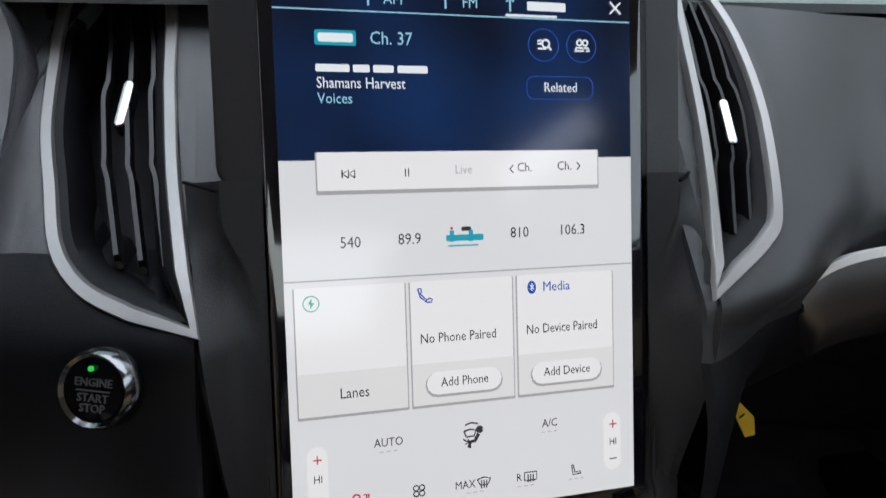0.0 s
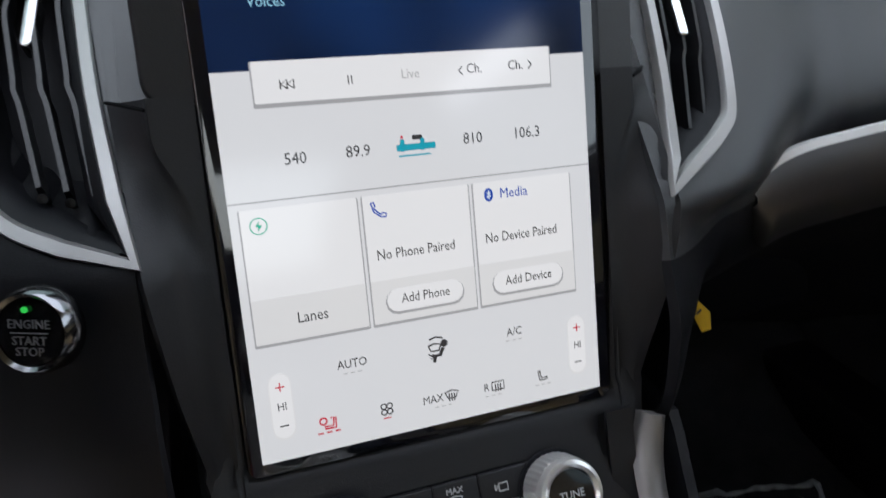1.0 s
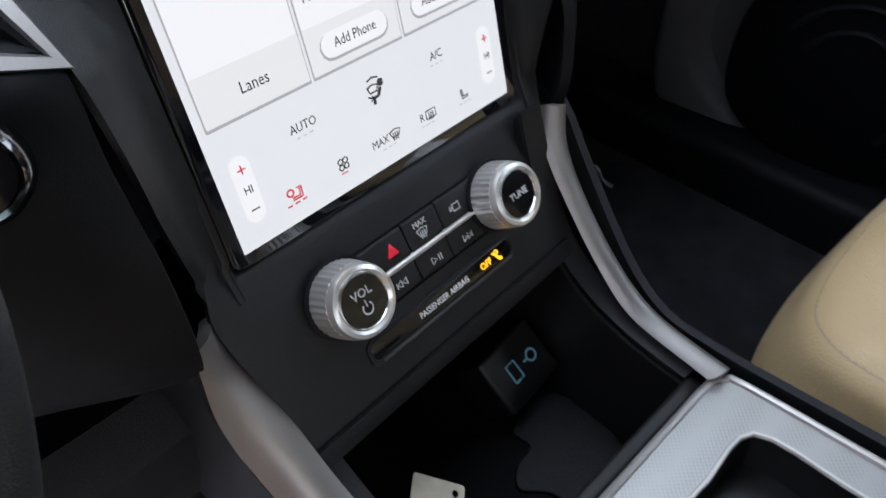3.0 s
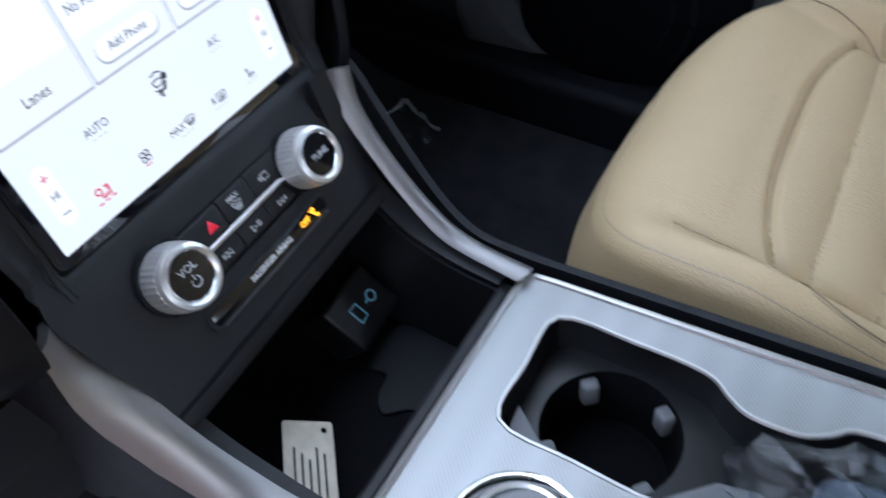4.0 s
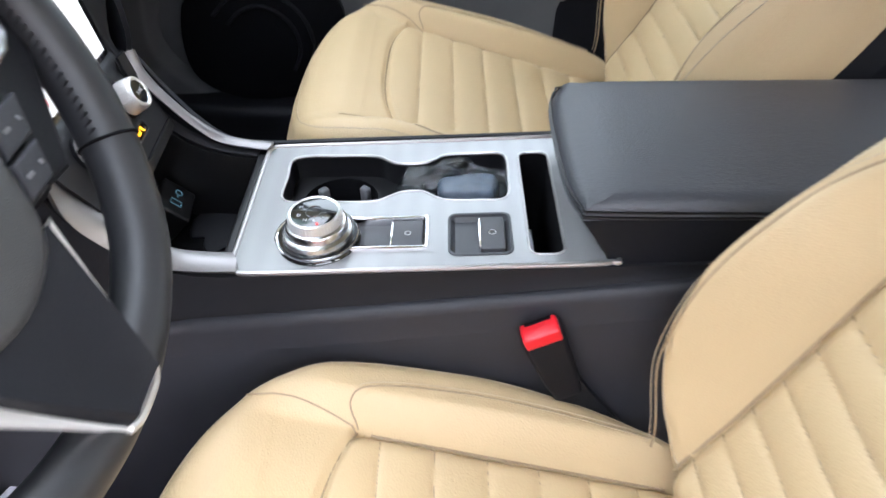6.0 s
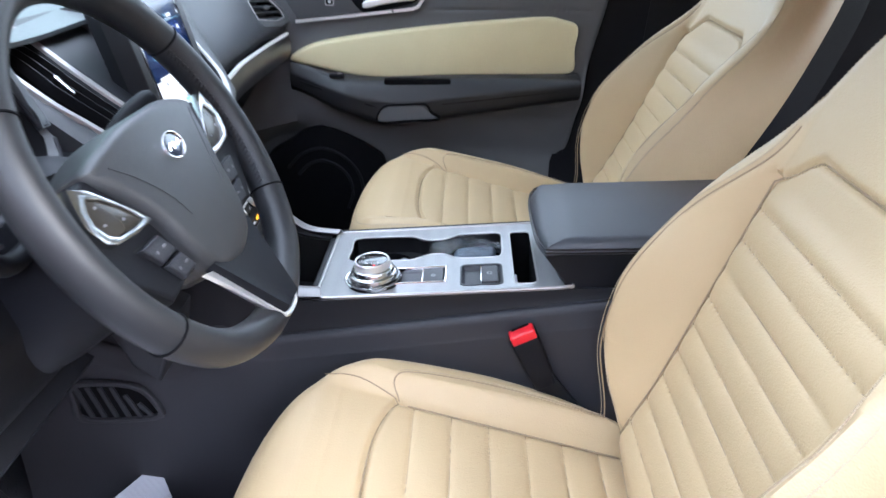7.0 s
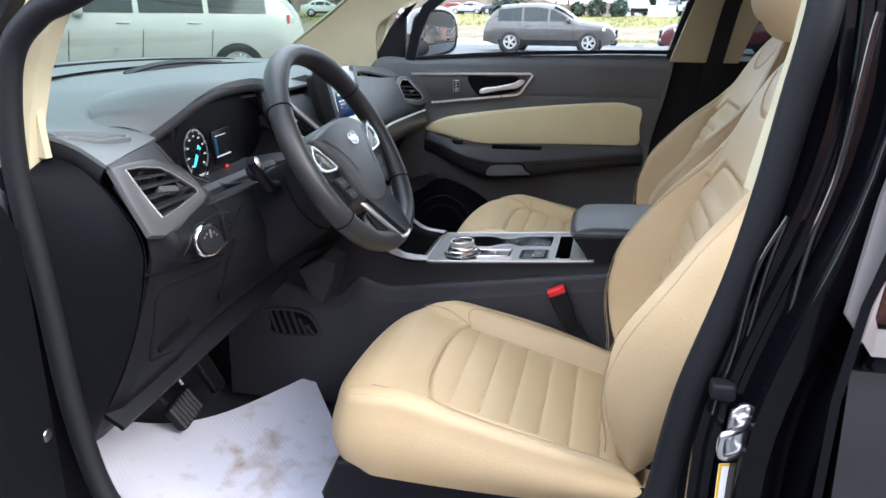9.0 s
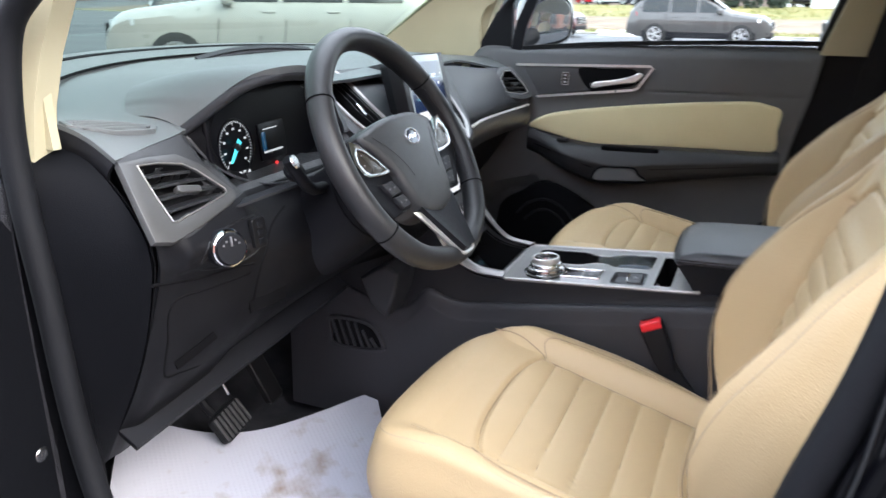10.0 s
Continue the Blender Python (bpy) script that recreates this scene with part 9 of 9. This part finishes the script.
    # grille and bumper
    part("grille", moved(box(-0.035, 0.05, -W * 0.52, W * 0.52, belt * 0.5, belt * 0.76, 0.02), m), M["soft"], c, "dark grille")
    for k in range(4):
        z = belt * (0.53 + 0.06 * k)
        part("grille_bar", moved(box(-0.05, -0.03, -W * 0.5, W * 0.5, z - 0.008, z + 0.008, 0.004), m), M["galv"], c)
    part("front_bumper", moved(box(-0.045, 0.2, -W * 0.8, W * 0.8, 0.28, belt * 0.44, 0.05), m), M["soft"] if clad else mat, c)
    part("rear_bumper", moved(box(L - 0.2, L + 0.03, -W * 0.82, W * 0.82, 0.36, 0.6, 0.05), m), M["soft"] if clad else mat, c)
    return c


PASSING = (9.66, 7.52, 0)


def cars():
    z = ground_z
    car("parked_suv", SUV, paint("grey_paint", (0.085, 0.08, 0.078), 0.4), (27.0, 2.05, 0), -92, "metallic grey mid-size SUV parked across the lot", "parked cars")
    car("parked_suv", SUV, paint("maroon_paint", (0.085, 0.012, 0.018), 0.2), (27.3, -4.3, 0), 90, "dark maroon SUV parked nose to nose on the lot", "parked cars")
    car("parked_suv", SUV, paint("wine_paint", (0.07, 0.014, 0.018), 0.2), (31.0, 9.6, 0), -95, "wine-red SUV parked near the kerb", "parked cars")
    dark = paint("blueblack_paint", (0.02, 0.023, 0.028), 0.3)
    car("parked_pickup", TRUCK, dark, (31.0, 20.6, 0), -118, "dark pickup truck parked facing the driveway", "parked cars")
    car("parked_suv", SUV, dark, (29.0, 26.2, 0), -42, "black SUV parked beside a pickup truck", "parked cars")
    white = paint("white_paint", (0.5, 0.52, 0.51))
    car("passing_suv", TALL_SUV, paint("pale_silver_paint", (0.46, 0.44, 0.415), 0.15), PASSING, 128, "pale silver SUV crossing the lot ahead", "parked cars", clad=False)
    silver = paint("silver_paint", (0.4, 0.41, 0.42), 0.5)
    for spec, mat, x, y, yaw, lab in (
        (SUV, silver, 64, 21.5, -80, "silver SUV on the far lot"),
        (SEDAN, white, 66, 26.5, -70, "white saloon car on the far lot"),
        (SEDAN, white, 63, -6.4, 160, "white saloon car parked on the far lot"),
        (SUV, dark, 67, -4.6, 170, "dark SUV parked on the far lot behind shrubs"),
        (SUV, silver, 67, -1.2, 20, "silver SUV parked on the far lot behind shrubs"),
        (SUV, dark, 90, 13.5, 80, "dark SUV far off along the road"),
        (SEDAN, white, 92, 18.0, 90, "small white car far off along the road"),
        (SEDAN, M["redlens"], 98, 21.5, 90, "small red car far off along the road"),
    ):
        car("parked_car", spec, mat, (x, y, z(x, y)), yaw, lab, "cars on the far lot")


cars()


# ---- trees, poles, sign ----
def bare_branches(rnd, base, height, lean, r0, depth=4):
    """Tapered trunk with limbs and twigs as one list of tubes."""
    out = []

    def grow(p, d, ln, r, k):
        q = p + d * ln
        mid = (p + q) / 2 + Vector((rnd.uniform(-1, 1), rnd.uniform(-1, 1), 0)) * ln * 0.05
        sides = 7 if k == depth else (4 if k > 1 else 3)
        out.append(tube([p, mid, q], r, sides, scales=[1, 0.85, 0.62]))
        if k <= 0:
            return
        for _ in range(rnd.choice((2, 3, 3)) if k > 1 else 3):
            a, t = rnd.uniform(0, 6.28), rnd.uniform(0.3, 0.75)
            e = (d + Vector((math.cos(a), math.sin(a), rnd.uniform(0.0, 0.5))) * t).normalized()
            grow(p.lerp(q, rnd.uniform(0.6, 1.0)), e, ln * rnd.uniform(0.55, 0.78), r * 0.55, k - 1)

    grow(Vector(base), Vector((lean, lean * 0.5, 1)).normalized(), height * 0.38, r0, depth)
    return join(*out)


def bare_tree(rnd, x, y, h):
    base = (x, y, ground_z(x, y) - 0.05)
    t = thing("bare_tree", base, "leafless grey-brown tree with fine twigs", "tree", "bare trees")
    part("trunk", tube([base, (x + 0.05, y, base[2] + h * 0.2), (x, y + 0.04, base[2] + h * 0.4)], 0.16, 8, scales=[1.2, 0.9, 0.65]), M["bark"], t)
    part("crown", bare_branches(rnd, (x, y, base[2] + h * 0.18), h, rnd.uniform(-0.1, 0.1), 0.11, 5), M["twig"], t)


def spruce(rnd, x, y, h, w):
    base = (x, y, ground_z(x, y) - 0.05)
    t = thing("spruce_tree", base, "dark green spruce with drooping needle branches", "tree", "spruces")
    part("trunk", tube([base, (x, y, base[2] + h * 0.6), (x, y, base[2] + h * 0.98)], 0.16, 7, scales=[1, 0.6, 0.15]), M["bark"], t)
    verts, faces = [], []
    for i in range(900):
        f = rnd.random() ** 0.75
        zz = base[2] + h * (0.06 + 0.94 * f)
        r = w * (1 - f) * rnd.uniform(0.35, 1.12) + 0.06
        a = rnd.uniform(0, 6.28)
        p = Vector((x + r * math.cos(a), y + r * math.sin(a), zz - 0.25 * r))
        side = Vector((-math.sin(a), math.cos(a), 0)) * rnd.uniform(0.1, 0.26)
        tip = Vector((math.cos(a), math.sin(a), -0.45)) * rnd.uniform(0.2, 0.5)
        back = Vector((math.cos(a), math.sin(a), -0.2)) * min(r, 0.7)
        n = len(verts)
        verts += [p - back, p + side, p + tip, p - side, p + Vector((0, 0, -0.16))]
        faces += [(n, n + 1, n + 2), (n, n + 2, n + 3), (n + 1, n + 4, n + 3)]
    part("crown", (verts, faces), M["needle"], t, smooth=False)


def pole(x, y, h, lamp=False):
    z = ground_z(x, y)
    p = thing("utility_pole" if not lamp else "lamp_post", (x, y, z), "weathered wooden utility pole beside the lawn" if not lamp else "slim galvanised lamp post on the lot", "pole", "poles")
    part("shaft", tube([(x, y, z - 0.05), (x, y, z + h * 0.5), (x, y, z + h)], 0.15 if not lamp else 0.07, 10, scales=[1, 0.85, 0.7]), M["wood"] if not lamp else M["galv"], p)
    if lamp:
        part("arm", box(x - 0.6, x + 0.1, y - 0.1, y + 0.1, z + h - 0.1, z + h + 0.02, 0.03), M["galv"], p)
    else:
        part("cross_arm", box(x - 0.06, x + 0.06, y - 1.1, y + 1.1, z + h - 0.7, z + h - 0.55, 0.01), M["wood"], p)


def surroundings():
    rnd = random.Random(11)
    for x, y, h, w in ((72, -6.6, 7.5, 1.7), (74, -9.4, 8.2, 1.8), (71, -3.2, 7.0, 1.6), (70, 9.6, 8.5, 2.0), (96, 34, 9.5, 2.2), (98, 38.5, 10.5, 2.4), (94, 30.5, 8.0, 2.0)):
        spruce(rnd, x, y, h, w)
    for x, y, h in ((66, 4.0, 8.0), (70, 1.6, 9.0), (84, 6.5, 10.0), (88, 25.5, 10.0), (92, 44, 11.0), (60, 33, 8.5), (64, 42, 9.5), (68, 52, 10.0), (58, 48, 9.0)):
        bare_tree(rnd, x, y, h)
    pole(54, 5.9, 9.5)
    pole(60, 11.6, 9.0)
    pole(52, 3.9, 4.2, True)
    pole(84, 28.5, 9.0)
    # white sign pillar with a base
    sx, sy = 61.0, -3.6
    sz = ground_z(sx, sy)
    s = thing("sign_pillar", (sx, sy, sz), "tall plain white sign pillar on a white plinth", "sign")
    part("plinth", box(sx - 0.8, sx + 0.8, sy - 1.0, sy + 1.0, sz - 0.05, sz + 0.8, 0.04), M["signwhite"], s)
    part("pillar", box(sx - 0.3, sx + 0.3, sy - 0.42, sy + 0.42, sz + 0.8, sz + 9, 0.03), M["signwhite"], s)
    for x, y, r in ((60.0, 1.4, 0.75), (60.2, -0.3, 0.7), (60.3, 2.9, 0.6)):
        z = ground_z(x, y)
        b = thing("round_shrub", (x, y, z), "clipped round dark evergreen shrub", "shrub", "shrubs")
        verts, faces = [], []
        for i in range(420):
            d = Vector((rnd.gauss(0, 1), rnd.gauss(0, 1), rnd.gauss(0, 1))).normalized() * r * rnd.uniform(0.7, 1.06)
            c = Vector((x, y, z + r * 0.85)) + d
            if c.z < z:
                continue
            e, f = Vector((rnd.uniform(-1, 1), rnd.uniform(-1, 1), rnd.uniform(-1, 1))) * 0.14, Vector((rnd.uniform(-1, 1), rnd.uniform(-1, 1), rnd.uniform(-1, 1))) * 0.14
            n = len(verts)
            verts += [c - e, c + f, c + e, c - f]
            faces.append((n, n + 1, n + 2, n + 3))
        part("foliage", (verts, faces), M["needle"], b, smooth=False)
    # leafless woods in the distance
    woods = []
    for i in range(120):
        y = -90 + 300 * (i + rnd.random()) / 120
        x = 125 + rnd.uniform(0, 35) - 0.25 * max(0, y - 40)
        if 8 < y < 34 and rnd.random() < 0.75:
            continue
        woods.append(bare_branches(rnd, (x, y, 1.2), rnd.uniform(9, 15), rnd.uniform(-0.1, 0.1), 0.16, 3))
    w = part("distant_woods", join(*woods), M["twig"], smooth=False)
    tagged(w, "grey-brown leafless woods in the distance", "woods", kind="stuff")

    def ridge(u, v):
        a = radians(-70 + 150 * u)
        r = 190
        h = 5.5 + 1.6 * math.sin(23 * u) + 1.1 * math.sin(61 * u + 1) + 0.7 * math.sin(149 * u)
        return (r * math.cos(a), r * math.sin(a), 0.8 + h * v)

    rd = part("backdrop", sheet(ridge, 220, 3), M["twig"])
    tagged(rd, "far line of grey-brown bare trees", "tree line", kind="structure")
    # low white shop building at the far lot
    h = thing("far_building", (88, -4, 1.3), "low white commercial building far behind trees", "building")
    part("wall", box(84, 96, -14, 0, 1.2, 5.2, 0.05), M["signwhite"], h)
    part("roof", box(83.6, 96.4, -14.4, 0.4, 5.2, 5.6, 0.05), M["galv"], h)
    for k in range(5):
        part("window", box(83.95, 84.02, -13 + 2.5 * k, -11.2 + 2.5 * k, 1.9, 3.9, 0.02), M["carglass"], h)
    # brick building beside the lot, seen in the door mirror and in the paint
    b = thing("brick_building", (-16, -3, 0), "reddish brown brick building with dark windows and pale sills", "building")
    part("wall", box(-19, -13, -30, 24, -0.05, 6.2, 0.03), M["brick"], b)
    part("roof_edge", box(-19.2, -12.8, -30.2, 24.2, 6.2, 6.6, 0.03), M["galv"], b)
    for k in range(13):
        y = -28 + 4 * k
        w = part("window", box(-13.05, -12.97, y, y + 1.6, 1.0, 3.6, 0.02), M["carglass"], b)
        part("window_sill", box(-13.05, -12.88, y - 0.1, y + 1.7, 0.88, 1.0, 0.02), M["concrete"], w)
        part("window_frame", box(-13.02, -12.95, y + 0.77, y + 0.83, 1.0, 3.6, 0.01), M["signwhite"], w)


def brick_material():
    m = patchy("red_brick", (0.24, 0.09, 0.06), (0.34, 0.14, 0.09), 1.2, (0.8, 0.95))
    nt = m.node_tree
    tc, mp = nt.nodes["Texture Coordinate"], nt.nodes.new("ShaderNodeMapping")
    mp.inputs["Rotation"].default_value = (radians(90), 0, radians(90))
    br = nt.nodes.new("ShaderNodeTexBrick")
    br.inputs["Color1"].default_value, br.inputs["Color2"].default_value, br.inputs["Mortar"].default_value = (0.27, 0.1, 0.07, 1), (0.36, 0.15, 0.1, 1), (0.4, 0.36, 0.32, 1)
    br.inputs["Scale"].default_value, br.inputs["Brick Width"].default_value, br.inputs["Row Height"].default_value, br.inputs["Mortar Size"].default_value = 1.0, 0.21, 0.07, 0.008
    nt.links.new(tc.outputs["Object"], mp.inputs["Vector"])
    nt.links.new(mp.outputs[0], br.inputs["Vector"])
    nt.links.new(br.outputs["Color"], nt.nodes["Principled BSDF"].inputs["Base Color"])
    return m


M["brick"] = brick_material()
surroundings()
